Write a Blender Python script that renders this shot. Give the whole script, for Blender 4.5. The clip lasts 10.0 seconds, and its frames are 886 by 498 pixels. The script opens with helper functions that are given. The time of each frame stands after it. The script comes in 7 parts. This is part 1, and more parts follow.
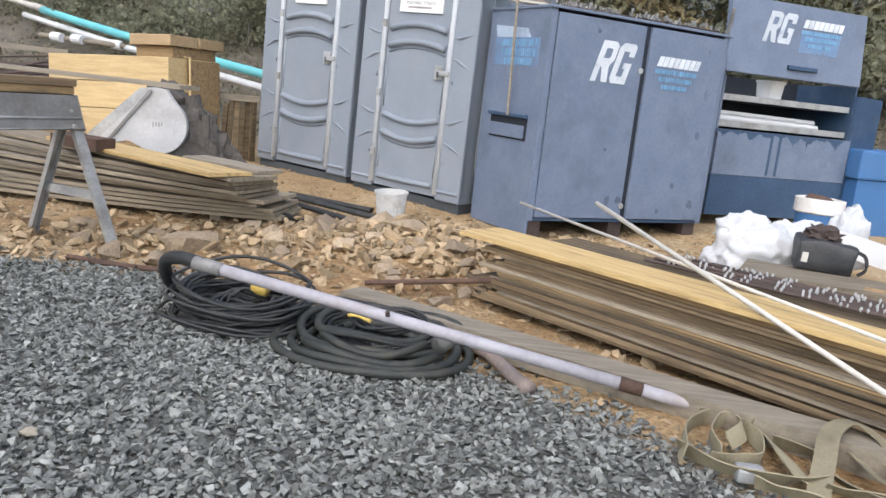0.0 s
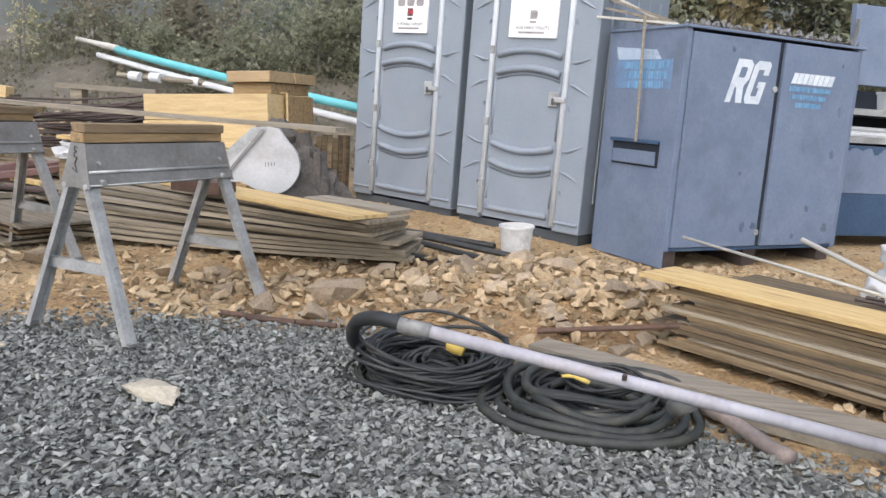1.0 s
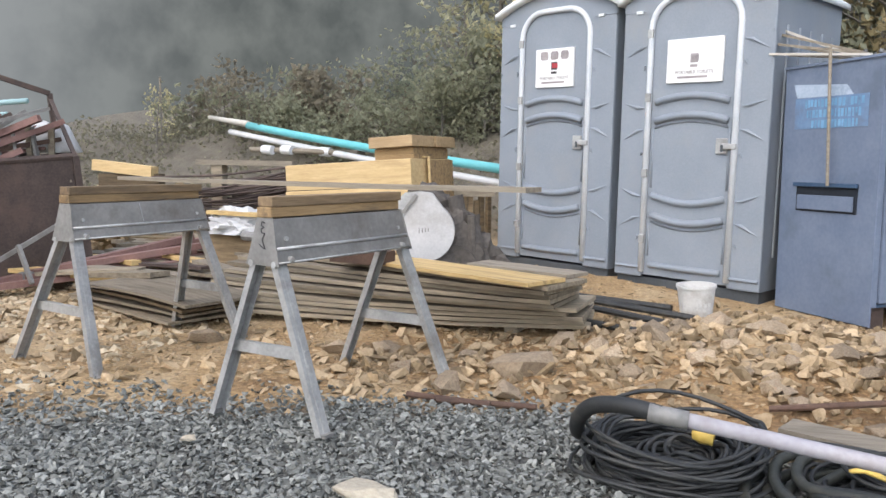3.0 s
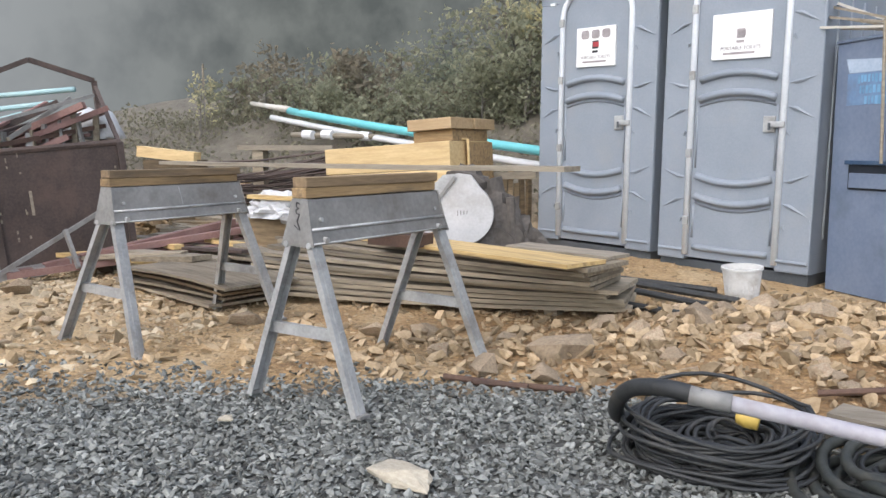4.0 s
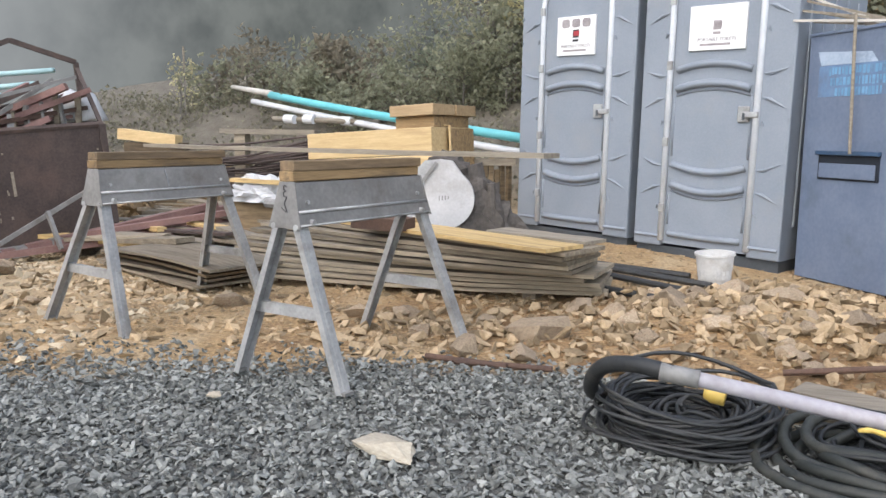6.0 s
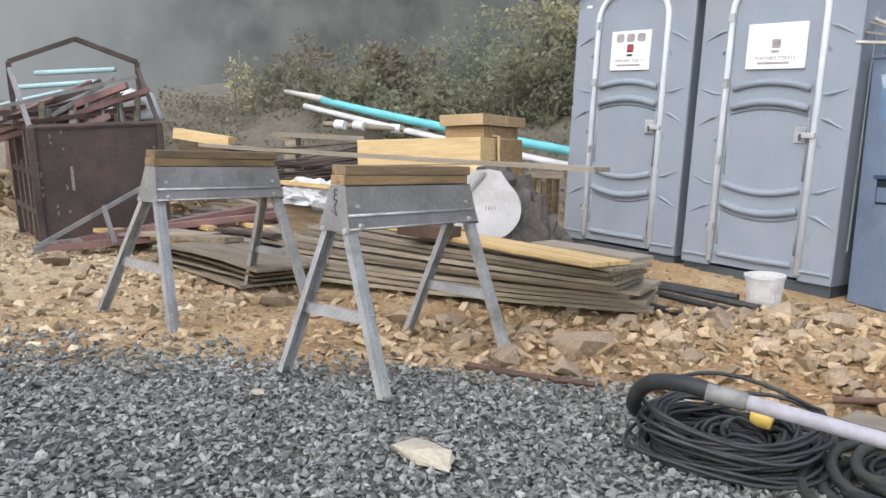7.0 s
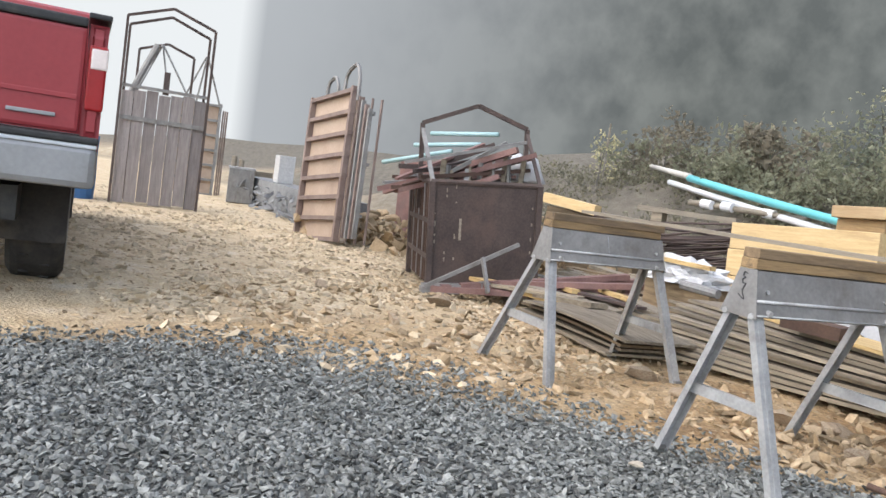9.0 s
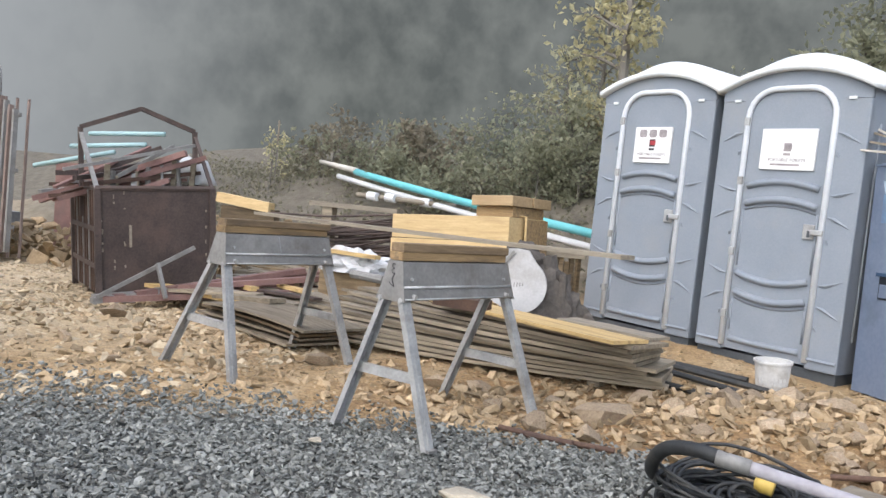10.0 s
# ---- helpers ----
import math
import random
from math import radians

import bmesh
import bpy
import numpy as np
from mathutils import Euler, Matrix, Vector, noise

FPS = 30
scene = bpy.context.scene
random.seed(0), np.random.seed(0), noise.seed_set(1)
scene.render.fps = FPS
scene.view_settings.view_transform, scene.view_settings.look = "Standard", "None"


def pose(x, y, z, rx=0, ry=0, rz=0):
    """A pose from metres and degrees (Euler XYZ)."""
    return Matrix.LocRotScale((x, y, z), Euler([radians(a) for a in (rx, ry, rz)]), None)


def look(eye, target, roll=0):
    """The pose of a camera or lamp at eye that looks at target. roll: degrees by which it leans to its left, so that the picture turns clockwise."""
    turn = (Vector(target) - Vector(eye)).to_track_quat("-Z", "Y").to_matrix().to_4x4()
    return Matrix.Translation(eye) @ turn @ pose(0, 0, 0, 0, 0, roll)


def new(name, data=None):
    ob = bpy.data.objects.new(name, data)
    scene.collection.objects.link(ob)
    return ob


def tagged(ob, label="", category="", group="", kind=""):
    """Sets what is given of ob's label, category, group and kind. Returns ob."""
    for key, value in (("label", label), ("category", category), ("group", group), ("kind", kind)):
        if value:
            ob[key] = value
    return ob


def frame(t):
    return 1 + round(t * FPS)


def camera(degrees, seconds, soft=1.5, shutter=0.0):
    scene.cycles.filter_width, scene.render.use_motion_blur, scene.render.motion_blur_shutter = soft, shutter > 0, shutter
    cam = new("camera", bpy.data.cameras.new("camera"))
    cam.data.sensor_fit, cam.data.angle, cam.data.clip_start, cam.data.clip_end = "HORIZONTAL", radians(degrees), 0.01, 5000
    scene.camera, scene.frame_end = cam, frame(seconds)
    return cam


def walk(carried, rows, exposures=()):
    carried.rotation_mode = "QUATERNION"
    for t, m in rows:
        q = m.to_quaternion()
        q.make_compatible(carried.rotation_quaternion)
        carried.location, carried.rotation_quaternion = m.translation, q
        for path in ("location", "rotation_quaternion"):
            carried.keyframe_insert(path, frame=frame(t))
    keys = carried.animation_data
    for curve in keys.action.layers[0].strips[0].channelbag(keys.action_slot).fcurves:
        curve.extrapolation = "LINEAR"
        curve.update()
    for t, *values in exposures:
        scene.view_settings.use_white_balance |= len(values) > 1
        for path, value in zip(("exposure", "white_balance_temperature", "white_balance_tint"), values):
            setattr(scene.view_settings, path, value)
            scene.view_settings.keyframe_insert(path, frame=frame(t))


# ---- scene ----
cam = camera(58.38, 10.0, soft=1.5)
PATH = [
    (0, (0.152, 0.098, 0.981), (0.069, 2.057, 0.588), 6.00),
    (0.2, (0.010, 0.127, 1.012), (-0.031, 2.094, 0.651), 4.31),
    (0.5, (-0.193, 0.177, 1.038), (-0.105, 2.151, 0.728), 3.50),
    (0.7, (-0.317, 0.225, 1.027), (-0.348, 2.197, 0.694), 3.33),
    (1, (-0.495, 0.316, 0.996), (-0.664, 2.277, 0.643), 3.70),
    (1.2, (-0.620, 0.389, 0.986), (-0.858, 2.340, 0.616), 2.52),
    (1.5, (-0.754, 0.480, 0.984), (-1.123, 2.403, 0.577), 2.60),
    (2, (-0.814, 0.524, 0.990), (-1.099, 2.454, 0.553), 2.20),
    (2.5, (-0.930, 0.526, 1.010), (-1.184, 2.490, 0.729), 0.00),
    (3, (-0.934, 0.588, 0.970), (-1.362, 2.530, 0.755), 0.40),
    (3.2, (-0.907, 0.642, 0.952), (-1.375, 2.576, 0.748), 0.90),
    (4.3, (-0.927, 0.615, 0.943), (-1.465, 2.521, 0.666), -0.50),
    (4.5, (-0.930, 0.573, 0.939), (-1.445, 2.483, 0.648), -0.00),
    (5, (-0.905, 0.547, 0.946), (-1.361, 2.473, 0.656), -1.00),
    (5.5, (-0.911, 0.552, 0.941), (-1.374, 2.477, 0.657), -0.70),
    (6.8, (-0.903, 0.506, 0.959), (-1.426, 2.415, 0.674), 3.00),
    (7, (-0.922, 0.526, 0.941), (-1.505, 2.421, 0.678), 2.50),
    (7.5, (-0.907, 0.486, 0.943), (-1.703, 2.310, 0.750), 4.30),
    (8, (-0.947, 0.451, 0.921), (-1.903, 2.193, 0.689), 7.30),
    (8.5, (-1.147, 0.376, 0.900), (-2.301, 1.979, 0.591), 6.20),
    (8.7, (-1.144, 0.373, 0.902), (-2.483, 1.839, 0.654), 6.21),
    (9, (-1.134, 0.369, 0.915), (-2.442, 1.873, 0.753), 8.10),
    (9.2, (-1.103, 0.332, 0.942), (-2.291, 1.928, 0.754), 7.92),
    (9.5, (-1.011, 0.202, 0.976), (-2.032, 1.912, 0.799), 6.60),
    (9.7, (-0.963, 0.135, 0.983), (-1.784, 1.953, 0.881), 6.18),
    (10, (-0.932, 0.101, 0.990), (-1.560, 1.997, 0.899), 5.40),
]
walk(cam, [(t, look(eye, target, roll)) for t, eye, target, roll in PATH],
     exposures=((0.0, 1.0), (4.5, 1.04), (7.5, 1.06), (9.0, 1.2), (10.0, 1.04)))

# ---------- light: foggy overcast daylight ----------
world = bpy.data.worlds.new("world")
scene.world = world
world.use_nodes = True
wn = world.node_tree.nodes
sky = wn.new("ShaderNodeTexSky")
sky.sky_type = "NISHITA"
sky.sun_disc = False
sky.sun_elevation, sky.sun_rotation = radians(48), radians(200)
sky.air_density, sky.dust_density, sky.ozone_density = 1.0, 2.5, 1.5
wn["Background"].inputs["Strength"].default_value = 0.15
world.node_tree.links.new(sky.outputs["Color"], wn["Background"].inputs["Color"])
sun_data = bpy.data.lights.new("sun", "SUN")
sun_data.energy, sun_data.angle, sun_data.color = 1.5, radians(130), (1.0, 0.97, 0.94)
sun = new("sun", sun_data)
sun.matrix_world = look((1.5, -9, 12), (0, 4.0, 0))


# ---------- materials ----------
def mat(name, c1, c2, rough=0.8, metal=0.0, scale=6.0, fine=60.0, bump=0.3, stretch=(1, 1, 1), stain=None,
        stain_amount=0.35, rand=0.12, island=False, spec=0.4):
    """Two-scale procedural surface: base tint c1..c2, grain, optional stains, per-object shift of value."""
    m = bpy.data.materials.new(name)
    m.use_nodes = True
    n, l = m.node_tree.nodes, m.node_tree.links
    b = n["Principled BSDF"]
    b.inputs["Roughness"].default_value, b.inputs["Metallic"].default_value = rough, metal
    b.inputs["Specular IOR Level"].default_value = spec
    tc, mp, oi = n.new("ShaderNodeTexCoord"), n.new("ShaderNodeMapping"), n.new("ShaderNodeObjectInfo")
    mp.inputs["Scale"].default_value = stretch
    shift = n.new("ShaderNodeMath")
    shift.operation = "MULTIPLY"
    shift.inputs[1].default_value = 37.0
    src = oi.outputs["Random"]
    if island:
        src = n.new("ShaderNodeNewGeometry").outputs["Random Per Island"]
    l.new(src, shift.inputs[0])
    l.new(tc.outputs["Object"], mp.inputs["Vector"])
    l.new(shift.outputs[0], mp.inputs["Location"])
    big, small = n.new("ShaderNodeTexNoise"), n.new("ShaderNodeTexNoise")
    for tex, s, d in ((big, scale, 5.0), (small, fine, 3.0)):
        tex.inputs["Scale"].default_value, tex.inputs["Detail"].default_value = s, d
        l.new(mp.outputs[0], tex.inputs["Vector"])
    add = n.new("ShaderNodeMix")
    add.inputs[0].default_value = 0.4
    l.new(big.outputs["Fac"], add.inputs[2])
    l.new(small.outputs["Fac"], add.inputs[3])
    ramp = n.new("ShaderNodeValToRGB")
    ramp.color_ramp.elements[0].position, ramp.color_ramp.elements[1].position = 0.34, 0.66
    ramp.color_ramp.elements[0].color, ramp.color_ramp.elements[1].color = (*c1, 1), (*c2, 1)
    l.new(add.outputs[0], ramp.inputs[0])
    col = ramp.outputs[0]
    if stain:
        st = n.new("ShaderNodeTexNoise")
        st.inputs["Scale"].default_value, st.inputs["Detail"].default_value = scale * 0.6, 8.0
        st.inputs["Roughness"].default_value = 0.65
        l.new(mp.outputs[0], st.inputs["Vector"])
        sr = n.new("ShaderNodeValToRGB")
        sr.color_ramp.elements[0].position, sr.color_ramp.elements[1].position = 0.52, 0.68
        sr.color_ramp.elements[1].color = (stain_amount, stain_amount, stain_amount, 1)
        l.new(st.outputs["Fac"], sr.inputs[0])
        mx = n.new("ShaderNodeMix")
        mx.data_type = "RGBA"
        l.new(sr.outputs[0], mx.inputs[0])
        l.new(col, mx.inputs[6])
        mx.inputs[7].default_value = (*stain, 1)
        col = mx.outputs[2]
    hsv = n.new("ShaderNodeHueSaturation")
    val = n.new("ShaderNodeMapRange")
    val.inputs["To Min"].default_value, val.inputs["To Max"].default_value = 1 - rand, 1 + rand
    l.new(src, val.inputs["Value"])
    l.new(val.outputs[0], hsv.inputs["Value"])
    l.new(col, hsv.inputs["Color"])
    l.new(hsv.outputs[0], b.inputs["Base Color"])
    if bump:
        bp = n.new("ShaderNodeBump")
        bp.inputs["Strength"].default_value, bp.inputs["Distance"].default_value = bump, 0.004
        l.new(small.outputs["Fac"], bp.inputs["Height"])
        l.new(bp.outputs[0], b.inputs["Normal"])
    return m


WOOD = (1.2, 14, 14)
M_PLASTIC = mat("grey_blue_plastic", (0.195, 0.226, 0.265), (0.24, 0.27, 0.31), 0.5, 0, 3, 90, 0.06, stain=(0.25, 0.262, 0.27), stain_amount=0.5, rand=0.02)
# Darker grey that paints the shade under the door ribs.
M_RIB_SHADE = mat("rib_shade_grey", (0.12, 0.14, 0.165), (0.16, 0.18, 0.205), 0.55, 0, 5, 80, 0.1, rand=0.03)
M_PLASTIC_DARK = mat("dark_grey_plastic", (0.05, 0.06, 0.07), (0.08, 0.09, 0.10), 0.6, 0, 5, 80, 0.1)
M_ROOF = mat("white_plastic_roof", (0.62, 0.66, 0.68), (0.74, 0.77, 0.78), 0.45, 0, 4, 60, 0.05, stain=(0.45, 0.46, 0.44), rand=0.03)
M_SILVER = mat("silver_trim", (0.52, 0.56, 0.60), (0.64, 0.67, 0.70), 0.45, 0.0, 8, 60, 0.05, rand=0.03)
M_GALV = mat("galvanised_steel", (0.285, 0.29, 0.288), (0.45, 0.455, 0.45), 0.42, 0.35, 9, 70, 0.08, stain=(0.17, 0.155, 0.14), stain_amount=0.65, rand=0.08)
M_GALV_DARK = mat("weathered_grey_steel", (0.158, 0.156, 0.149), (0.25, 0.245, 0.234), 0.55, 0.2, 8, 60, 0.12, stain=(0.12, 0.105, 0.09), stain_amount=0.65, rand=0.06)
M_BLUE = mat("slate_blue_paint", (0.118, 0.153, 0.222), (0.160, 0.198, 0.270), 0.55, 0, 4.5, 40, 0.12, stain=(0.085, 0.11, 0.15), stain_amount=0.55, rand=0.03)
M_BLUE_DARK = mat("darker_blue", (0.024, 0.052, 0.10), (0.045, 0.085, 0.15), 0.5, 0, 3, 40, 0.12, stain=(0.09, 0.125, 0.175), stain_amount=0.6, rand=0.03)
M_BLUE_BRIGHT = mat("bright_blue_paint", (0.04, 0.125, 0.29), (0.055, 0.155, 0.34), 0.55, 0, 3, 40, 0.08, stain=(0.08, 0.15, 0.26), rand=0.03)
M_OVERSPRAY = mat("faded_blue_overspray", (0.115, 0.19, 0.315), (0.15, 0.245, 0.385), 0.65, 0, 9, 40, 0.05, stain=(0.13, 0.17, 0.24), stain_amount=0.9, rand=0.03)
M_SKYBLUE = mat("sky_blue_stencil", (0.12, 0.27, 0.44), (0.16, 0.33, 0.50), 0.65, 0, 14, 60, 0.05, stain=(0.11, 0.165, 0.25), stain_amount=0.8)
M_STENCIL = mat("white_stencil", (0.50, 0.55, 0.60), (0.62, 0.66, 0.69), 0.65, 0, 14, 60, 0.05, stain=(0.3, 0.36, 0.44), stain_amount=0.5)
M_STENCILPALE = mat("dulled_white_stencil", (0.40, 0.45, 0.50), (0.50, 0.54, 0.58), 0.65, 0, 14, 60, 0.05, stain=(0.24, 0.29, 0.37), stain_amount=0.7)
M_STENCILFADED = mat("worn_pale_stencil", (0.27, 0.34, 0.43), (0.36, 0.43, 0.52), 0.65, 0, 14, 60, 0.05, stain=(0.15, 0.20, 0.28), stain_amount=0.9)
M_BLACK = mat("black_rubber", (0.016, 0.017, 0.018), (0.032, 0.034, 0.034), 0.55, 0, 10, 90, 0.2, stain=(0.08, 0.075, 0.065), stain_amount=0.5, rand=0.15)
M_HOSE = mat("dusty_hose_rubber", (0.020, 0.023, 0.021), (0.040, 0.043, 0.038), 0.6, 0, 10, 90, 0.2, stain=(0.11, 0.10, 0.08), stain_amount=0.5, rand=0.12)
M_PIPE = mat("pale_painted_pipe", (0.28, 0.27, 0.30), (0.38, 0.37, 0.395), 0.5, 0, 7, 60, 0.1, stain=(0.20, 0.165, 0.15), stain_amount=0.6, rand=0.05)
M_RUST = mat("rusty_steel", (0.055, 0.032, 0.024), (0.115, 0.07, 0.05), 0.8, 0.1, 6, 70, 0.35, stain=(0.04, 0.03, 0.027), stain_amount=0.5)
M_RUSTDARK = mat("dark_rusty_steel", (0.042, 0.032, 0.029), (0.09, 0.066, 0.057), 0.75, 0.1, 4, 60, 0.3, stain=(0.13, 0.085, 0.068), stain_amount=0.45)
# Red softened toward pink, taking in the haze over the skip.
M_REDSTEEL = mat("red_primer_steel", (0.15, 0.082, 0.072), (0.235, 0.14, 0.122), 0.75, 0, 5, 60, 0.2, stain=(0.13, 0.10, 0.09), stain_amount=0.5)
M_BROWNPIPE = mat("brown_rusty_pipe", (0.13, 0.105, 0.095), (0.23, 0.185, 0.165), 0.75, 0, 8, 60, 0.3, stain=(0.07, 0.05, 0.04), stain_amount=0.6)
M_PINE = mat("fresh_pine", (0.47, 0.335, 0.16), (0.63, 0.475, 0.255), 0.7, 0, 3, 20, 0.2, WOOD, stain=(0.38, 0.26, 0.13), stain_amount=0.6, rand=0.08)
M_BLOCK = mat("tan_sawn_block", (0.33, 0.225, 0.12), (0.46, 0.335, 0.19), 0.75, 0, 3, 20, 0.25, WOOD, stain=(0.24, 0.165, 0.09), stain_amount=0.6, rand=0.08)
M_PLY = mat("yellow_plywood", (0.40, 0.275, 0.115), (0.60, 0.44, 0.205), 0.65, 0, 3, 20, 0.2, WOOD, stain=(0.22, 0.15, 0.075), stain_amount=0.8, rand=0.06)
M_LUMBER = mat("worn_lumber", (0.19, 0.125, 0.06), (0.33, 0.225, 0.115), 0.75, 0, 3, 18, 0.3, WOOD, stain=(0.07, 0.054, 0.04), stain_amount=0.85, rand=0.18)
M_LUMBERTOP = mat("grimy_lumber", (0.125, 0.088, 0.052), (0.235, 0.165, 0.095), 0.8, 0, 3, 18, 0.3, WOOD, stain=(0.06, 0.05, 0.04), stain_amount=0.7, rand=0.12)
M_BOARD = mat("weathered_board", (0.15, 0.125, 0.09), (0.305, 0.258, 0.188), 0.85, 0, 3, 18, 0.4, WOOD, stain=(0.075, 0.06, 0.045), stain_amount=0.6, rand=0.32)
M_BOARDBROWN = mat("brown_stacked_plank", (0.098, 0.072, 0.042), (0.215, 0.158, 0.093), 0.85, 0, 3, 18, 0.4, WOOD, stain=(0.06, 0.045, 0.03), stain_amount=0.7, rand=0.34)
M_GREYWOOD = mat("grey_silvered_wood", (0.175, 0.15, 0.115), (0.28, 0.245, 0.19), 0.85, 0, 3, 18, 0.35, WOOD, stain=(0.10, 0.083, 0.062), stain_amount=0.6, rand=0.12)
# Form plywood and rack boards are paled to carry the fog's haze.
M_TANPLY = mat("tan_form_plywood", (0.36, 0.27, 0.20), (0.45, 0.35, 0.265), 0.75, 0, 3, 25, 0.15, stain=(0.27, 0.20, 0.16), stain_amount=0.5, rand=0.08)
M_FOGWOOD = mat("fog_paled_boards", (0.19, 0.17, 0.16), (0.30, 0.27, 0.255), 0.85, 0, 3, 18, 0.3, (14, 14, 1.2), rand=0.25)
M_TEAL = mat("teal_pvc", (0.10, 0.40, 0.43), (0.15, 0.47, 0.50), 0.4, 0, 5, 60, 0.03, rand=0.03)
M_PVC = mat("white_pvc", (0.55, 0.56, 0.57), (0.66, 0.665, 0.67), 0.4, 0, 5, 60, 0.03, stain=(0.4, 0.38, 0.34), rand=0.03)
M_YELLOW = mat("yellow_plastic", (0.52, 0.36, 0.075), (0.64, 0.47, 0.13), 0.5, 0, 8, 60, 0.05, stain=(0.35, 0.26, 0.1))
M_STRAP = mat("tan_webbing", (0.19, 0.165, 0.108), (0.30, 0.265, 0.175), 0.9, 0, 9, 160, 0.4, stain=(0.12, 0.10, 0.065), stain_amount=0.6, rand=0.2)
M_BAG = mat("white_woven_bag", (0.42, 0.43, 0.44), (0.54, 0.545, 0.55), 0.8, 0, 9, 90, 0.7, rand=0.03)
M_BLACKBAG = mat("black_plastic_bag", (0.018, 0.02, 0.022), (0.04, 0.04, 0.042), 0.45, 0, 6, 40, 0.3)
M_RED = mat("red_car_paint", (0.255, 0.028, 0.034), (0.31, 0.038, 0.044), 0.5, 0.0, 2, 40, 0.0, rand=0.0, spec=0.5)
M_CHROME = mat("dull_chrome", (0.27, 0.275, 0.28), (0.35, 0.355, 0.36), 0.45, 0.4, 3, 40, 0.02, stain=(0.2, 0.19, 0.175), stain_amount=0.5)
M_REDLENS = mat("red_lens", (0.27, 0.008, 0.01), (0.33, 0.012, 0.014), 0.35, 0, 9, 60, 0)
M_CLEARLENS = mat("clear_lens", (0.60, 0.52, 0.48), (0.72, 0.64, 0.6), 0.2, 0, 9, 60, 0)
M_TYRE = mat("muddy_tyre", (0.02, 0.02, 0.02), (0.045, 0.042, 0.04), 0.8, 0, 9, 60, 0.3, stain=(0.11, 0.09, 0.07), stain_amount=0.4)
M_BUCKET = mat("milky_white_bucket", (0.64, 0.64, 0.63), (0.74, 0.74, 0.73), 0.5, 0, 8, 60, 0.05, stain=(0.44, 0.40, 0.34), stain_amount=0.4)
M_BUCKETGREY = mat("grimy_translucent_plastic", (0.45, 0.45, 0.435), (0.57, 0.57, 0.555), 0.5, 0, 10, 60, 0.05, stain=(0.28, 0.25, 0.21), stain_amount=0.6, rand=0.02)
M_GREYLABEL = mat("washed_grey_print", (0.40, 0.40, 0.39), (0.52, 0.52, 0.505), 0.6, 0, 30, 60, 0.05, stain=(0.55, 0.55, 0.53), stain_amount=0.8)
M_MUD = mat("grey_slurry", (0.20, 0.17, 0.14), (0.30, 0.26, 0.21), 0.8, 0, 10, 60, 0.3)
M_ROCK = mat("tan_rock", (0.26, 0.195, 0.13), (0.47, 0.38, 0.27), 0.9, 0, 9, 55, 1.0, stain=(0.30, 0.165, 0.10), stain_amount=0.5, rand=0.3, spec=0.2)
M_ROCKDARK = mat("grey_brown_rock", (0.225, 0.172, 0.12), (0.385, 0.305, 0.215), 0.9, 0, 9, 55, 1.0, stain=(0.40, 0.33, 0.24), stain_amount=0.5, rand=0.3, spec=0.2)
M_CHIPS = mat("tan_stone_chips", (0.215, 0.155, 0.09), (0.405, 0.312, 0.2), 0.9, 0, 9, 70, 0.5, rand=0.42, island=True, spec=0.15)
M_GRAVEL = mat("crushed_grey_stone", (0.098, 0.102, 0.096), (0.240, 0.248, 0.230), 0.9, 0, 14, 90, 0.4, rand=0.55, island=True, spec=0.1)
M_PALE_STONE = mat("pale_cream_stone", (0.28, 0.25, 0.195), (0.40, 0.36, 0.285), 0.85, 0, 9, 60, 0.4)
M_BARK = mat("bark", (0.12, 0.11, 0.095), (0.20, 0.185, 0.16), 0.9, 0, 6, 50, 0.4)
# Green and olive are lifted and greyed to hold the bank's fog.
M_LEAF_GREEN = mat("dull_green_leaves", (0.21, 0.232, 0.17), (0.29, 0.31, 0.225), 0.8, 0, 3, 20, 0, rand=0.16, island=True, spec=0.1)
M_LEAF_OLIVE = mat("olive_leaves", (0.235, 0.242, 0.17), (0.325, 0.325, 0.225), 0.8, 0, 3, 20, 0, rand=0.2, island=True, spec=0.1)
M_LEAF_YELLOW = mat("pale_yellow_leaves", (0.42, 0.385, 0.22), (0.58, 0.53, 0.33), 0.8, 0, 3, 20, 0, rand=0.25, island=True, spec=0.1)
M_LEAF_BROWN = mat("brown_autumn_leaves", (0.185, 0.165, 0.125), (0.255, 0.225, 0.165), 0.8, 0, 3, 20, 0, rand=0.25, island=True, spec=0.1)
M_LEAF_AMBER = mat("amber_autumn_leaves", (0.25, 0.21, 0.12), (0.36, 0.30, 0.175), 0.8, 0, 3, 20, 0, rand=0.25, island=True, spec=0.1)
M_LEAF_PALE = mat("pale_birch_leaves", (0.34, 0.33, 0.22), (0.48, 0.46, 0.31), 0.8, 0, 3, 20, 0, rand=0.25, island=True, spec=0.1)
# Teal with the haze over the far pipes mixed into its colour.
M_TEALFAR = mat("fog_paled_teal_pvc", (0.27, 0.42, 0.43), (0.34, 0.48, 0.485), 0.5, 0, 5, 60, 0.03, rand=0.05)
M_GRIME = mat("oily_dusty_iron", (0.055, 0.049, 0.044), (0.115, 0.102, 0.09), 0.85, 0, 5, 40, 0.6, stain=(0.025, 0.022, 0.02), stain_amount=0.7)
# Weed tone lightened for the fog hanging over the bank.
M_WEED = mat("brown_green_weeds", (0.165, 0.16, 0.115), (0.27, 0.25, 0.175), 0.8, 0, 3, 20, 0, rand=0.25, island=True, spec=0.1)
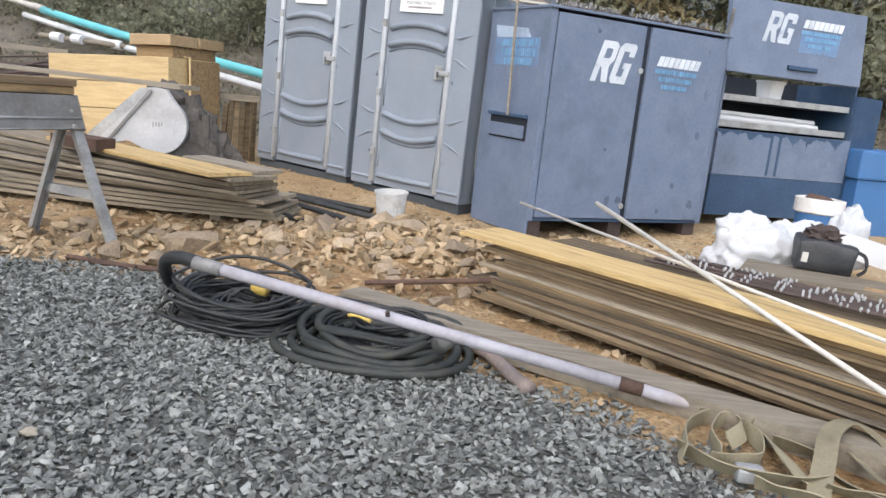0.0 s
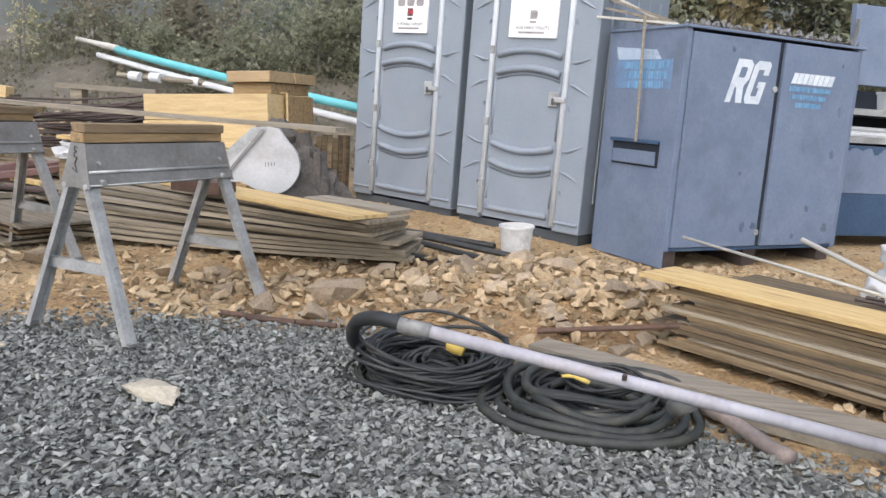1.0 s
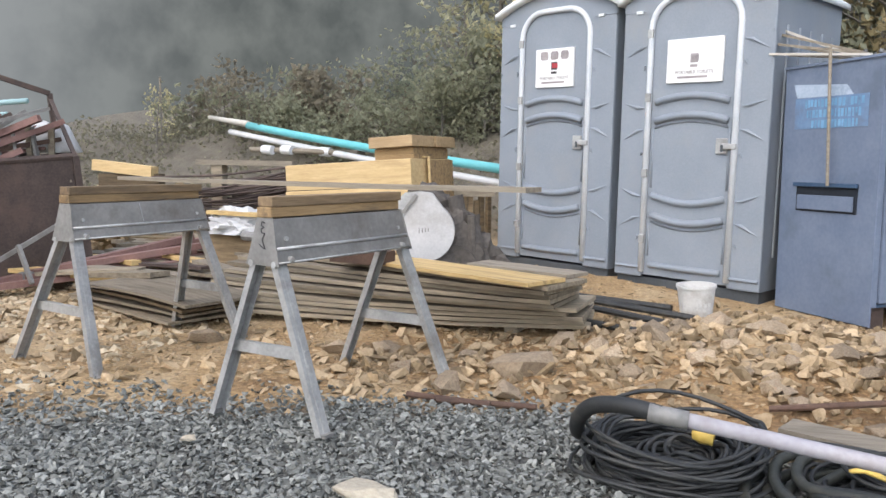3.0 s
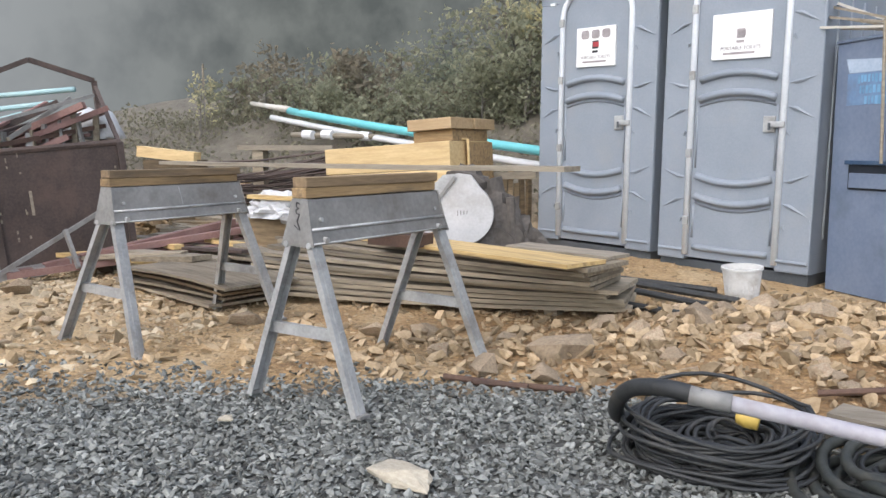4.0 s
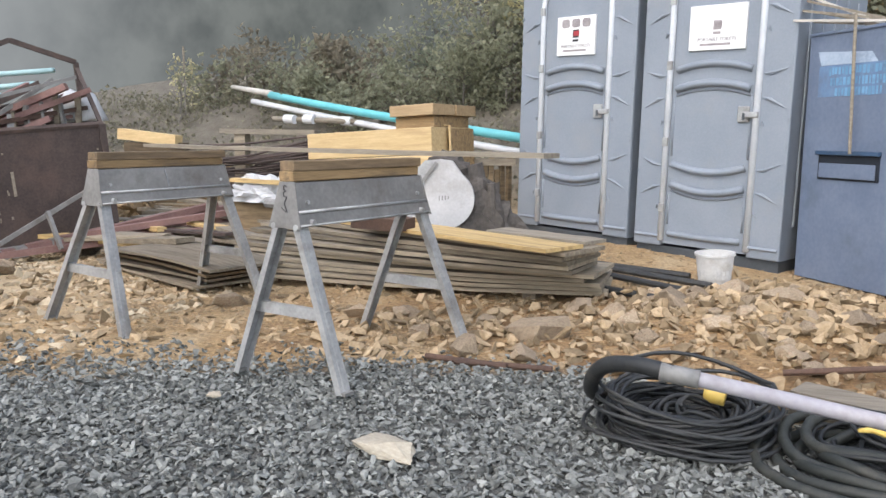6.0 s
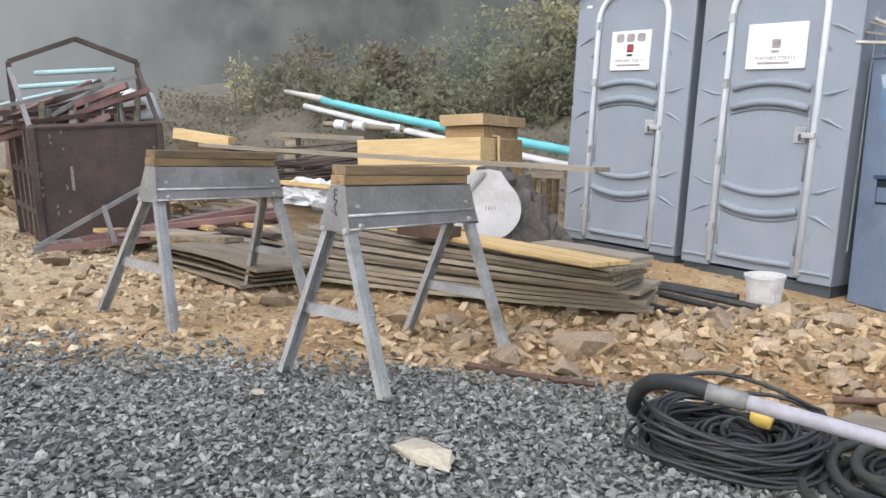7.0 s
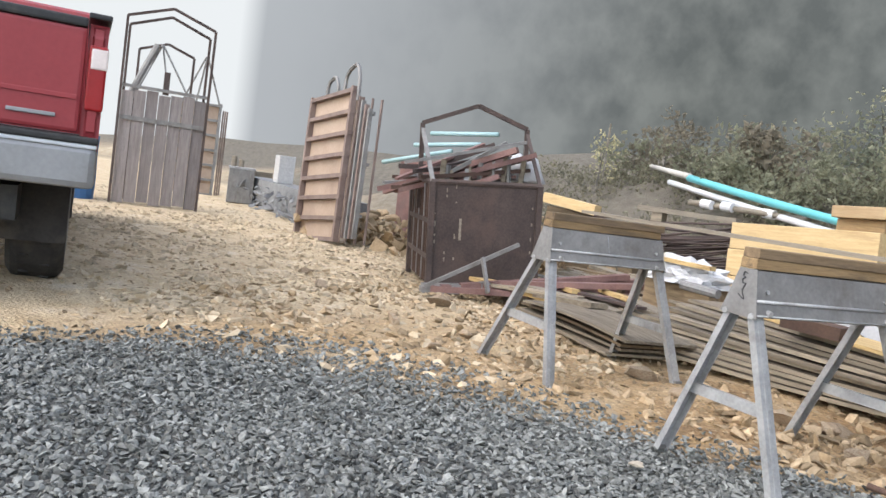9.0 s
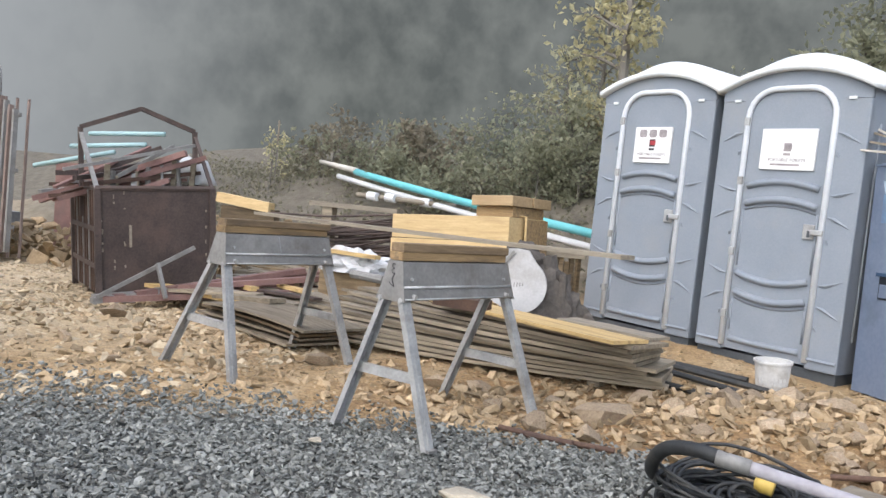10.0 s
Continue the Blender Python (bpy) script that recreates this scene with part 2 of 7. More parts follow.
M_CREAM = mat("cream_conduit", (0.44, 0.42, 0.375), (0.56, 0.535, 0.485), 0.5, 0, 5, 60, 0.05, stain=(0.33, 0.30, 0.25), stain_amount=0.5, rand=0.05)
# Brown lightened in its colour for the haze over the form panels.
M_FORMRIB = mat("fog_paled_brown_steel", (0.14, 0.10, 0.085), (0.22, 0.17, 0.145), 0.8, 0, 6, 60, 0.2)
# Near-black shade colour for the door gap, handle pocket and cabinet inside.
M_RECESS_SHADE = mat("recess_shade_black", (0.012, 0.016, 0.024), (0.022, 0.028, 0.04), 0.7, 0, 6, 60, 0.1)
# Chips for the track, lightened to carry the fog's haze there.
M_CHIPSPALE = mat("pale_stone_chips", (0.33, 0.265, 0.175), (0.50, 0.42, 0.30), 0.9, 0, 9, 70, 0.3, rand=0.3, island=True, spec=0.15)
M_GUARD = mat("dirty_white_guard", (0.36, 0.365, 0.37), (0.47, 0.47, 0.47), 0.55, 0, 6, 60, 0.08, stain=(0.27, 0.25, 0.23), stain_amount=0.6)
M_SCUFF = mat("scuffed_blue_paint", (0.085, 0.112, 0.165), (0.125, 0.158, 0.218), 0.6, 0, 9, 40, 0.1, rand=0.25)
M_SIGN = mat("white_sign_sheet", (0.70, 0.71, 0.715), (0.78, 0.785, 0.785), 0.5, 0, 6, 60, 0.03, rand=0.02)
M_INKFADED = mat("faded_grey_ink", (0.22, 0.20, 0.205), (0.36, 0.33, 0.335), 0.7, 0, 20, 80, 0)
M_WALLGREY = mat("grey_rubble_stone", (0.17, 0.175, 0.178), (0.28, 0.285, 0.285), 0.9, 0, 3, 30, 0.5, rand=0.25, island=True, spec=0.2)
M_INK = mat("dark_ink", (0.03, 0.03, 0.035), (0.06, 0.055, 0.06), 0.7, 0, 9, 60, 0)
M_INKRED = mat("red_ink", (0.30, 0.03, 0.04), (0.36, 0.05, 0.06), 0.7, 0, 9, 60, 0)

for leafy in (M_LEAF_GREEN, M_LEAF_OLIVE, M_LEAF_YELLOW, M_WEED, M_LEAF_BROWN, M_LEAF_AMBER, M_LEAF_PALE):
    n, l = leafy.node_tree.nodes, leafy.node_tree.links
    tb, mxs = n.new("ShaderNodeBsdfTranslucent"), n.new("ShaderNodeMixShader")
    mxs.inputs[0].default_value = 0.55
    l.new(n["Principled BSDF"].inputs["Base Color"].links[0].from_socket, tb.inputs["Color"])
    l.new(n["Principled BSDF"].outputs[0], mxs.inputs[1])
    l.new(tb.outputs[0], mxs.inputs[2])
    l.new(mxs.outputs[0], n["Material Output"].inputs["Surface"])


# ---------- mesh helpers ----------
def thing(name, label, category, m=None, group="", kind=""):
    """A top-level empty that carries the parts of one thing."""
    ob = new(name)
    ob.empty_display_size = 0.1
    ob.matrix_world = m or Matrix()
    return tagged(ob, label, category, group, kind)


def finish(name, bm, material, smooth=False):
    me = bpy.data.meshes.new(name)
    bmesh.ops.recalc_face_normals(bm, faces=bm.faces)
    bm.to_mesh(me)
    bm.free()
    for one in (material if isinstance(material, (list, tuple)) else [material]):
        me.materials.append(one)
    if smooth:
        me.polygons.foreach_set("use_smooth", [True] * len(me.polygons))
    return me


def part(name, bm, material, parent, label="", smooth=False):
    ob = new(name, finish(name, bm, material, smooth))
    ob.parent = parent
    return tagged(ob, label)


def solo(name, bm, material, label, category, m=None, group="", kind="", smooth=False):
    """A thing of one mesh."""
    ob = new(name, finish(name, bm, material, smooth))
    ob.matrix_world = m or Matrix()
    return tagged(ob, label, category, group, kind)


def box(bm, x0, x1, y0, y1, z0, z1, m=None, bevel=0.0):
    v = [bm.verts.new(Vector(p)) for p in ((x0, y0, z0), (x1, y0, z0), (x1, y1, z0), (x0, y1, z0), (x0, y0, z1), (x1, y0, z1), (x1, y1, z1), (x0, y1, z1))]
    fs = [bm.faces.new([v[i] for i in q]) for q in ((3, 2, 1, 0), (4, 5, 6, 7), (0, 1, 5, 4), (1, 2, 6, 5), (2, 3, 7, 6), (3, 0, 4, 7))]
    if bevel:
        es = list({e for f in fs for e in f.edges})
        r = bmesh.ops.bevel(bm, geom=es, offset=bevel, segments=2, affect="EDGES", profile=0.6)
        v = list({w for f in r["faces"] for w in f.verts} | {w for w in v if w.is_valid})
    if m is not None:
        for w in v:
            w.co = m @ w.co
    return bm


def B(x0, x1, y0, y1, z0, z1, bevel=0.0):
    return box(bmesh.new(), x0, x1, y0, y1, z0, z1, None, bevel)


def sweep(bm, pts, r, n=8, closed=False, flat=1.0, radii=None):
    """A tube along points; flat < 1 squashes it along its local normal."""
    pts = [Vector(p) for p in pts]
    k = len(pts)
    rings, prev = [], None
    for i, p in enumerate(pts):
        a = pts[(i - 1) % k] if closed or i > 0 else p
        b = pts[(i + 1) % k] if closed or i < k - 1 else p
        d = (b - a).normalized() if (b - a).length > 1e-9 else Vector((0, 0, 1))
        up = prev if prev is not None else (Vector((0, 0, 1)) if abs(d.z) < 0.9 else Vector((1, 0, 0)))
        s = d.cross(up).normalized()
        u = s.cross(d).normalized()
        prev = u
        rr = radii[i] if radii else r
        rings.append([bm.verts.new(p + s * (rr * math.cos(2 * math.pi * j / n)) + u * (rr * flat * math.sin(2 * math.pi * j / n))) for j in range(n)])
    for i in range(k if closed else k - 1):
        q, w = rings[i], rings[(i + 1) % k]
        for j in range(n):
            bm.faces.new((q[j], q[(j + 1) % n], w[(j + 1) % n], w[j]))
    if not closed:
        bm.faces.new(rings[0][::-1])
        bm.faces.new(rings[-1])
    return bm


def T(pts, r, n=8, closed=False, flat=1.0, radii=None):
    return sweep(bmesh.new(), pts, r, n, closed, flat, radii)


def bar(bm, p, q, w, h, up=(0, 0, 1)):
    """A rectangular bar from p to q, w wide and h thick along up."""
    p, q = Vector(p), Vector(q)
    d = (q - p).normalized()
    s = d.cross(Vector(up)).normalized()
    u = s.cross(d).normalized()
    ring = [[bm.verts.new(c + s * (w / 2 * a) + u * (h / 2 * b)) for a, b in ((-1, -1), (1, -1), (1, 1), (-1, 1))] for c in (p, q)]
    for j in range(4):
        bm.faces.new((ring[0][j], ring[0][(j + 1) % 4], ring[1][(j + 1) % 4], ring[1][j]))
    bm.faces.new(ring[0][::-1])
    bm.faces.new(ring[1])
    return bm


def lathe(profile, n=24):
    bm = bmesh.new()
    rings = [[bm.verts.new((r * math.cos(2 * math.pi * j / n), r * math.sin(2 * math.pi * j / n), z)) for j in range(n)] for r, z in profile]
    for a, b in zip(rings, rings[1:]):
        for j in range(n):
            bm.faces.new((a[j], a[(j + 1) % n], b[(j + 1) % n], b[j]))
    return bm


def prism(poly, y0, y1):
    """A polygon given in x and z, thickened from y0 to y1."""
    bm = bmesh.new()
    a = [bm.verts.new((x, y0, z)) for x, z in poly]
    b = [bm.verts.new((x, y1, z)) for x, z in poly]
    bm.faces.new(a)
    bm.faces.new(b[::-1])
    k = len(poly)
    for i in range(k):
        bm.faces.new((a[i], b[i], b[(i + 1) % k], a[(i + 1) % k]))
    return bm


def smoothstep(a, b, x):
    t = min(1.0, max(0.0, (x - a) / (b - a)))
    return t * t * (3 - 2 * t)


def plank(length, width, thick, bow=0.0, seed=0, segs=10):
    """A board along local x, slightly bowed, with rough ends."""
    rnd = random.Random(seed)
    bm = bmesh.new()
    rings = []
    tw = rnd.uniform(-0.02, 0.02)
    for i in range(segs + 1):
        f = i / segs
        x = length * f + (rnd.uniform(-0.006, 0.006) if i in (0, segs) else 0)
        z = bow * 4 * f * (1 - f) + rnd.uniform(-0.0015, 0.0015)
        e = rnd.uniform(-0.002, 0.002)
        rings.append([bm.verts.new((x, y, z + zz + tw * y * (f - 0.5))) for y, zz in ((e, 0), (width + e, 0), (width + e, thick), (e, thick))])
    for a, b in zip(rings, rings[1:]):
        for j in range(4):
            bm.faces.new((a[j], a[(j + 1) % 4], b[(j + 1) % 4], b[j]))
    bm.faces.new(rings[0][::-1])
    bm.faces.new(rings[-1])
    return bm


def mix3(a, b, f):
    return Vector(a).lerp(Vector(b), f)


# ---------- ground ----------
EDGE = [(-9.0, -6.0), (-5.3, 0.2), (-4.7, 1.6), (-4.5, 2.3), (-3.9, 2.9), (-3.3, 3.1), (-2.5, 3.4), (-1.7, 3.57), (-1.1, 3.62), (-0.6, 3.45),
        (0.0, 3.0), (0.3, 2.75), (0.7, 2.45), (0.9, 2.2), (1.6, 1.7), (6.0, -1.0)]


def edge_y(x):
    for (xa, ya), (xb, yb) in zip(EDGE, EDGE[1:]):
        if xa <= x <= xb:
            return ya + (yb - ya) * (x - xa) / (xb - xa)
    return -6.0 if x < -9 else -1.0


def height(x, y):
    g = 0.02 * smoothstep(-0.1, 0.35, y - edge_y(x))
    g += 0.12 * smoothstep(4.6, 7.3, y) * smoothstep(-5.2, -2.6, x) * (1 - 0.45 * smoothstep(-1.2, 0.4, x))
    g += 0.16 * math.exp(-(((x + 0.15) / 0.75) ** 2 + ((y - 4.55) / 0.5) ** 2))
    side = smoothstep(-15.0, -8.0, x + 0.25 * (y - 9))
    g += side * (1.35 * smoothstep(8.5, 11.8, y) + 0.16 * max(0.0, min(y, 19) - 11.8) * smoothstep(11.8, 16, y))
    g += 1.7 * smoothstep(12.0, 17.5, y + 0.2 * (x + 10)) * (1 - side) * smoothstep(-70, -40, x)
    if 8 < y < 30 and abs(x) < 30:
        g += side * smoothstep(8.5, 10, y) * (0.22 * noise.noise((x * 0.7, y * 0.7, 2.2)) + 0.1 * noise.noise((x * 2.3, y * 2.3, 5.2)))
    if abs(x) < 9 and y < 10:
        g += 0.018 * noise.noise((x * 1.3, y * 1.3, 0.3)) + 0.008 * noise.noise((x * 5, y * 5, 1.7))
        g += 0.012 * noise.noise((x * 11, y * 11, 4.1)) * smoothstep(0.0, 0.3, y - edge_y(x))
    return g


def axis(lo, hi, step, far):
    v = list(np.arange(lo, hi + 1e-6, step))
    d = step
    while v[-1] < far:
        d *= 1.35
        v.append(v[-1] + d)
    d = step
    while v[0] > -far:
        d *= 1.35
        v.insert(0, v[0] - d)
    return v


gx, gy = axis(-7.5, 3.5, 0.07, 140), axis(0.6, 7.5, 0.07, 140)
gv = [(x, y, height(x, y)) for y in gy for x in gx]
nx = len(gx)
gf = [(j * nx + i, j * nx + i + 1, (j + 1) * nx + i + 1, (j + 1) * nx + i) for j in range(len(gy) - 1) for i in range(nx - 1)]
gm = bpy.data.meshes.new("ground")
gm.from_pydata(gv, [], gf)
mask = gm.attributes.new("gravel", "FLOAT", "POINT")
mask.data.foreach_set("value", [1 - smoothstep(-0.14 - 0.5 * smoothstep(2.0, 4.5, -x), 0.12 + 0.35 * smoothstep(2.0, 4.5, -x), y - edge_y(x) + 0.14 * noise.noise((x * 4, y * 4, 0)) + 0.2 * smoothstep(1.5, 4.5, -x) * noise.noise((x * 1.5, y * 1.5, 4))) for x, y, z in gv])
weeds = gm.attributes.new("weeds", "FLOAT", "POINT")
weeds.data.foreach_set("value", [smoothstep(8.3, 9.6, y + 0.5 * noise.noise((x, y, 3.3))) * max(smoothstep(-14.0, -9.0, x + 0.8 * max(0.0, y - 9)), smoothstep(11.2, 12.6, y + 0.2 * (x + 10))) for x, y, z in gv])
# Pales the track leftwards: dusty dirt plus fog haze put into the colour.
dust_haze = gm.attributes.new("dust_haze", "FLOAT", "POINT")
dust_haze.data.foreach_set("value", [smoothstep(3.6, 5.6, -x + 0.9 * noise.noise((x * 0.8, y * 0.8, 6.1))) for x, y, z in gv])
damp = gm.attributes.new("damp", "FLOAT", "POINT")
damp.data.foreach_set("value", [smoothstep(-3.0, -1.9, x + 0.5 * noise.noise((x * 1.2, y * 1.2, 8))) * smoothstep(-0.2, 0.3, y - edge_y(x)) * (1 - smoothstep(4.6, 5.3, y)) * (0.55 + 0.45 * smoothstep(-0.3, 0.3, noise.noise((x * 2, y * 2, 5)))) for x, y, z in gv])
gm.polygons.foreach_set("use_smooth", [True] * len(gf))


def ground_material():
    m = bpy.data.materials.new("sandy_dirt_and_gravel")
    m.use_nodes = True
    n, l = m.node_tree.nodes, m.node_tree.links
    b = n["Principled BSDF"]
    b.inputs["Roughness"].default_value = 0.9
    tc = n.new("ShaderNodeTexCoord")

    def ramp_of(scale, stops, detail=6.0):
        t, r = n.new("ShaderNodeTexNoise"), n.new("ShaderNodeValToRGB")
        t.inputs["Scale"].default_value, t.inputs["Detail"].default_value, t.inputs["Roughness"].default_value = scale, detail, 0.62
        l.new(tc.outputs["Object"], t.inputs["Vector"])
        r.color_ramp.elements[0].position, r.color_ramp.elements[0].color = stops[0][0], (*stops[0][1], 1)
        r.color_ramp.elements[1].position, r.color_ramp.elements[1].color = stops[-1][0], (*stops[-1][1], 1)
        for p, c in stops[1:-1]:
            e = r.color_ramp.elements.new(p)
            e.color = (*c, 1)
        l.new(t.outputs["Fac"], r.inputs[0])
        return r.outputs[0], t.outputs["Fac"]

    dirt, _ = ramp_of(2.2, [(0.32, (0.25, 0.165, 0.085)), (0.5, (0.39, 0.275, 0.145)), (0.68, (0.46, 0.36, 0.225))])
    speck, sf = ramp_of(45, [(0.35, (0.55, 0.5, 0.45)), (0.65, (1.25, 1.22, 1.15))])
    # Grit darkened below the stones' tone to paint shade in the gaps.
    shaded_grit, _ = ramp_of(60, [(0.35, (0.05, 0.05, 0.045)), (0.65, (0.12, 0.12, 0.108))])
    mul, mx = n.new("ShaderNodeMix"), n.new("ShaderNodeMix")
    mul.data_type = mx.data_type = "RGBA"
    mul.blend_type = "MULTIPLY"
    mul.inputs[0].default_value = 0.8
    l.new(dirt, mul.inputs[6])
    l.new(speck, mul.inputs[7])
    at = n.new("ShaderNodeAttribute")
    at.attribute_name = "gravel"
    l.new(at.outputs["Fac"], mx.inputs[0])
    l.new(shaded_grit, mx.inputs[7])
    tk = n.new("ShaderNodeAttribute")
    tk.attribute_name = "dust_haze"
    # Pale tones hold the track's dust and the haze over it.
    pale_, _ = ramp_of(3.0, [(0.3, (0.42, 0.33, 0.205)), (0.55, (0.56, 0.46, 0.31)), (0.72, (0.60, 0.53, 0.41))])
    mk, ml = n.new("ShaderNodeMix"), n.new("ShaderNodeMix")
    mk.data_type = ml.data_type = "RGBA"
    ml.blend_type = "MULTIPLY"
    ml.inputs[0].default_value = 0.5
    l.new(pale_, ml.inputs[6])
    l.new(speck, ml.inputs[7])
    l.new(tk.outputs["Fac"], mk.inputs[0])
    dm, md = n.new("ShaderNodeAttribute"), n.new("ShaderNodeMix")
    dm.attribute_name = "damp"
    md.data_type, md.blend_type = "RGBA", "MULTIPLY"
    md.inputs[7].default_value = (0.76, 0.68, 0.60, 1)
    l.new(dm.outputs["Fac"], md.inputs[0])
    l.new(mul.outputs[2], md.inputs[6])
    l.new(md.outputs[2], mk.inputs[6])
    l.new(ml.outputs[2], mk.inputs[7])
    l.new(mk.outputs[2], mx.inputs[6])
    wd = n.new("ShaderNodeAttribute")
    wd.attribute_name = "weeds"
    soil, _ = ramp_of(6, [(0.35, (0.095, 0.083, 0.062)), (0.65, (0.155, 0.138, 0.105))])
    mw = n.new("ShaderNodeMix")
    mw.data_type = "RGBA"
    l.new(wd.outputs["Fac"], mw.inputs[0])
    l.new(mx.outputs[2], mw.inputs[6])
    l.new(soil, mw.inputs[7])
    l.new(mw.outputs[2], b.inputs["Base Color"])
    bp = n.new("ShaderNodeBump")
    bp.inputs["Strength"].default_value, bp.inputs["Distance"].default_value = 1.0, 0.02
    vo = n.new("ShaderNodeTexVoronoi")
    vo.inputs["Scale"].default_value = 46.0
    vs = n.new("ShaderNodeMath")
    vs.operation = "MULTIPLY"
    vs.inputs[1].default_value = 0.45
    l.new(tc.outputs["Object"], vo.inputs["Vector"])
    hm = n.new("ShaderNodeMath")
    l.new(sf, hm.inputs[0])
    l.new(vo.outputs["Distance"], vs.inputs[0])
    l.new(vs.outputs[0], hm.inputs[1])
    l.new(hm.outputs[0], bp.inputs["Height"])
    l.new(bp.outputs[0], b.inputs["Normal"])
    return m


gm.materials.append(ground_material())
tagged(new("ground", gm), "sandy yellow-brown dirt beside a bed of crushed grey gravel", "ground", kind="structure")


# ---------- distance: fog and wooded slope painted on a glowing backdrop ---
def backdrop_material():
    m = bpy.data.materials.new("painted_fog_glow")
    m.use_nodes = True
    n, l = m.node_tree.nodes, m.node_tree.links
    n.remove(n["Principled BSDF"])
    em, tc, sep = n.new("ShaderNodeEmission"), n.new("ShaderNodeTexCoord"), n.new("ShaderNodeSeparateXYZ")
    l.new(tc.outputs["Object"], sep.inputs[0])
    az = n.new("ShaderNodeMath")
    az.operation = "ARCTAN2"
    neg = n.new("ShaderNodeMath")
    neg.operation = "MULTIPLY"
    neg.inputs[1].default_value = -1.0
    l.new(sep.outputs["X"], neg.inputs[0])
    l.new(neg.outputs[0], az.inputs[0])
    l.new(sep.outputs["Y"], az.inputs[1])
    # Fog is painted into the glow: paler with azimuth and with height.
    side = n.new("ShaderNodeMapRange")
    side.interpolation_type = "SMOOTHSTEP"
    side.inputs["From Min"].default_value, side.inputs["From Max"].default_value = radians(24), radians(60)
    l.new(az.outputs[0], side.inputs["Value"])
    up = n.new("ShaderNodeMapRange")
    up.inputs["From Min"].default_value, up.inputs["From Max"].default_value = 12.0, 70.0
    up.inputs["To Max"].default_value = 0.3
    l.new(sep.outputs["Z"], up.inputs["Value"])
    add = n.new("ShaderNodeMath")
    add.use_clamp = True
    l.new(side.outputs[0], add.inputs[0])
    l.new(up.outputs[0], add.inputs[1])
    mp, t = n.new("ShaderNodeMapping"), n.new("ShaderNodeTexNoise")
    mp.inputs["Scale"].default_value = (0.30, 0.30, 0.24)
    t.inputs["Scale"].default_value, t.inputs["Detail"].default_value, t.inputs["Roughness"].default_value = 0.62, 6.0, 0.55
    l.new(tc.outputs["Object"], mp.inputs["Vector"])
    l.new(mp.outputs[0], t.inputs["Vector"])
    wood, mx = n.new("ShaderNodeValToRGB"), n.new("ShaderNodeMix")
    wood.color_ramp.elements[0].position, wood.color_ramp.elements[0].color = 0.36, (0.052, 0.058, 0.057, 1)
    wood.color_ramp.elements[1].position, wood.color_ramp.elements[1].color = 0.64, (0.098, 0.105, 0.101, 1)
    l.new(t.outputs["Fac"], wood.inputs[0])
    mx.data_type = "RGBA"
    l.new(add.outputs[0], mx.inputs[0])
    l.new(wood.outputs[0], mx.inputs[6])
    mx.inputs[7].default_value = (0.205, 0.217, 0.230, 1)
    # brighter glow painted as sky past the hill's edge
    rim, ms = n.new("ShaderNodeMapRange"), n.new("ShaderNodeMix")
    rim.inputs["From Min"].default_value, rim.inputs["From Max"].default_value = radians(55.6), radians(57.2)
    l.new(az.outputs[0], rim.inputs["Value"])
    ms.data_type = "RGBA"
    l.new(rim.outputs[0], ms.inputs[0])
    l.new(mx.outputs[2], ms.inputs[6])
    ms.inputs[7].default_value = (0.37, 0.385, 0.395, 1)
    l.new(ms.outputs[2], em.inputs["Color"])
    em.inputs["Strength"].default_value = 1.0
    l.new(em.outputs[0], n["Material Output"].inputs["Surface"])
    return m


bm = bmesh.new()
ring = []
for i in range(65):
    a = radians(-95 + 190 * i / 64)
    ring.append([bm.verts.new((-math.sin(a) * r, math.cos(a) * r, z)) for r, z in ((96, -3), (98, 18), (104, 45), (112, 75))])
for p, q in zip(ring, ring[1:]):
    for j in range(3):
        bm.faces.new((p[j], q[j], q[j + 1], p[j + 1]))
solo("backdrop", bm, backdrop_material(), "glowing backdrop painted as a wooded hillside fading into fog", "backdrop", kind="structure", smooth=True)


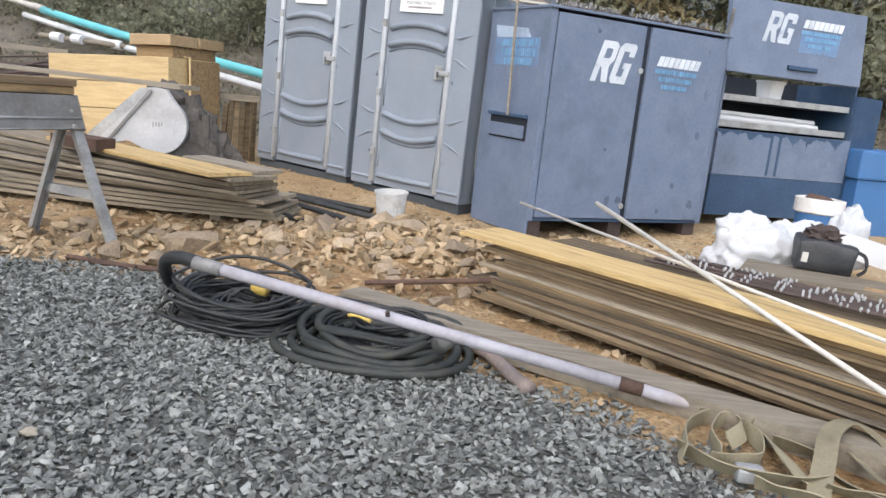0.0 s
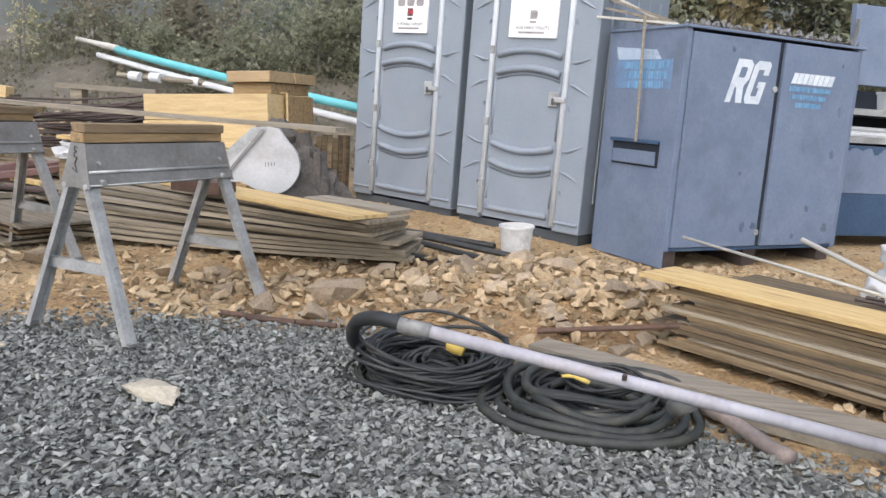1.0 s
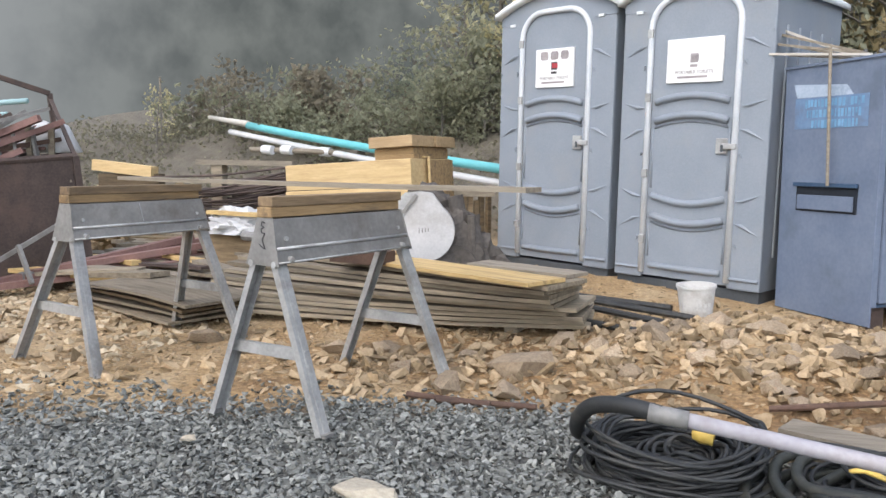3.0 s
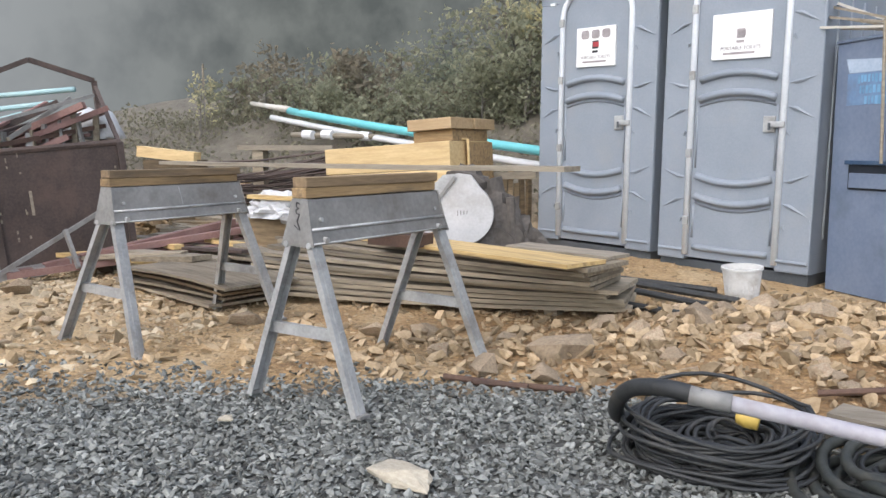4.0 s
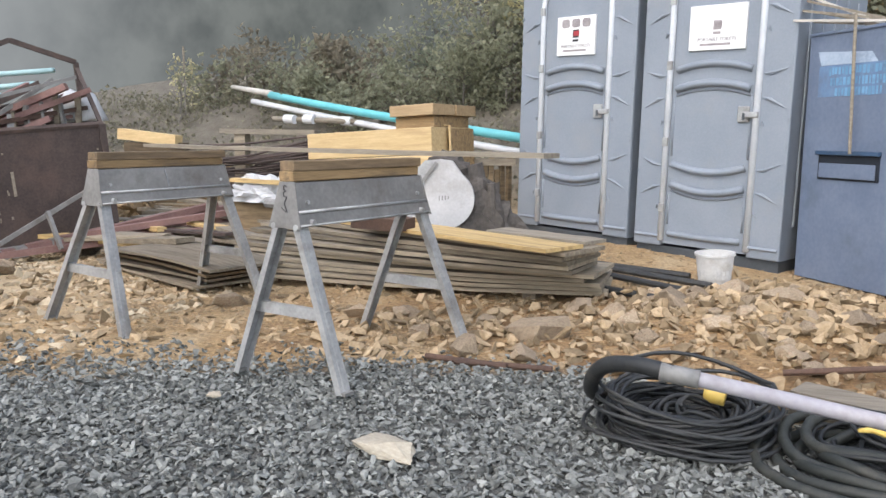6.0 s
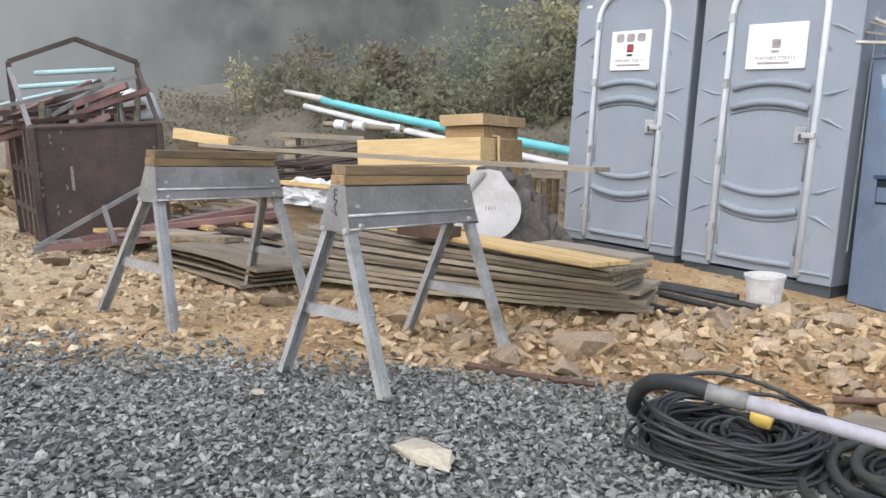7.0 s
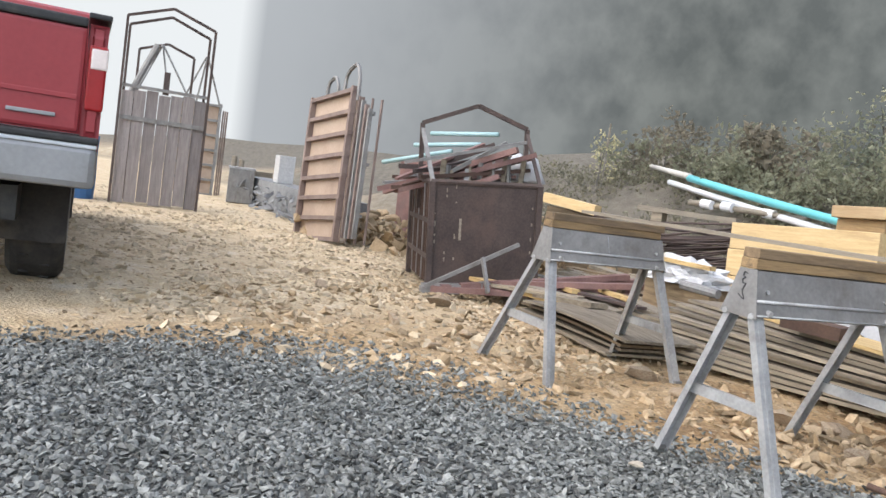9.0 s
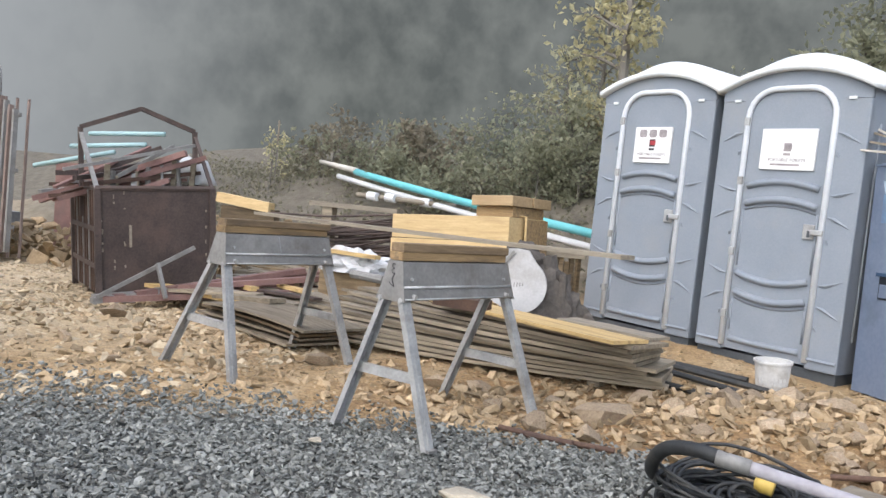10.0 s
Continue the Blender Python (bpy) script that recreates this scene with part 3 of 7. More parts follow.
# ---------- portable toilets ----------
def build_toilet(m, label, wide_sign):
    w, d, h = 1.10, 1.12, 1.965
    crown = 0.15

    def top(x):
        return h + crown * (1 - ((x - w / 2) / (w / 2)) ** 2)

    t = thing("portable_toilet", label, "portable toilet", m, "portable toilets in a row")
    part("base_skid", B(0.01, w - 0.01, 0.03, d - 0.02, -0.06, 0.028, 0.006), M_PLASTIC_DARK, t, "dark grey plastic skid base")
    for name, x0, x1 in (("side_wall", 0.0, 0.035), ("side_wall", w - 0.035, w)):
        bm = B(x0, x1, 0.03, d - 0.03, 0.03, h + 0.02)
        s = -1 if x0 == 0 else 1
        xx = x0 if s < 0 else x1
        wall = part(name, bm, M_PLASTIC, t)
        for k in range(5):
            part("wall_rib", B(xx - 0.012, xx + 0.012, 0.16 + k * 0.19, 0.20 + k * 0.19, 0.25, 1.75, 0.006), M_PLASTIC, wall)
    part("back_wall", B(0.035, w - 0.035, d - 0.06, d - 0.03, 0.03, h + 0.04), M_PLASTIC, t)
    # front jambs with moulded chevrons, and the arched head above the door
    dl, dr = 0.225, 0.875
    for x0, x1, s in ((0.0, dl, 1), (dr, w, -1)):
        bm = B(x0, x1, 0.0, 0.06, 0.03, h - 0.06, 0.012)
        cx = (x0 + x1) / 2
        for z, up in ((0.40, 1), (0.66, -0.7), (1.02, 1), (1.27, -0.5), (1.60, 1)):
            sweep(bm, [(cx - 0.075 * s, 0.002, z), (cx + 0.035 * s, -0.004, z + 0.058 * up), (cx + 0.078 * s, 0.002, z + 0.066 * up)], 0.013, 6, radii=[0.004, 0.014, 0.005])
        for z in (0.30, 0.9, 1.5):
            sweep(bm, [(cx + 0.06 * s, 0.002, z), (cx + 0.075 * s, -0.003, z + 0.03)], 0.012, 6, radii=[0.006, 0.012])
        sweep(bm, [(x0 + 0.012, -0.004, 0.10), (x1 - 0.012, -0.004, 0.10)], 0.012, 6)
        for k in range(9):
            box(bm, (x0 + 0.012) if s > 0 else (x1 - 0.02), (x0 + 0.02) if s > 0 else (x1 - 0.012), -0.006, 0.002, 0.18 + k * 0.19, 0.195 + k * 0.19)
        part("front_jamb", bm, M_PLASTIC, t)
    xs = [w * k / 24 for k in range(25)]
    rad, dh = 0.20, 1.985

    def door_top(x):
        a = min(x - dl, dr - x)
        return dh if a >= rad else dh - rad + math.sqrt(max(0.0, rad * rad - (rad - a) ** 2))

    bm = bmesh.new()
    rows = []
    for x in xs:
        lo = door_top(x) if dl < x < dr else h - 0.06
        rows.append([bm.verts.new((x, y, z)) for y in (0.0, 0.06) for z in (min(lo, top(x) - 0.01), top(x))])
    for a, b in zip(rows, rows[1:]):
        for q in ((0, 1), (1, 3), (3, 2), (2, 0)):
            bm.faces.new((a[q[0]], a[q[1]], b[q[1]], b[q[0]]))
    part("front_head", bm, M_PLASTIC, t)
    # door leaf, a little behind the frame
    poly = [(dl, 0.05)] + [(dl + (dr - dl) * k / 20, door_top(dl + (dr - dl) * k / 20)) for k in range(21)] + [(dr, 0.05)]
    door = part("door", prism(poly, 0.012, 0.05), M_PLASTIC, t)
    cx, hw = (dl + dr) / 2, (dr - dl) / 2 - 0.055

    def arc(z, rise, half=hw):
        return [(cx + half * (k / 6 - 1), 0.012, z + rise * (1 - (k / 6 - 1) ** 2)) for k in range(13)]

    for z, rise, r in ((1.275, 0.042, 0.034), (1.145, 0.042, 0.036), (0.625, -0.045, 0.034), (0.485, -0.045, 0.036), (0.125, -0.004, 0.030)):
        part("rib", T(arc(z, rise), r, 8, flat=0.75), M_PLASTIC, door, smooth=True)
    # pressed panels: fine raised rims at the sides, shade painted under the ribs
    for z0, z1 in ((0.68, 1.10), (0.19, 0.42)):
        for q in (-1, 1):
            part("panel_rim", T([(cx + q * (hw + 0.012), 0.012, z0), (cx + q * (hw + 0.012), 0.012, z1)], 0.008, 6), M_PLASTIC, door, smooth=True)
    for z, rise in ((1.100, 0.042), (0.437, -0.045)):
        part("panel_step", T(arc(z, rise), 0.008, 6), M_RIB_SHADE, door, "dark line painting the shade under a rib", smooth=True)
    trim = [(dl, 0.0, 0.07), (dl, 0.0, dh - rad)] + [(dl + rad - rad * math.cos(a), 0.0, dh - rad + rad * math.sin(a)) for a in [radians(15 * k) for k in range(1, 7)]]
    trim += [(dr - rad + rad * math.sin(a), 0.0, dh - rad + rad * math.cos(a)) for a in [radians(15 * k) for k in range(0, 7)]] + [(dr, 0.0, 0.07)]
    part("door_frame", T(trim, 0.022, 8), M_SILVER, t, "silver metal door trim", smooth=True)
    for z in (0.28, 0.75, 1.28, 1.72):
        part("hinge", B(dl - 0.018, dl + 0.02, -0.026, 0.0, z, z + 0.06, 0.004), M_GALV, t)
    part("latch_plate", B(0.745, 0.825, -0.004, 0.02, 0.925, 1.03, 0.006), M_GALV, door, "metal latch plate")
    part("latch", B(0.79, 0.895, -0.03, -0.004, 0.955, 0.995, 0.01), M_GALV, door, "silver sliding latch")
    part("latch_knob", T([(0.80, -0.03, 0.985), (0.80, -0.03, 0.94)], 0.009, 8), M_PLASTIC_DARK, door)
    # sign with lines of print
    s0, s1 = (0.355, 0.765) if wide_sign else (0.37, 0.735)
    z0, z1 = 1.402, 1.697
    sign = part("sign", B(s0, s1, -0.006, 0.013, z0, z1, 0.004), M_SIGN, door, "white printed sign")
    cx = (s0 + s1) / 2
    ink = M_INKFADED if wide_sign else M_INK
    if not wide_sign:
        for k in range(3):
            part("emblem", prism([(cx - 0.135 + k * 0.098 + px, 1.612 + pz) for px, pz in ((0.012, 0), (0.062, 0), (0.074, 0.014), (0.074, 0.05), (0.062, 0.064), (0.012, 0.064), (0, 0.05), (0, 0.014))], -0.009, -0.006), M_INKFADED, sign)
    part("emblem", B(cx - 0.028, cx + 0.028, -0.009, -0.006, 1.535, 1.595), ink, sign)
    part("emblem", B(cx - 0.028, cx + 0.024, -0.009, -0.006, 1.505, 1.522), ink, sign)
    part("emblem", B(cx - 0.02, cx + 0.034, -0.0105, -0.0092, 1.548, 1.585), M_INKRED if not wide_sign else M_INKFADED, sign)
    fc = bpy.data.curves.new("lettering", "FONT")
    fc.body, fc.size, fc.extrude, fc.align_x = "PORTABLE TOILETS", 0.032, 0.001, "CENTER"
    ft = new("lettering", fc)
    ft.data.materials.append(M_INKFADED)
    ft.parent, ft.matrix_local = sign, pose(cx, -0.0075, 1.462, 90, 0, 0)
    part("print_line", B(cx - 0.12, cx + 0.10, -0.009, -0.006, 1.432, 1.446), M_INKFADED, sign)
    # domed white roof with a thick lip
    bm = bmesh.new()
    nxr, nyr = 20, 12
    grid, low = [], []
    for j in range(nyr + 1):
        fy = j / nyr
        y = -0.05 + (d + 0.08) * fy
        grow = min(1.0, 0.35 + 2.2 * min(fy, 1 - fy) + 0.25)
        grid.append([])
        low.append([])
        for i in range(nxr + 1):
            x = -0.035 + (w + 0.07) * i / nxr
            e = 1 - ((x - w / 2) / (w / 2 + 0.035)) ** 2
            base = h - 0.01 + crown * 1.02 * e
            z = base + 0.045 + 0.115 * (max(0, e) ** 0.7) * (grow - 0.45) / 0.55 * smoothstep(0.0, 0.2, min(fy, 1 - fy) + 0.04)
            grid[-1].append(bm.verts.new((x, y, z)))
            low[-1].append(bm.verts.new((x, y, base + 0.003)))
    for g, flip in ((grid, False), (low, True)):
        for j in range(nyr):
            for i in range(nxr):
                bm.faces.new((g[j][i], g[j][i + 1], g[j + 1][i + 1], g[j + 1][i]))
    for i in range(nxr):
        bm.faces.new((grid[0][i], grid[0][i + 1], low[0][i + 1], low[0][i]))
        bm.faces.new((grid[-1][i], grid[-1][i + 1], low[-1][i + 1], low[-1][i]))
    for j in range(nyr):
        for i in (0, nxr):
            bm.faces.new((grid[j][i], grid[j + 1][i], low[j + 1][i], low[j][i]))
    part("roof", bm, M_ROOF, t, "white translucent domed plastic roof", smooth=True)
    part("roof_vent", T([(0.9, d - 0.2, h), (0.9, d - 0.2, h + 0.28)], 0.05, 12), M_PLASTIC_DARK, t)
    for x in (0.1, w - 0.15):
        part("roof_clip", B(x, x + 0.05, -0.012, 0.0, h - 0.07, h - 0.05), M_ROOF, t)
    return t


TH = -32.8
ux, uy = math.cos(radians(TH)), math.sin(radians(TH))
build_toilet(pose(-1.93, 7.235, 0.175, 0.6, 1.2, TH), "grey-blue plastic portable toilet with a small white printed door sign", False)
build_toilet(pose(-1.93 + 1.165 * ux, 7.235 + 1.165 * uy, 0.135, 0.4, 1.2, TH), "grey-blue plastic portable toilet with a wide white door sign", True)


# ---------- steel job cabinets ----------
def logo(parent, x, z, s, y=-0.004, material=None):
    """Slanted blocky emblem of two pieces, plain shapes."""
    k = 0.30

    def put(x0, pts, m, dy, label):
        part("emblem", prism([(x + s * (x0 + px * 1.2 + k * pz), z + s * pz) for px, pz in pts], y - dy, y + 0.003), m, parent, label)

    put(0.0, [(0, 0), (0.13, 0), (0.13, 0.36), (0.17, 0.36), (0.28, 0), (0.43, 0), (0.34, 0.40), (0.43, 0.55), (0.43, 0.9), (0.34, 1), (0, 1)], material or M_STENCIL, 0, "white slanted emblem")
    put(0.0, [(0.14, 0.58), (0.28, 0.58), (0.30, 0.62), (0.30, 0.78), (0.28, 0.82), (0.14, 0.82)], M_BLUE, 0.002, "blue slot of an emblem")
    put(0.56, [(0.06, 0), (0.44, 0), (0.44, 0.52), (0.24, 0.52), (0.24, 0.38), (0.30, 0.38), (0.30, 0.18), (0.14, 0.18), (0.14, 0.80), (0.30, 0.80), (0.30, 0.68), (0.44, 0.68), (0.44, 0.92), (0.38, 1), (0.08, 1), (0, 0.88), (0, 0.12)], material or M_STENCIL, 0, "white slanted emblem")


def stencil(parent, x, z, w, y=-0.004):
    """White and sky-blue bars of lettering too worn to read."""
    for k in range(8):
        a, c = x + w * k / 8, x + w * (k + 0.86) / 8
        part("lettering_bar", prism([(a, z), (c, z), (c + 0.024, z + 0.07), (a + 0.024, z + 0.07)], y, y + 0.003), M_STENCIL, parent, "white worn lettering bar")
    rnd = random.Random(int(x * 100))
    for k in range(3):
        xx = x - 0.01 + 0.04 * k
        while xx < x + w * (0.95 - 0.1 * k):
            lw = rnd.uniform(0.010, 0.022)
            part("lettering_bar", B(xx, xx + lw, y, y + 0.003, z - 0.05 - 0.052 * k, z - 0.018 - 0.052 * k), M_SKYBLUE, parent, "sky-blue worn lettering bar")
            xx += lw + rnd.uniform(0.004, 0.010)


CAB = pose(0.465, 5.405, 0.094, 0, 0, 31.8)
w, d, h = 1.617, 0.73, 1.482
cab = thing("job_cabinet", "slate-blue steel job-site cabinet with two closed doors", "storage cabinet", CAB, "blue site cabinets")
bm = B(0, 0.012, 0, d, -0.03, h - 0.01)
pocket = part("side_panel", bm, M_BLUE, cab)
part("side_panel", B(w - 0.012, w, 0, d, 0.08, h - 0.01), M_BLUE, cab)
part("back_panel", B(0.012, w - 0.012, d - 0.012, d, 0.08, h - 0.01), M_BLUE, cab)
part("top_panel", B(-0.012, w + 0.012, -0.02, d + 0.005, h - 0.01, h + 0.008, 0.004), M_BLUE, cab)
part("floor_panel", B(0.012, w - 0.012, 0.02, d - 0.012, 0.08, 0.10), M_BLUE_DARK, cab)
for x0, x1 in ((0.012, 0.05), (w - 0.05, w - 0.012)):
    part("door_post", B(x0, x1, 0.0, 0.04, 0.08, h - 0.01, 0.004), M_BLUE, cab)
part("bottom_rail", B(0.05, w - 0.05, 0.0, 0.04, 0.08, 0.10), M_BLUE_DARK, cab)
for x in (0.02, 0.74, w - 0.14):
    part("skid_foot", B(x, x + 0.12, 0.03, d - 0.02, -0.06, 0.08), M_RUSTDARK, cab, "rusty steel skid")
left = part("door", B(0.055, 0.80, -0.012, 0.012, 0.105, h - 0.03, 0.006), M_BLUE, cab)
right = part("door", B(0.85, w - 0.055, -0.016, 0.012, 0.105, h - 0.03, 0.006), M_BLUE, cab)
# Strip painted near-black where shade lies between the doors.
part("door_gap", B(0.80, 0.85, 0.008, 0.02, 0.105, h - 0.03), M_RECESS_SHADE, cab, "near-black strip painting the shade between the doors")
logo(left, 0.36, 1.045, 0.275, -0.0165)
stencil(right, 0.93, 1.20, 0.40, -0.0205)
for z in (0.2, 1.15):
    part("bolt", T([(0.79, -0.022, z), (0.79, -0.012, z)], 0.02, 10), M_GALV, left)
# recessed lifting handle on the side, worn sky-blue stencil
# Flat plate whose near-black colour paints the pocket's inner shade.
part("handle_pocket", B(-0.006, 0.004, 0.13, 0.59, 0.60, 0.775, 0.002), M_RECESS_SHADE, cab, "handle pocket plate painted with near-black shade")
part("handle_plate", B(-0.02, -0.006, 0.15, 0.57, 0.612, 0.70, 0.004), M_BLUE, cab)
part("handle_rail", B(-0.03, -0.006, 0.12, 0.60, 0.75, 0.775, 0.004), M_BLUE_DARK, cab)
part("faded_patch", box(bmesh.new(), -0.0022, 0.0005, 0.09, 0.64, 1.10, 1.285, pose(0, 0, 0, 0, 0, 0)), M_OVERSPRAY, cab, "faded sky-blue overspray patch")
part("pale_patch", prism([(0.20, 1.285), (0.63, 1.29), (0.66, 1.375), (0.25, 1.345)], -0.0026, 0.0005), M_STENCILFADED, cab, "worn pale lettering patch").matrix_local = pose(0, 0, 0, 0, 0, 90)
rnd = random.Random(6)
for r_ in range(1, 4):
    y = 0.10 + 0.02 * r_
    while y < 0.60 - 0.03 * r_:
        lw = rnd.uniform(0.010, 0.024)
        part("worn_stencil", B(-0.003, 0.001, y, y + lw, 1.285 - 0.062 * r_ + rnd.uniform(0, 0.01), 1.335 - 0.062 * r_), M_STENCIL if r_ == 0 else M_SKYBLUE, cab, "worn sky-blue stencil bar")
        y += lw + rnd.uniform(0.004, 0.012)
rnd = random.Random(9)
for k in range(15):
    x, z, r_ = rnd.uniform(0.1, 1.5), rnd.choice((rnd.uniform(0.12, 0.45), rnd.uniform(1.3, 1.42), rnd.uniform(0.15, 1.2))), rnd.uniform(0.008, 0.034)
    if 0.78 < x < 0.87:
        continue
    pts = [(x + r_ * rnd.uniform(0.4, 1.2) * math.cos(a), z + r_ * rnd.uniform(0.5, 1.6) * math.sin(a)) for a in [2 * math.pi * q / 13 for q in range(13)]]
    part("scuff", prism(pts, -0.0185 if x > 0.8 else -0.0145, -0.011), M_SCUFF, right if x > 0.8 else left, "dark scuffed patch")

# broom handle leaning on the cabinet's side, timber offcuts and rod bundle lying on its top
solo("wooden_pole", T([CAB @ Vector((-0.055, 0.30, 0.76)), CAB @ Vector((-0.06, 0.33, 1.56))], 0.0095, 8), M_GREYWOOD, "thin wooden pole standing against a blue cabinet", "pole")
for k in range(6):
    a = CAB @ Vector((0.05 + 0.035 * k, 0.14 + 0.055 * k, h + 0.02 + 0.012 * (k % 3)))
    b = Vector((-0.03 + 0.03 * k, 6.0 + 0.04 * k, a.z + 0.07 + 0.055 * (k % 4)))
    solo("timber_strip", bar(bmesh.new(), a, b, 0.020, 0.014), M_GREYWOOD if k % 3 else M_CREAM, "weathered timber strip leaning from a cabinet to a toilet", "timber", group="strips on the cabinet")
rods = thing("rod_bundle", "rusty steel rods with bead spacers lying on a cabinet", "steel rods", CAB @ pose(0, 0, h + 0.012), "beaded rod bundles")
for k in range(7):
    part("rod", T([(0.15, 0.10 + 0.05 * k, 0.012), (1.55, 0.06 + 0.055 * k, 0.014)], 0.007, 6), M_RUSTDARK, rods)
rnd = random.Random(4)
bm = bmesh.new()
for k in range(210):
    x, y, z = rnd.uniform(0.12, 1.58), rnd.uniform(0.01, 0.38), rnd.uniform(0.008, 0.04)
    sweep(bm, [(x, y, z), (x + rnd.uniform(-0.012, 0.012), y, z + rnd.uniform(0.012, 0.03))], rnd.uniform(0.006, 0.011), 6)
tagged(part("spacer", bm, M_GALV_DARK, rods), kind="stuff")

# open tool cabinet behind, its lid raised
C2 = pose(2.03, 6.86, 0.12, 0, 0, 22.5)
oc = thing("tool_cabinet", "blue steel tool cabinet standing open with raised lid", "storage cabinet", C2, "blue site cabinets")
W2, D2 = 1.42, 0.75
part("lower_front", B(0, W2, 0, 0.03, 0.06, 0.40), M_BLUE_DARK, oc, "dark wet lower front")
part("upper_front", B(0, W2, -0.004, 0.026, 0.404, 0.78), M_BLUE, oc)
part("side_panel", B(0, 0.02, 0.03, D2, 0.06, 1.25), M_BLUE, oc)
# Right panel takes a darker blue than the left one.
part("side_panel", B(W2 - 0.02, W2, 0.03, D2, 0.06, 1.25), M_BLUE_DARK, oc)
rnd = random.Random(13)
for k in range(9):
    x = 0.05 + 0.15 * k
    dz = rnd.uniform(0.03, 0.14)
    edge = [(x - 0.08 + 0.16 * q / 14, 0.775 - dz * (0.25 + 0.75 * math.sin(math.pi * q / 14) ** 2) * rnd.uniform(0.45, 1.15)) for q in range(15)]
    part("wet_streak", prism([(x - 0.08, 0.779), (x + 0.08, 0.779)] + edge[::-1], -0.0062, -0.0042), M_BLUE_DARK, oc, "dark wet streak")
# Back panel in near-black puts the interior's shade into its colour.
part("back_panel", B(0.02, W2 - 0.02, D2 - 0.02, D2, 0.06, 1.25), M_RECESS_SHADE, oc)
for z in (0.80, 1.02):
    part("shelf", B(0.02, W2 - 0.02, 0.06, D2 - 0.02, z, z + 0.05), M_GALV, oc, "light grey steel shelf")
lid = part("lid", B(-0.1, W2 - 0.12, 0, 0.05, 0, 0.60, 0.006), M_BLUE, oc)
lid.matrix_local = pose(0, -0.10, 1.24, -6, 0, 0)
logo(lid, 0.22, 0.27, 0.25, -0.004, M_STENCILPALE)
stencil(lid, 0.62, 0.42, 0.42, -0.006)
part("faded_patch", prism([(0.60, 0.22), (1.0, 0.22), (1.04, 0.40), (0.62, 0.40)], -0.0025, 0.001), M_OVERSPRAY, lid, "faded sky-blue overspray patch")
part("lid_handle", B(0.5, 0.80, -0.03, 0.0, 0.07, 0.105, 0.006), M_BLUE_DARK, lid)
part("lid_strut", T([(-0.05, 0.05, 1.2), (-0.12, -0.1, 1.72)], 0.014, 6), M_GALV_DARK, oc)
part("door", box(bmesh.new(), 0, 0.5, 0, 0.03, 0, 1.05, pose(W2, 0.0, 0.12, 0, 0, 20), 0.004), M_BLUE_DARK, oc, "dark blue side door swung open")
for x in (0.55, 0.64):
    part("drip_stain", B(x, x + 0.025, -0.0065, -0.004, 0.42, 0.76), M_BLUE_DARK, oc)
for k, (x, z) in enumerate(((0.06, 0.86), (0.1, 0.90))):
    solo("pale_pipe", T([C2 @ Vector((x, 0.12 + 0.06 * k, z + 0.012)), C2 @ Vector((1.15, 0.14 + 0.05 * k, z + 0.0))], 0.022, 8), M_PVC, "pale plastic pipe lying on a cabinet shelf", "pipe")
solo("paint_tub", lathe([(0.0, 0), (0.10, 0), (0.115, 0.13), (0.125, 0.13), (0.125, 0.15), (0, 0.152)], 20), M_BUCKET, "white lidded tub on a steel shelf", "tub", C2 @ pose(0.62, 0.2, 1.07))
bin_ = thing("steel_container", "bright blue steel container beside the cabinets", "container", pose(3.42, 7.28, 0.08, 0, 0, 14))
part("body", B(0, 2.3, 0, 0.9, 0, 0.50, 0.01), M_BLUE_BRIGHT, bin_)
part("lid", B(-0.03, 2.33, -0.03, 0.93, 0.503, 0.76, 0.02), M_BLUE_BRIGHT, bin_)


# ---------- sawhorses ----------
def spline_pts(pts, n=4):
    pts = [Vector(p) for p in pts]
    out = []
    for i in range(len(pts) - 1):
        p0, p1, p2, p3 = pts[max(i - 1, 0)], pts[i], pts[i + 1], pts[min(i + 2, len(pts) - 1)]
        for k in range(n):
            t = k / n
            out.append(0.5 * ((2 * p1) + (p2 - p0) * t + (2 * p0 - 5 * p1 + 4 * p2 - p3) * t * t + (3 * p1 - p0 - 3 * p2 + p3) * t ** 3))
    return out + [pts[-1]]


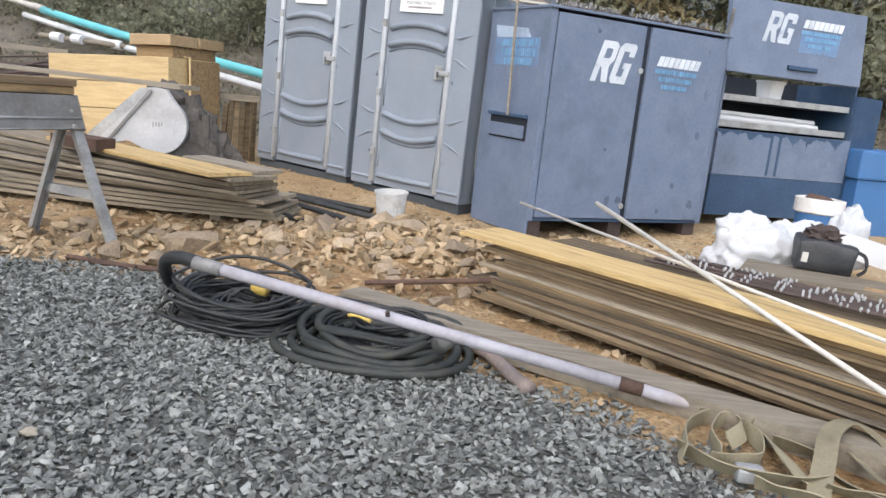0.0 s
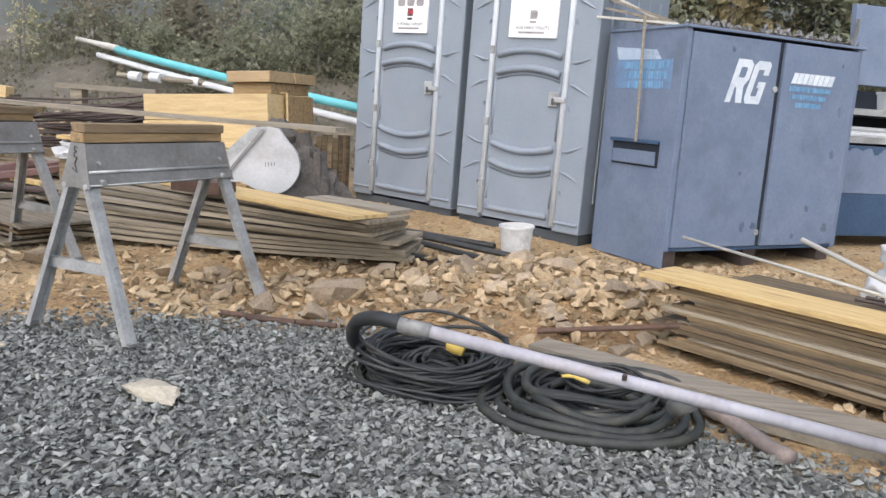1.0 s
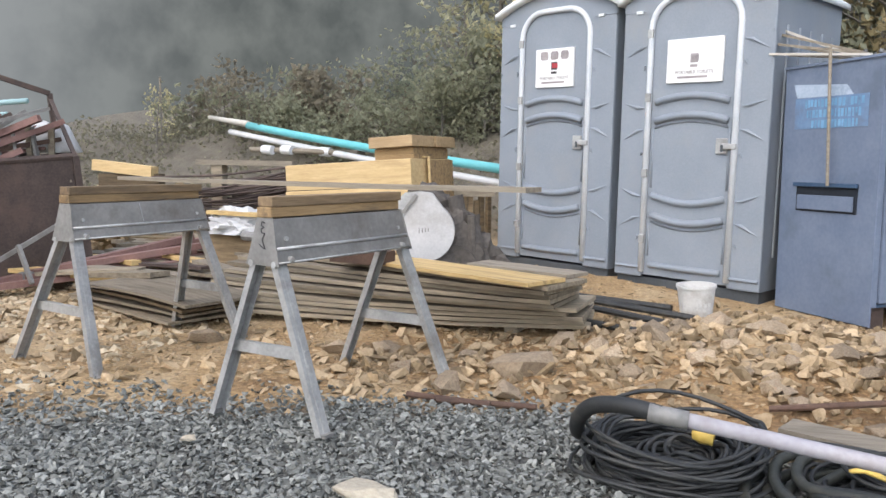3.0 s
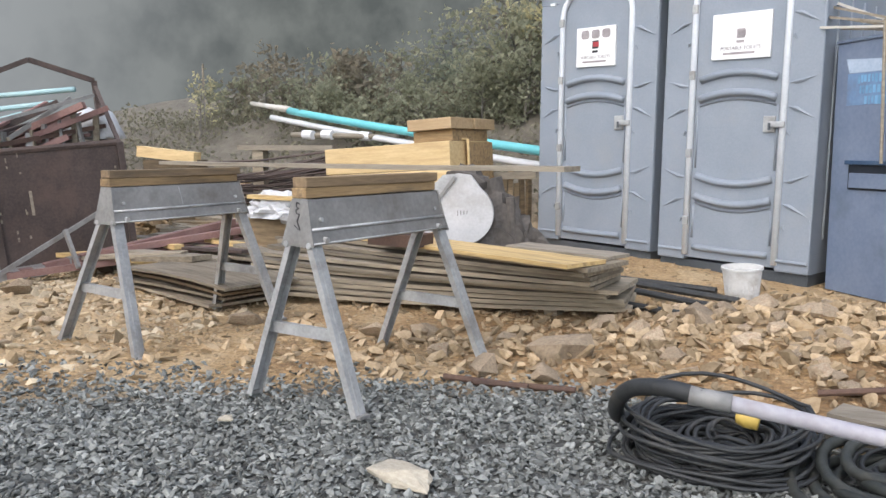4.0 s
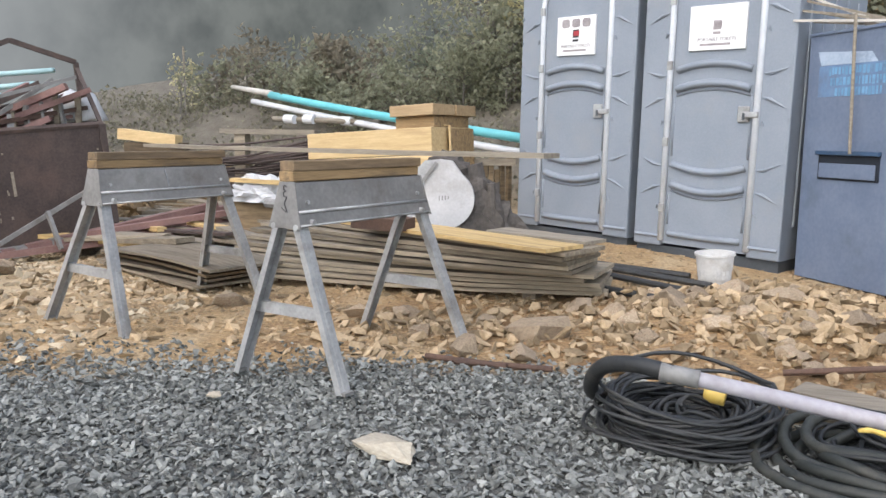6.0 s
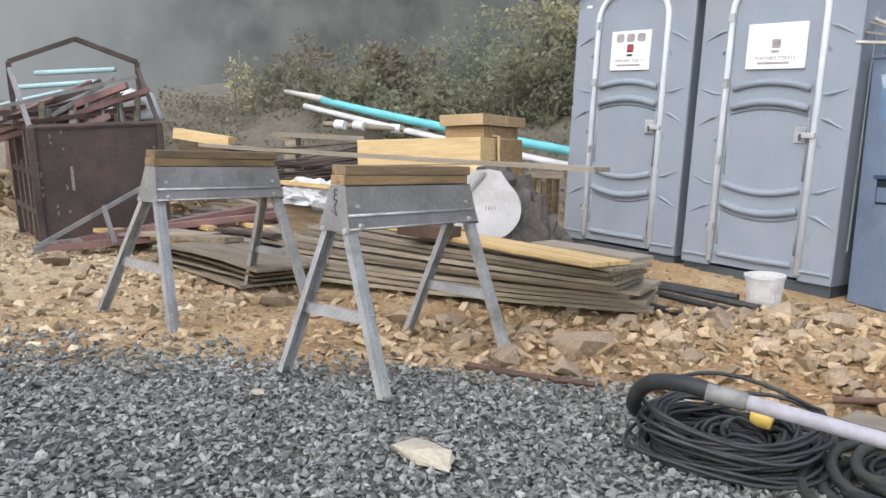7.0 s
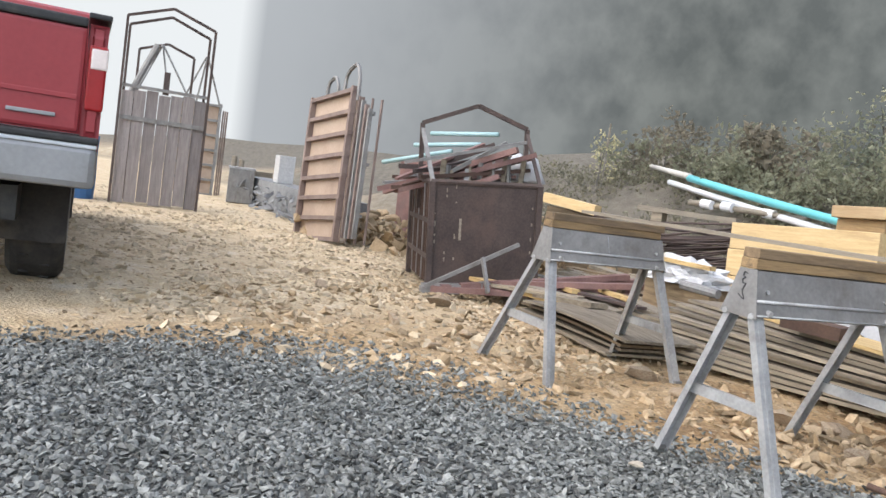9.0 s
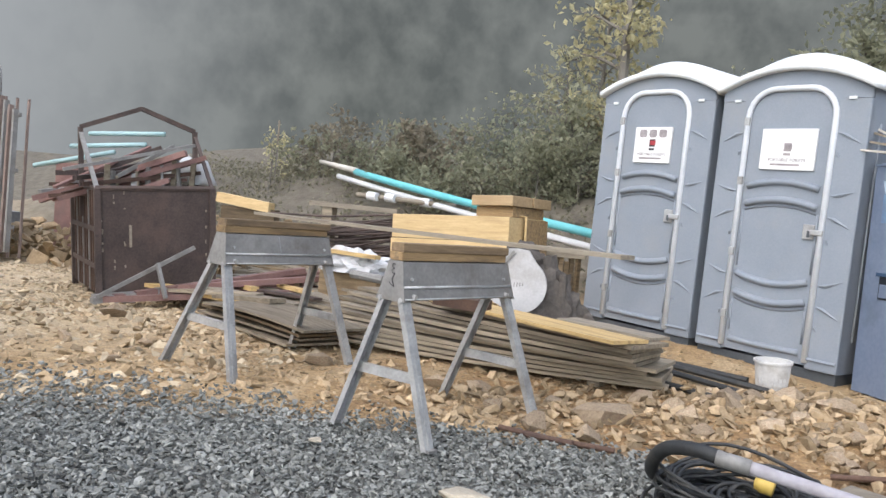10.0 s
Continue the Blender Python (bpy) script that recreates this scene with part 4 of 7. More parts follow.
def build_sawhorse(m, label, feet, scrawl):
    """Local x along the beam, its middle at 0; feet: the four foot points in x and y."""
    t = thing("sawhorse", label, "sawhorse", m, "folding steel sawhorses")
    H = 0.368
    # folded sheet: flat top, sloping web, rolled ridge, flared skirt
    outer = [(-0.080, 0.592), (-0.064, 0.640), (-0.060, 0.650), (-0.036, 0.749), (0.036, 0.749), (0.060, 0.650), (0.064, 0.640), (0.080, 0.592)]
    inner = [(y * 0.94, z - 0.004) for y, z in outer[::-1]]
    sec = outer + inner
    bm = bmesh.new()
    a = [bm.verts.new((-H - 0.016 * (0.749 - z) / 0.157, y, z)) for y, z in sec]
    b = [bm.verts.new((H + 0.016 * (0.749 - z) / 0.157, y, z)) for y, z in sec]
    for i in range(len(sec)):
        bm.faces.new((a[i], a[(i + 1) % len(sec)], b[(i + 1) % len(sec)], b[i]))
    beam = part("beam", bm, M_GALV_DARK, t, "folded grey steel beam")
    for s in (-1, 1):
        part("beam_rib", T([(-H - 0.006, s * 0.0635, 0.643), (H + 0.006, s * 0.0635, 0.643)], 0.0065, 8), M_GALV, beam, smooth=True)
        part("beam_lip", T([(-H - 0.014, s * 0.080, 0.594), (H + 0.014, s * 0.080, 0.594)], 0.004, 6), M_GALV, beam, smooth=True)
        for x in (-H + 0.045, H - 0.045):
            part("bolt", T([(x, s * 0.070, 0.606), (x, s * 0.090, 0.604)], 0.011, 8), M_GALV, beam)
            part("bolt", T([(x, s * 0.048, 0.675), (x, s * 0.062, 0.678)], 0.008, 8), M_GALV, beam)
        for x in (() if scrawl else (-0.01,)):
            part("weld_seam", bar(bmesh.new(), (x, s * 0.0395, 0.74), (x + 0.006, s * 0.0605, 0.655), 0.004, 0.002, (0, s, 0.2)), M_GALV, beam, "pale scratched seam")
    for s in (-1, 1):
        bm = bmesh.new()
        front = [bm.verts.new((s * (H + 0.003 + 0.016 * (0.749 - z) / 0.157), y, z)) for y, z in ((-0.086, 0.582), (0.086, 0.582), (0.066, 0.648), (0.040, 0.752), (-0.040, 0.752), (-0.066, 0.648))]
        back = [bm.verts.new(v.co - Vector((s * 0.005, 0, 0))) for v in front]
        bm.faces.new(front)
        bm.faces.new(back[::-1])
        for i in range(6):
            bm.faces.new((front[i], front[(i + 1) % 6], back[(i + 1) % 6], back[i]))
        part("end_plate", bm, M_GALV_DARK, t)
    if scrawl:
        zz = spline_pts([(-H - 0.006 - 0.1 * (0.75 - z), y, z) for y, z in ((-0.004, 0.733), (0.010, 0.738), (0.012, 0.724), (0.0, 0.718), (0.012, 0.712), (0.008, 0.698), (-0.006, 0.696), (0.004, 0.672), (-0.012, 0.642), (0.018, 0.657))])
        part("scrawl", T(zz, 0.0018, 5), M_INK, t, "black marker scrawl")
    for e in (0, 2):
        sx = -1 if e == 0 else 1
        pair = []
        for k in (0, 1):
            sy = 1 if k == 0 else -1
            top, foot = Vector((sx * (H - 0.012), sy * 0.060, 0.600)), Vector((*feet[e + k], 0.0))
            pair.append((top, foot))
            n1 = (foot - top).normalized()
            out = Vector((0, sy, 0))
            bm = bmesh.new()
            bar(bm, top, foot, 0.050, 0.004, out)
            side = n1.cross(out).normalized()
            for q in (-1, 1):
                bar(bm, top + side * 0.024 * q - out * 0.013, foot + side * 0.024 * q - out * 0.013, 0.004, 0.026, out)
            bar(bm, top + out * 0.003, foot + out * 0.003, 0.014, 0.004, out)
            leg = part("leg", bm, M_GALV, t, "galvanised steel channel leg")
            part("foot_tip", box(bmesh.new(), -0.024, 0.024, -0.018, 0.010, 0.0, 0.012, Matrix.Translation(foot)), M_GALV_DARK, leg)
            part("pivot_bolt", T([top + Vector((sx * 0.012, 0, -0.012)), top + Vector((sx * 0.034, 0, -0.012))], 0.012, 8), M_GALV, leg)
        f = 0.55
        p, q = (mix3(top, foot, f) for top, foot in pair)
        brace = bar(bmesh.new(), p, q, 0.040, 0.005, (1, 0, 0))
        bar(brace, p + Vector((0.010, 0, 0.019)), q + Vector((0.010, 0, 0.019)), 0.004, 0.022, (1, 0, 0))
        part("cross_brace", brace, M_GALV, t, "galvanised cross brace")
    return t


def place_sawhorse(c, ang, z, feet, label, scrawl, tail):
    m = pose(c[0], c[1], z, 0, 0, ang)
    build_sawhorse(m, label, [tuple((m.inverted() @ Vector((*p, z)))[:2]) for p in feet], scrawl)
    for k in range(2):
        x0, x1 = -0.375 + 0.006 * k, 0.362 + tail * k
        solo("lumber_piece", B(x0, x1, -0.037, 0.037, 0.0, 0.0365, 0.004), M_LUMBERTOP if k else M_LUMBER, "dirty sawn lumber piece lying along a sawhorse", "lumber", m @ pose(0.0, 0.003 - 0.005 * k, 0.7535 + 0.0372 * k, 0, 0, 0.5 * (1 - 2 * k)), "lumber on the sawhorses")


place_sawhorse((-2.022, 3.553), 67.5, 0.02, ((-2.415, 3.277), (-1.905, 3.115), (-2.189, 4.071), (-1.616, 3.850)), "grey folding steel sawhorse on gravel carrying two lumber pieces", True, 0.004)
place_sawhorse((-3.238, 4.053), 70.0, 0.026, ((-3.745, 3.81), (-3.112, 3.55), (-3.42, 4.66), (-2.90, 4.47)), "grey folding steel sawhorse on dirt carrying two lumber pieces", False, 0.012)
sp, sq = Vector((-3.93, 4.908, 0.855)), Vector((-1.30, 3.763, 0.855))
solo("long_plank", plank((sq - sp).length, 0.13, 0.020, -0.004, 5), M_GREYWOOD, "long grey plank lying across both sawhorses", "plank",
     Matrix.Translation(sp) @ pose(0, 0, 0, 0, 0, math.degrees(math.atan2(sq.y - sp.y, sq.x - sp.x))))


def lump(bm, c, size, seed, amp=0.25, freq=2.2, sub=3, flat=-0.35):
    """A sagging irregular mass: a noisy ball with a flattened underside."""
    r = bmesh.ops.create_icosphere(bm, subdivisions=sub, radius=1.0)
    for v in r["verts"]:
        p = v.co.copy()
        k = 1 + amp * noise.noise(p * freq + Vector((seed * 3.1, 0, 0))) + amp * 0.45 * noise.noise(p * freq * 3 + Vector((0, seed, 0)))
        k += amp * 0.25 * abs(noise.noise(p * freq * 6 + Vector((0, seed, 3)))) - amp * 0.45 * max(0.0, 0.3 - abs(noise.noise(p * freq * 2.2 + Vector((seed, 5, 1)))))
        p *= k
        p.z = max(p.z, flat)
        v.co = Vector((c[0] + p.x * size[0], c[1] + p.y * size[1], c[2] + (p.z - flat) * size[2]))
    return bm


def ribbon(bm, pts, width, thick=0.004, tilt=None):
    """A flat strap along points; tilt gives the lean of its width from upright, in degrees, for each point."""
    pts = [Vector(p) for p in pts]
    rings = []
    for i, p in enumerate(pts):
        d = (pts[min(i + 1, len(pts) - 1)] - pts[max(i - 1, 0)]).normalized()
        s = d.cross(Vector((0, 0, 1))).normalized()
        u = s.cross(d).normalized()
        a = radians(tilt[i] if tilt else 0)
        wv, tv = u * math.cos(a) + s * math.sin(a), s * math.cos(a) - u * math.sin(a)
        rings.append([bm.verts.new(p + wv * (width / 2 * x) + tv * (thick / 2 * y)) for x, y in ((-1, -1), (1, -1), (1, 1), (-1, 1))])
    for a, b in zip(rings, rings[1:]):
        for j in range(4):
            bm.faces.new((a[j], a[(j + 1) % 4], b[(j + 1) % 4], b[j]))
    bm.faces.new(rings[0][::-1])
    bm.faces.new(rings[-1])
    return bm


def spline(pts, n=8):
    return spline_pts(pts, n)


def board_at(parent_name, label, category, right_end, angle, length, width, thick, z, material, seed, group="", bow=0.0, parent=None, tilt=0.0):
    """A board whose right-hand near corner is given; it runs off at angle degrees."""
    dx, dy = math.cos(radians(angle)), math.sin(radians(angle))
    m = pose(right_end[0] - dx * length, right_end[1] - dy * length, z, 0, tilt, angle)
    bm = plank(length, width, thick, bow, seed)
    if parent is None:
        return solo(parent_name, bm, material, label, category, m, group)
    ob = part(parent_name, bm, material, parent)
    ob.matrix_local = m
    return ob


# ---------- board stack by the sawhorses ----------
rnd = random.Random(11)
stack = thing("board_stack", "fanned stack of weathered boards lying on the dirt", "board stack")
for x, y in ((-1.5, 4.95), (-2.6, 5.0)):
    part("bearer", bar(bmesh.new(), (x, y - 0.02, 0.04), (x + 0.15, y + 0.5, 0.06), 0.08, 0.07), M_BOARD, stack)
for i in range(10):
    f = i / 9
    end = (-1.06 - 0.25 * f + rnd.uniform(-0.05, 0.05), 4.86 - 0.43 * f + rnd.uniform(-0.02, 0.02))
    board_at("board", "", "", end, -1 - 27 * f ** 1.2, 2.35 + rnd.uniform(-0.1, 0.1), 0.50 - 0.12 * f, 0.022, 0.085 + 0.0295 * i, M_BOARD, 20 + i, bow=-0.02 + 0.02 * f + rnd.uniform(-0.006, 0.004), parent=stack)
board_at("top_board", "clean yellow plywood board lying on a weathered stack", "board", (-1.345, 4.36), -33, 1.75, 0.30, 0.02, 0.378, M_PLY, 31)
board_at("top_board", "narrow pale offcut lying on a weathered stack", "board", (-1.18, 4.72), -31, 0.7, 0.2, 0.018, 0.378, M_GREYWOOD, 32)

sheets = thing("sheet_stack", "low stack of grey weathered plywood sheets on dirt", "plywood stack")
for i in range(4):
    board_at("sheet", "", "", ((-3.40, -3.32, -3.30, -3.25)[i], (4.56, 4.60, 4.54, 4.49)[i]), (-30, -24, -28, -26)[i], 1.32 - 0.07 * (i % 2), 0.52, 0.016, 0.045 + 0.039 * i, M_BOARD if i != 2 else M_BOARDBROWN, 40 + i, bow=0.008 * i, parent=sheets)

# ---------- timber crate with blocks, tubes and rods behind ----------
CR = pose(-3.673, 6.907, 0.07, 0, -3.2, -14)
crate = thing("timber_pile", "stacked fresh yellow squared timbers", "timber pile", CR)
for i, (z, hh) in enumerate(((0.0, 0.2), (0.205, 0.22), (0.43, 0.22), (0.655, 0.215))):
    for j in range(2):
        part("timber", B(0.0 + 0.012 * ((i + j) % 2), 1.24 - 0.004 * i, 0.355 * j, 0.355 * j + 0.35, z, z + hh, 0.006), M_PINE, crate)
part("end_ply", B(1.242, 1.256, 0.26, 0.70, 0.3, 0.86), M_LUMBER, crate, "brown plywood end sheet")
part("steel_strap", T([(1.266, 0.24, 0.45), (1.266, 0.24, 0.882), (1.21, 0.24, 0.884)], 0.011, 6), M_PINE, crate)
for x0, x1, y0, y1, z, a, wood in ((0.86, 1.215, 0.06, 0.70, 0.873, 1, M_LUMBER), (0.84, 1.245, 0.03, 0.40, 0.965, -1, M_BLOCK), (0.85, 1.25, 0.41, 0.78, 0.966, 0.5, M_BLOCK)):
    solo("timber_block", B(x0, x1, y0, y1, 0, 0.088, 0.006), wood, "short sawn timber block resting on stacked timbers", "timber block", CR @ pose(0, 0, z, 0, 0, a), "blocks on the timbers")

tl, tr = Vector((-6.44, 10.75, 1.57)), Vector((-2.08, 8.166, 0.925))
tdir = (tr - tl).normalized()
solo("teal_pipe", T([mix3(tl, tr, f) + Vector((0, 0, -0.03 * math.sin(math.pi * f))) for f in [k / 12 for k in range(2, 13)]] + [tr + tdir * 1.0], 0.047, 14), M_TEAL, "long teal plastic pipe lying aslant on the bank", "pipe", group="plastic pipes", smooth=True)
solo("white_pipe", T([mix3(tl, tr, f) + Vector((-0.03, 0.05, -0.135 - 0.02 * math.sin(math.pi * f))) for f in [k / 12 for k in range(1, 13)]] + [tr + tdir * 1.0 + Vector((-0.03, 0.05, -0.135))], 0.038, 12), M_PVC, "long white plastic pipe lying beside a teal one", "pipe", group="plastic pipes", smooth=True)
solo("pipe_end", T([mix3(tl, tr, -0.02), mix3(tl, tr, 0.08), mix3(tl, tr, 0.17)], 0.05, 12, radii=[0.028, 0.036, 0.046]), M_CREAM, "muddy grey pipe end on the bank", "pipe", group="plastic pipes", smooth=True)
for k, (x, z) in enumerate(((-5.05, 1.12), (-4.80, 1.12), (-4.32, 1.10))):
    solo("pipe_coupling", T([(x - 0.07, 9.5, z), (x + 0.07, 9.46, z - 0.01)], 0.055, 12), M_PVC, "white plastic pipe coupling on a muddy pipe", "pipe coupling", group="pipe couplings")
solo("muddy_pipe", T([(-5.3, 9.54, 1.12), (-3.9, 9.42, 1.08)], 0.034, 10), M_GREYWOOD, "muddy grey pipe lying on the bank", "pipe")
rp = thing("reinforcing_bar_pile", "heap of dark thin reinforcing bars beside timbers", "steel bars")
rnd = random.Random(8)
for k in range(46):
    y, z = 7.45 + rnd.uniform(0, 0.5), 0.42 + rnd.uniform(0, 0.42)
    x0 = -5.0 + rnd.uniform(-0.7, 0.3)
    a = Vector((x0, y + 0.25 + rnd.uniform(-0.1, 0.1), z - rnd.uniform(0.0, 0.18)))
    b = Vector((-3.88 + rnd.uniform(-0.08, 0.04), y, z + rnd.uniform(0.0, 0.1)))
    part("bar", T([a, mix3(a, b, 0.5) - Vector((0, 0, 0.03)), b], 0.011, 5), M_RUSTDARK, rp)
part("bearer", B(-4.3, -4.15, 7.4, 8.1, 0.02, 0.42), M_BOARDBROWN, rp)
part("bearer", B(-5.0, -4.85, 7.5, 8.2, 0.02, 0.36), M_BOARDBROWN, rp)
solo("light_plank", bar(bmesh.new(), (-5.12, 8.0, 0.965), (-4.05, 7.95, 0.955), 0.14, 0.05), M_GREYWOOD, "pale weathered plank lying on steel bars", "plank")
solo("post_stub", B(-0.06, 0.06, -0.06, 0.06, 0, 0.94), M_BOARD, "short timber post under a plank", "post", pose(-4.9, 8.0, 0.0))
solo("yellow_timber", bar(bmesh.new(), (-6.32, 8.0, 0.93), (-5.6, 7.95, 0.86), 0.12, 0.11), M_PINE, "yellow timber lying on rubble", "timber")
solo("timber_bearer", B(-0.35, 0.35, -0.06, 0.06, 0, 0.84), M_BOARDBROWN, "dark timber bearer under a yellow timber", "timber", pose(-5.9, 8.0, 0.0))
for k in range(6):
    solo("wooden_stake", B(-0.022, 0.022, -0.018, 0.018, 0, 0.52 + 0.05 * (k % 3), 0.003), M_BOARDBROWN, "dark rough wooden stake standing by the toilets", "stake", pose(-2.32 + 0.055 * k, 7.42 + 0.01 * k, 0.13, 2 * (k % 2), 3 - k, 10 * k), "stakes by the toilet")
solo("stake_rail", bar(bmesh.new(), (-2.36, 7.395, 0.71), (-1.98, 7.43, 0.715), 0.03, 0.06), M_GREYWOOD, "pale rail across dark stakes", "rail")

# ---------- saw with round white guard ----------
SAW = pose(-2.165, 5.60, 0.527, 0, 0, 8)
saw = thing("floor_saw", "old floor saw with round white blade guard", "floor saw", SAW)
guard = [(0.198 * math.cos(radians(a)), 0.198 * math.sin(radians(a))) for a in range(-100, 62, 9)] + [(0.05, 0.25), (-0.03, 0.26), (-0.40, -0.12), (-0.37, -0.16), (-0.2, -0.12)]
part("guard", prism(guard, -0.012, 0.05), M_GUARD, saw, "round white painted guard")
part("guard_rib", bar(bmesh.new(), (-0.05, -0.02, 0.24), (-0.33, -0.02, -0.13), 0.02, 0.02, (0, 1, 0)), M_GALV_DARK, saw)
part("guard_arm", prism([(-0.03, 0.26), (-0.13, 0.25), (-0.50, -0.12), (-0.40, -0.16)], 0.0, 0.045), M_GALV, saw, "grey steel arm")
for k in range(4):
    part("mark", B(-0.035 + 0.02 * k, -0.029 + 0.02 * k, -0.0145, -0.012, -0.012 + 0.004 * k, 0.022), M_GALV_DARK, saw)
part("engine", lump(bmesh.new(), (0.16, 0.30, -0.46), (0.36, 0.24, 0.40), 3, 0.4, 1.9, 4), M_GRIME, saw, "grimy dark engine block")
part("engine_cap", lump(bmesh.new(), (0.0, 0.20, 0.10), (0.17, 0.13, 0.15), 5, 0.4, 2.2, 3), M_GRIME, saw)
part("cylinder", T([(0.22, 0.2, -0.05), (0.16, 0.2, 0.22)], 0.08, 12), M_GRIME, saw)
part("wheel", T([(0.18, 0.06, -0.26), (0.18, 0.24, -0.26)], 0.17, 20), M_GRIME, saw, "dusty dark wheel")
part("exhaust", T([(0.30, 0.12, 0.1), (0.31, 0.12, -0.15)], 0.03, 8), M_GRIME, saw)
part("chassis", B(-0.35, 0.35, 0.06, 0.5, -0.40, -0.25, 0.01), M_GRIME, saw)
part("shroud", lump(bmesh.new(), (0.12, 0.22, -0.36), (0.25, 0.17, 0.42), 8, 0.3, 1.6, 4), M_GRIME, saw, "grimy grey engine shroud")
solo("brown_block", bar(bmesh.new(), (-2.55, 5.02, 0.43), (-2.22, 4.95, 0.425), 0.18, 0.07), M_RUST, "brown steel block on a board stack", "steel block")

# ---------- right-hand plank stack ----------
rnd = random.Random(5)
A0 = -43.3
adx, ady = math.cos(radians(A0)), math.sin(radians(A0))
big = thing("plank_stack", "tall stack of weathered brown planks lying on bearers", "plank stack")
for s in (0.35, 1.6, 2.8):
    c = Vector((0.09 + adx * s, 3.73 + ady * s, 0.0))
    part("bearer", bar(bmesh.new(), c + Vector((0.06, 0.065, 0.03)), c + Vector((0.40, 0.37, 0.03)), 0.09, 0.07), M_BOARDBROWN, big)
zz, i = 0.064, 0
while zz < 0.314:
    th = min(rnd.choice((0.008, 0.010, 0.012, 0.012, 0.015, 0.019)), 0.327 - zz)
    shift = rnd.uniform(-0.012, 0.018) + 0.05 * (zz - 0.06) / 0.26
    for j in range(2):
        lead = 0.01 + 0.16 * abs(math.sin(i * 0.55 + 0.4)) + rnd.uniform(0, 0.08)
        off = shift + 0.285 * j
        m = pose(0.09 + adx * lead - ady * off, 3.73 + ady * lead + adx * off, zz, 0, 0, A0 + rnd.uniform(-0.9, 0.9))
        ob = part("plank", plank(3.3, 0.28, th, rnd.uniform(-0.003, 0.003), 70 + i * 2 + j), (M_BOARDBROWN, M_BOARD, M_LUMBERTOP, M_BOARDBROWN, M_BOARDBROWN, M_BOARD, M_LUMBER, M_BOARDBROWN)[(i * 3 + j) % 8], big)
        ob.matrix_local = m
    zz += th + rnd.choice((0.0004, 0.0008, 0.002))
    i += 1
board_at("top_board", "yellow plywood strip lying on a brown plank stack", "board", (0.085 + adx * 3.3, 3.735 + ady * 3.3), A0, 3.32, 0.275, 0.02, 0.328, M_PLY, 99)
solo("grey_beam", bar(bmesh.new(), (-0.36, 3.37, 0.065), (2.0, 1.95, 0.06), 0.14, 0.085), M_GREYWOOD, "long silvered grey beam lying on gravel", "beam")
beads = thing("rod_bundle", "dark rods with grey bead spacers lying on planks", "steel rods", pose(0.86, 3.52, 0.33, 0, 0, -40), "beaded rod bundles")
for k in range(8):
    part("rod", T([(0.0 + 0.03 * k, 0.05 + 0.03 * k, 0.012 + 0.01 * (k % 3)), (0.9, 0.04 + 0.032 * k, 0.02), (1.9, 0.02 + 0.035 * k, 0.018)], 0.008, 6), M_RUSTDARK, beads)
bm = bmesh.new()
for c_ in range(15):
    for k in range(8):
        x = 0.10 + 0.118 * c_ + rnd.uniform(-0.035, 0.035)
        f_ = x / 1.9
        y, z = 0.05 + 0.03 * k - f_ * (0.03 - 0.005 * k), 0.026 + 0.006 * (k % 3)
        for q in (0, 1):
            r_ = rnd.uniform(0.0042, 0.007)
            sweep(bm, [(x + 0.024 * q, y, z - 0.010), (x + 0.024 * q, y, z), (x + 0.024 * q, y, z + 0.009)], r_, 7, radii=[r_ * 0.55, r_, r_ * 0.5])
tagged(part("bead_spacer", bm, M_GALV, beads, "grey bead spacers"), kind="stuff")
for k, (a, b, r) in enumerate((((0.36, 4.34, 0.43), (1.52, 2.28, 0.37), 0.008), ((0.645, 3.53, 0.57), (1.50, 2.12, 0.20), 0.0105))):
    solo("white_conduit", T([a, b], r * 0.9, 10), M_CREAM, "thin pale plastic conduit leaning over planks", "conduit", group="leaning conduits", smooth=True)

# ---------- bags, buckets and oddments in front of the cabinets ----------
bm = lump(bmesh.new(), (1.80, 4.80, 0.06), (0.30, 0.26, 0.24), 4, 0.27, 1.7, 5)
lump(bm, (1.72, 4.86, 0.30), (0.15, 0.13, 0.11), 9, 0.35, 2.2, 4)
solo("white_sack", bm, M_BAG, "crumpled white woven sack on the dirt", "sack", group="white sacks", smooth=True)
solo("white_sack", lump(bmesh.new(), (2.12, 5.05, 0.08), (0.26, 0.22, 0.24), 7, 0.27, 1.8, 5), M_BAG, "slumped white woven sack on the dirt", "sack", group="white sacks", smooth=True)
solo("white_sack", lump(bmesh.new(), (2.48, 5.20, 0.14), (0.12, 0.12, 0.28), 12, 0.32, 2.4, 4), M_BAG, "upright frayed white woven sack", "sack", group="white sacks", smooth=True)
bag = thing("black_bag", "black fabric tool bag slumped beside white sacks", "bag", pose(2.04, 4.47, 0.222, 0, 3, -14) @ Matrix.Diagonal((0.62, 0.62, 0.66, 1)))
bm = B(-0.25, 0.25, -0.15, 0.15, 0.0, 0.26, 0.055)
bmesh.ops.subdivide_edges(bm, edges=bm.edges, cuts=2, use_grid_fill=True)
for v in bm.verts:
    v.co += Vector((0.03 * noise.noise(v.co * 5), 0.03 * noise.noise(v.co * 5 + Vector((7, 0, 0))), 0.035 * noise.noise(v.co * 4 + Vector((0, 9, 0))) * (v.co.z > 0.05)))
part("body", bm, M_BLACKBAG, bag, smooth=True)
part("tag", box(bmesh.new(), -0.20, -0.15, -0.172, -0.166, 0.07, 0.15), M_CREAM, bag, "pale paper tag")
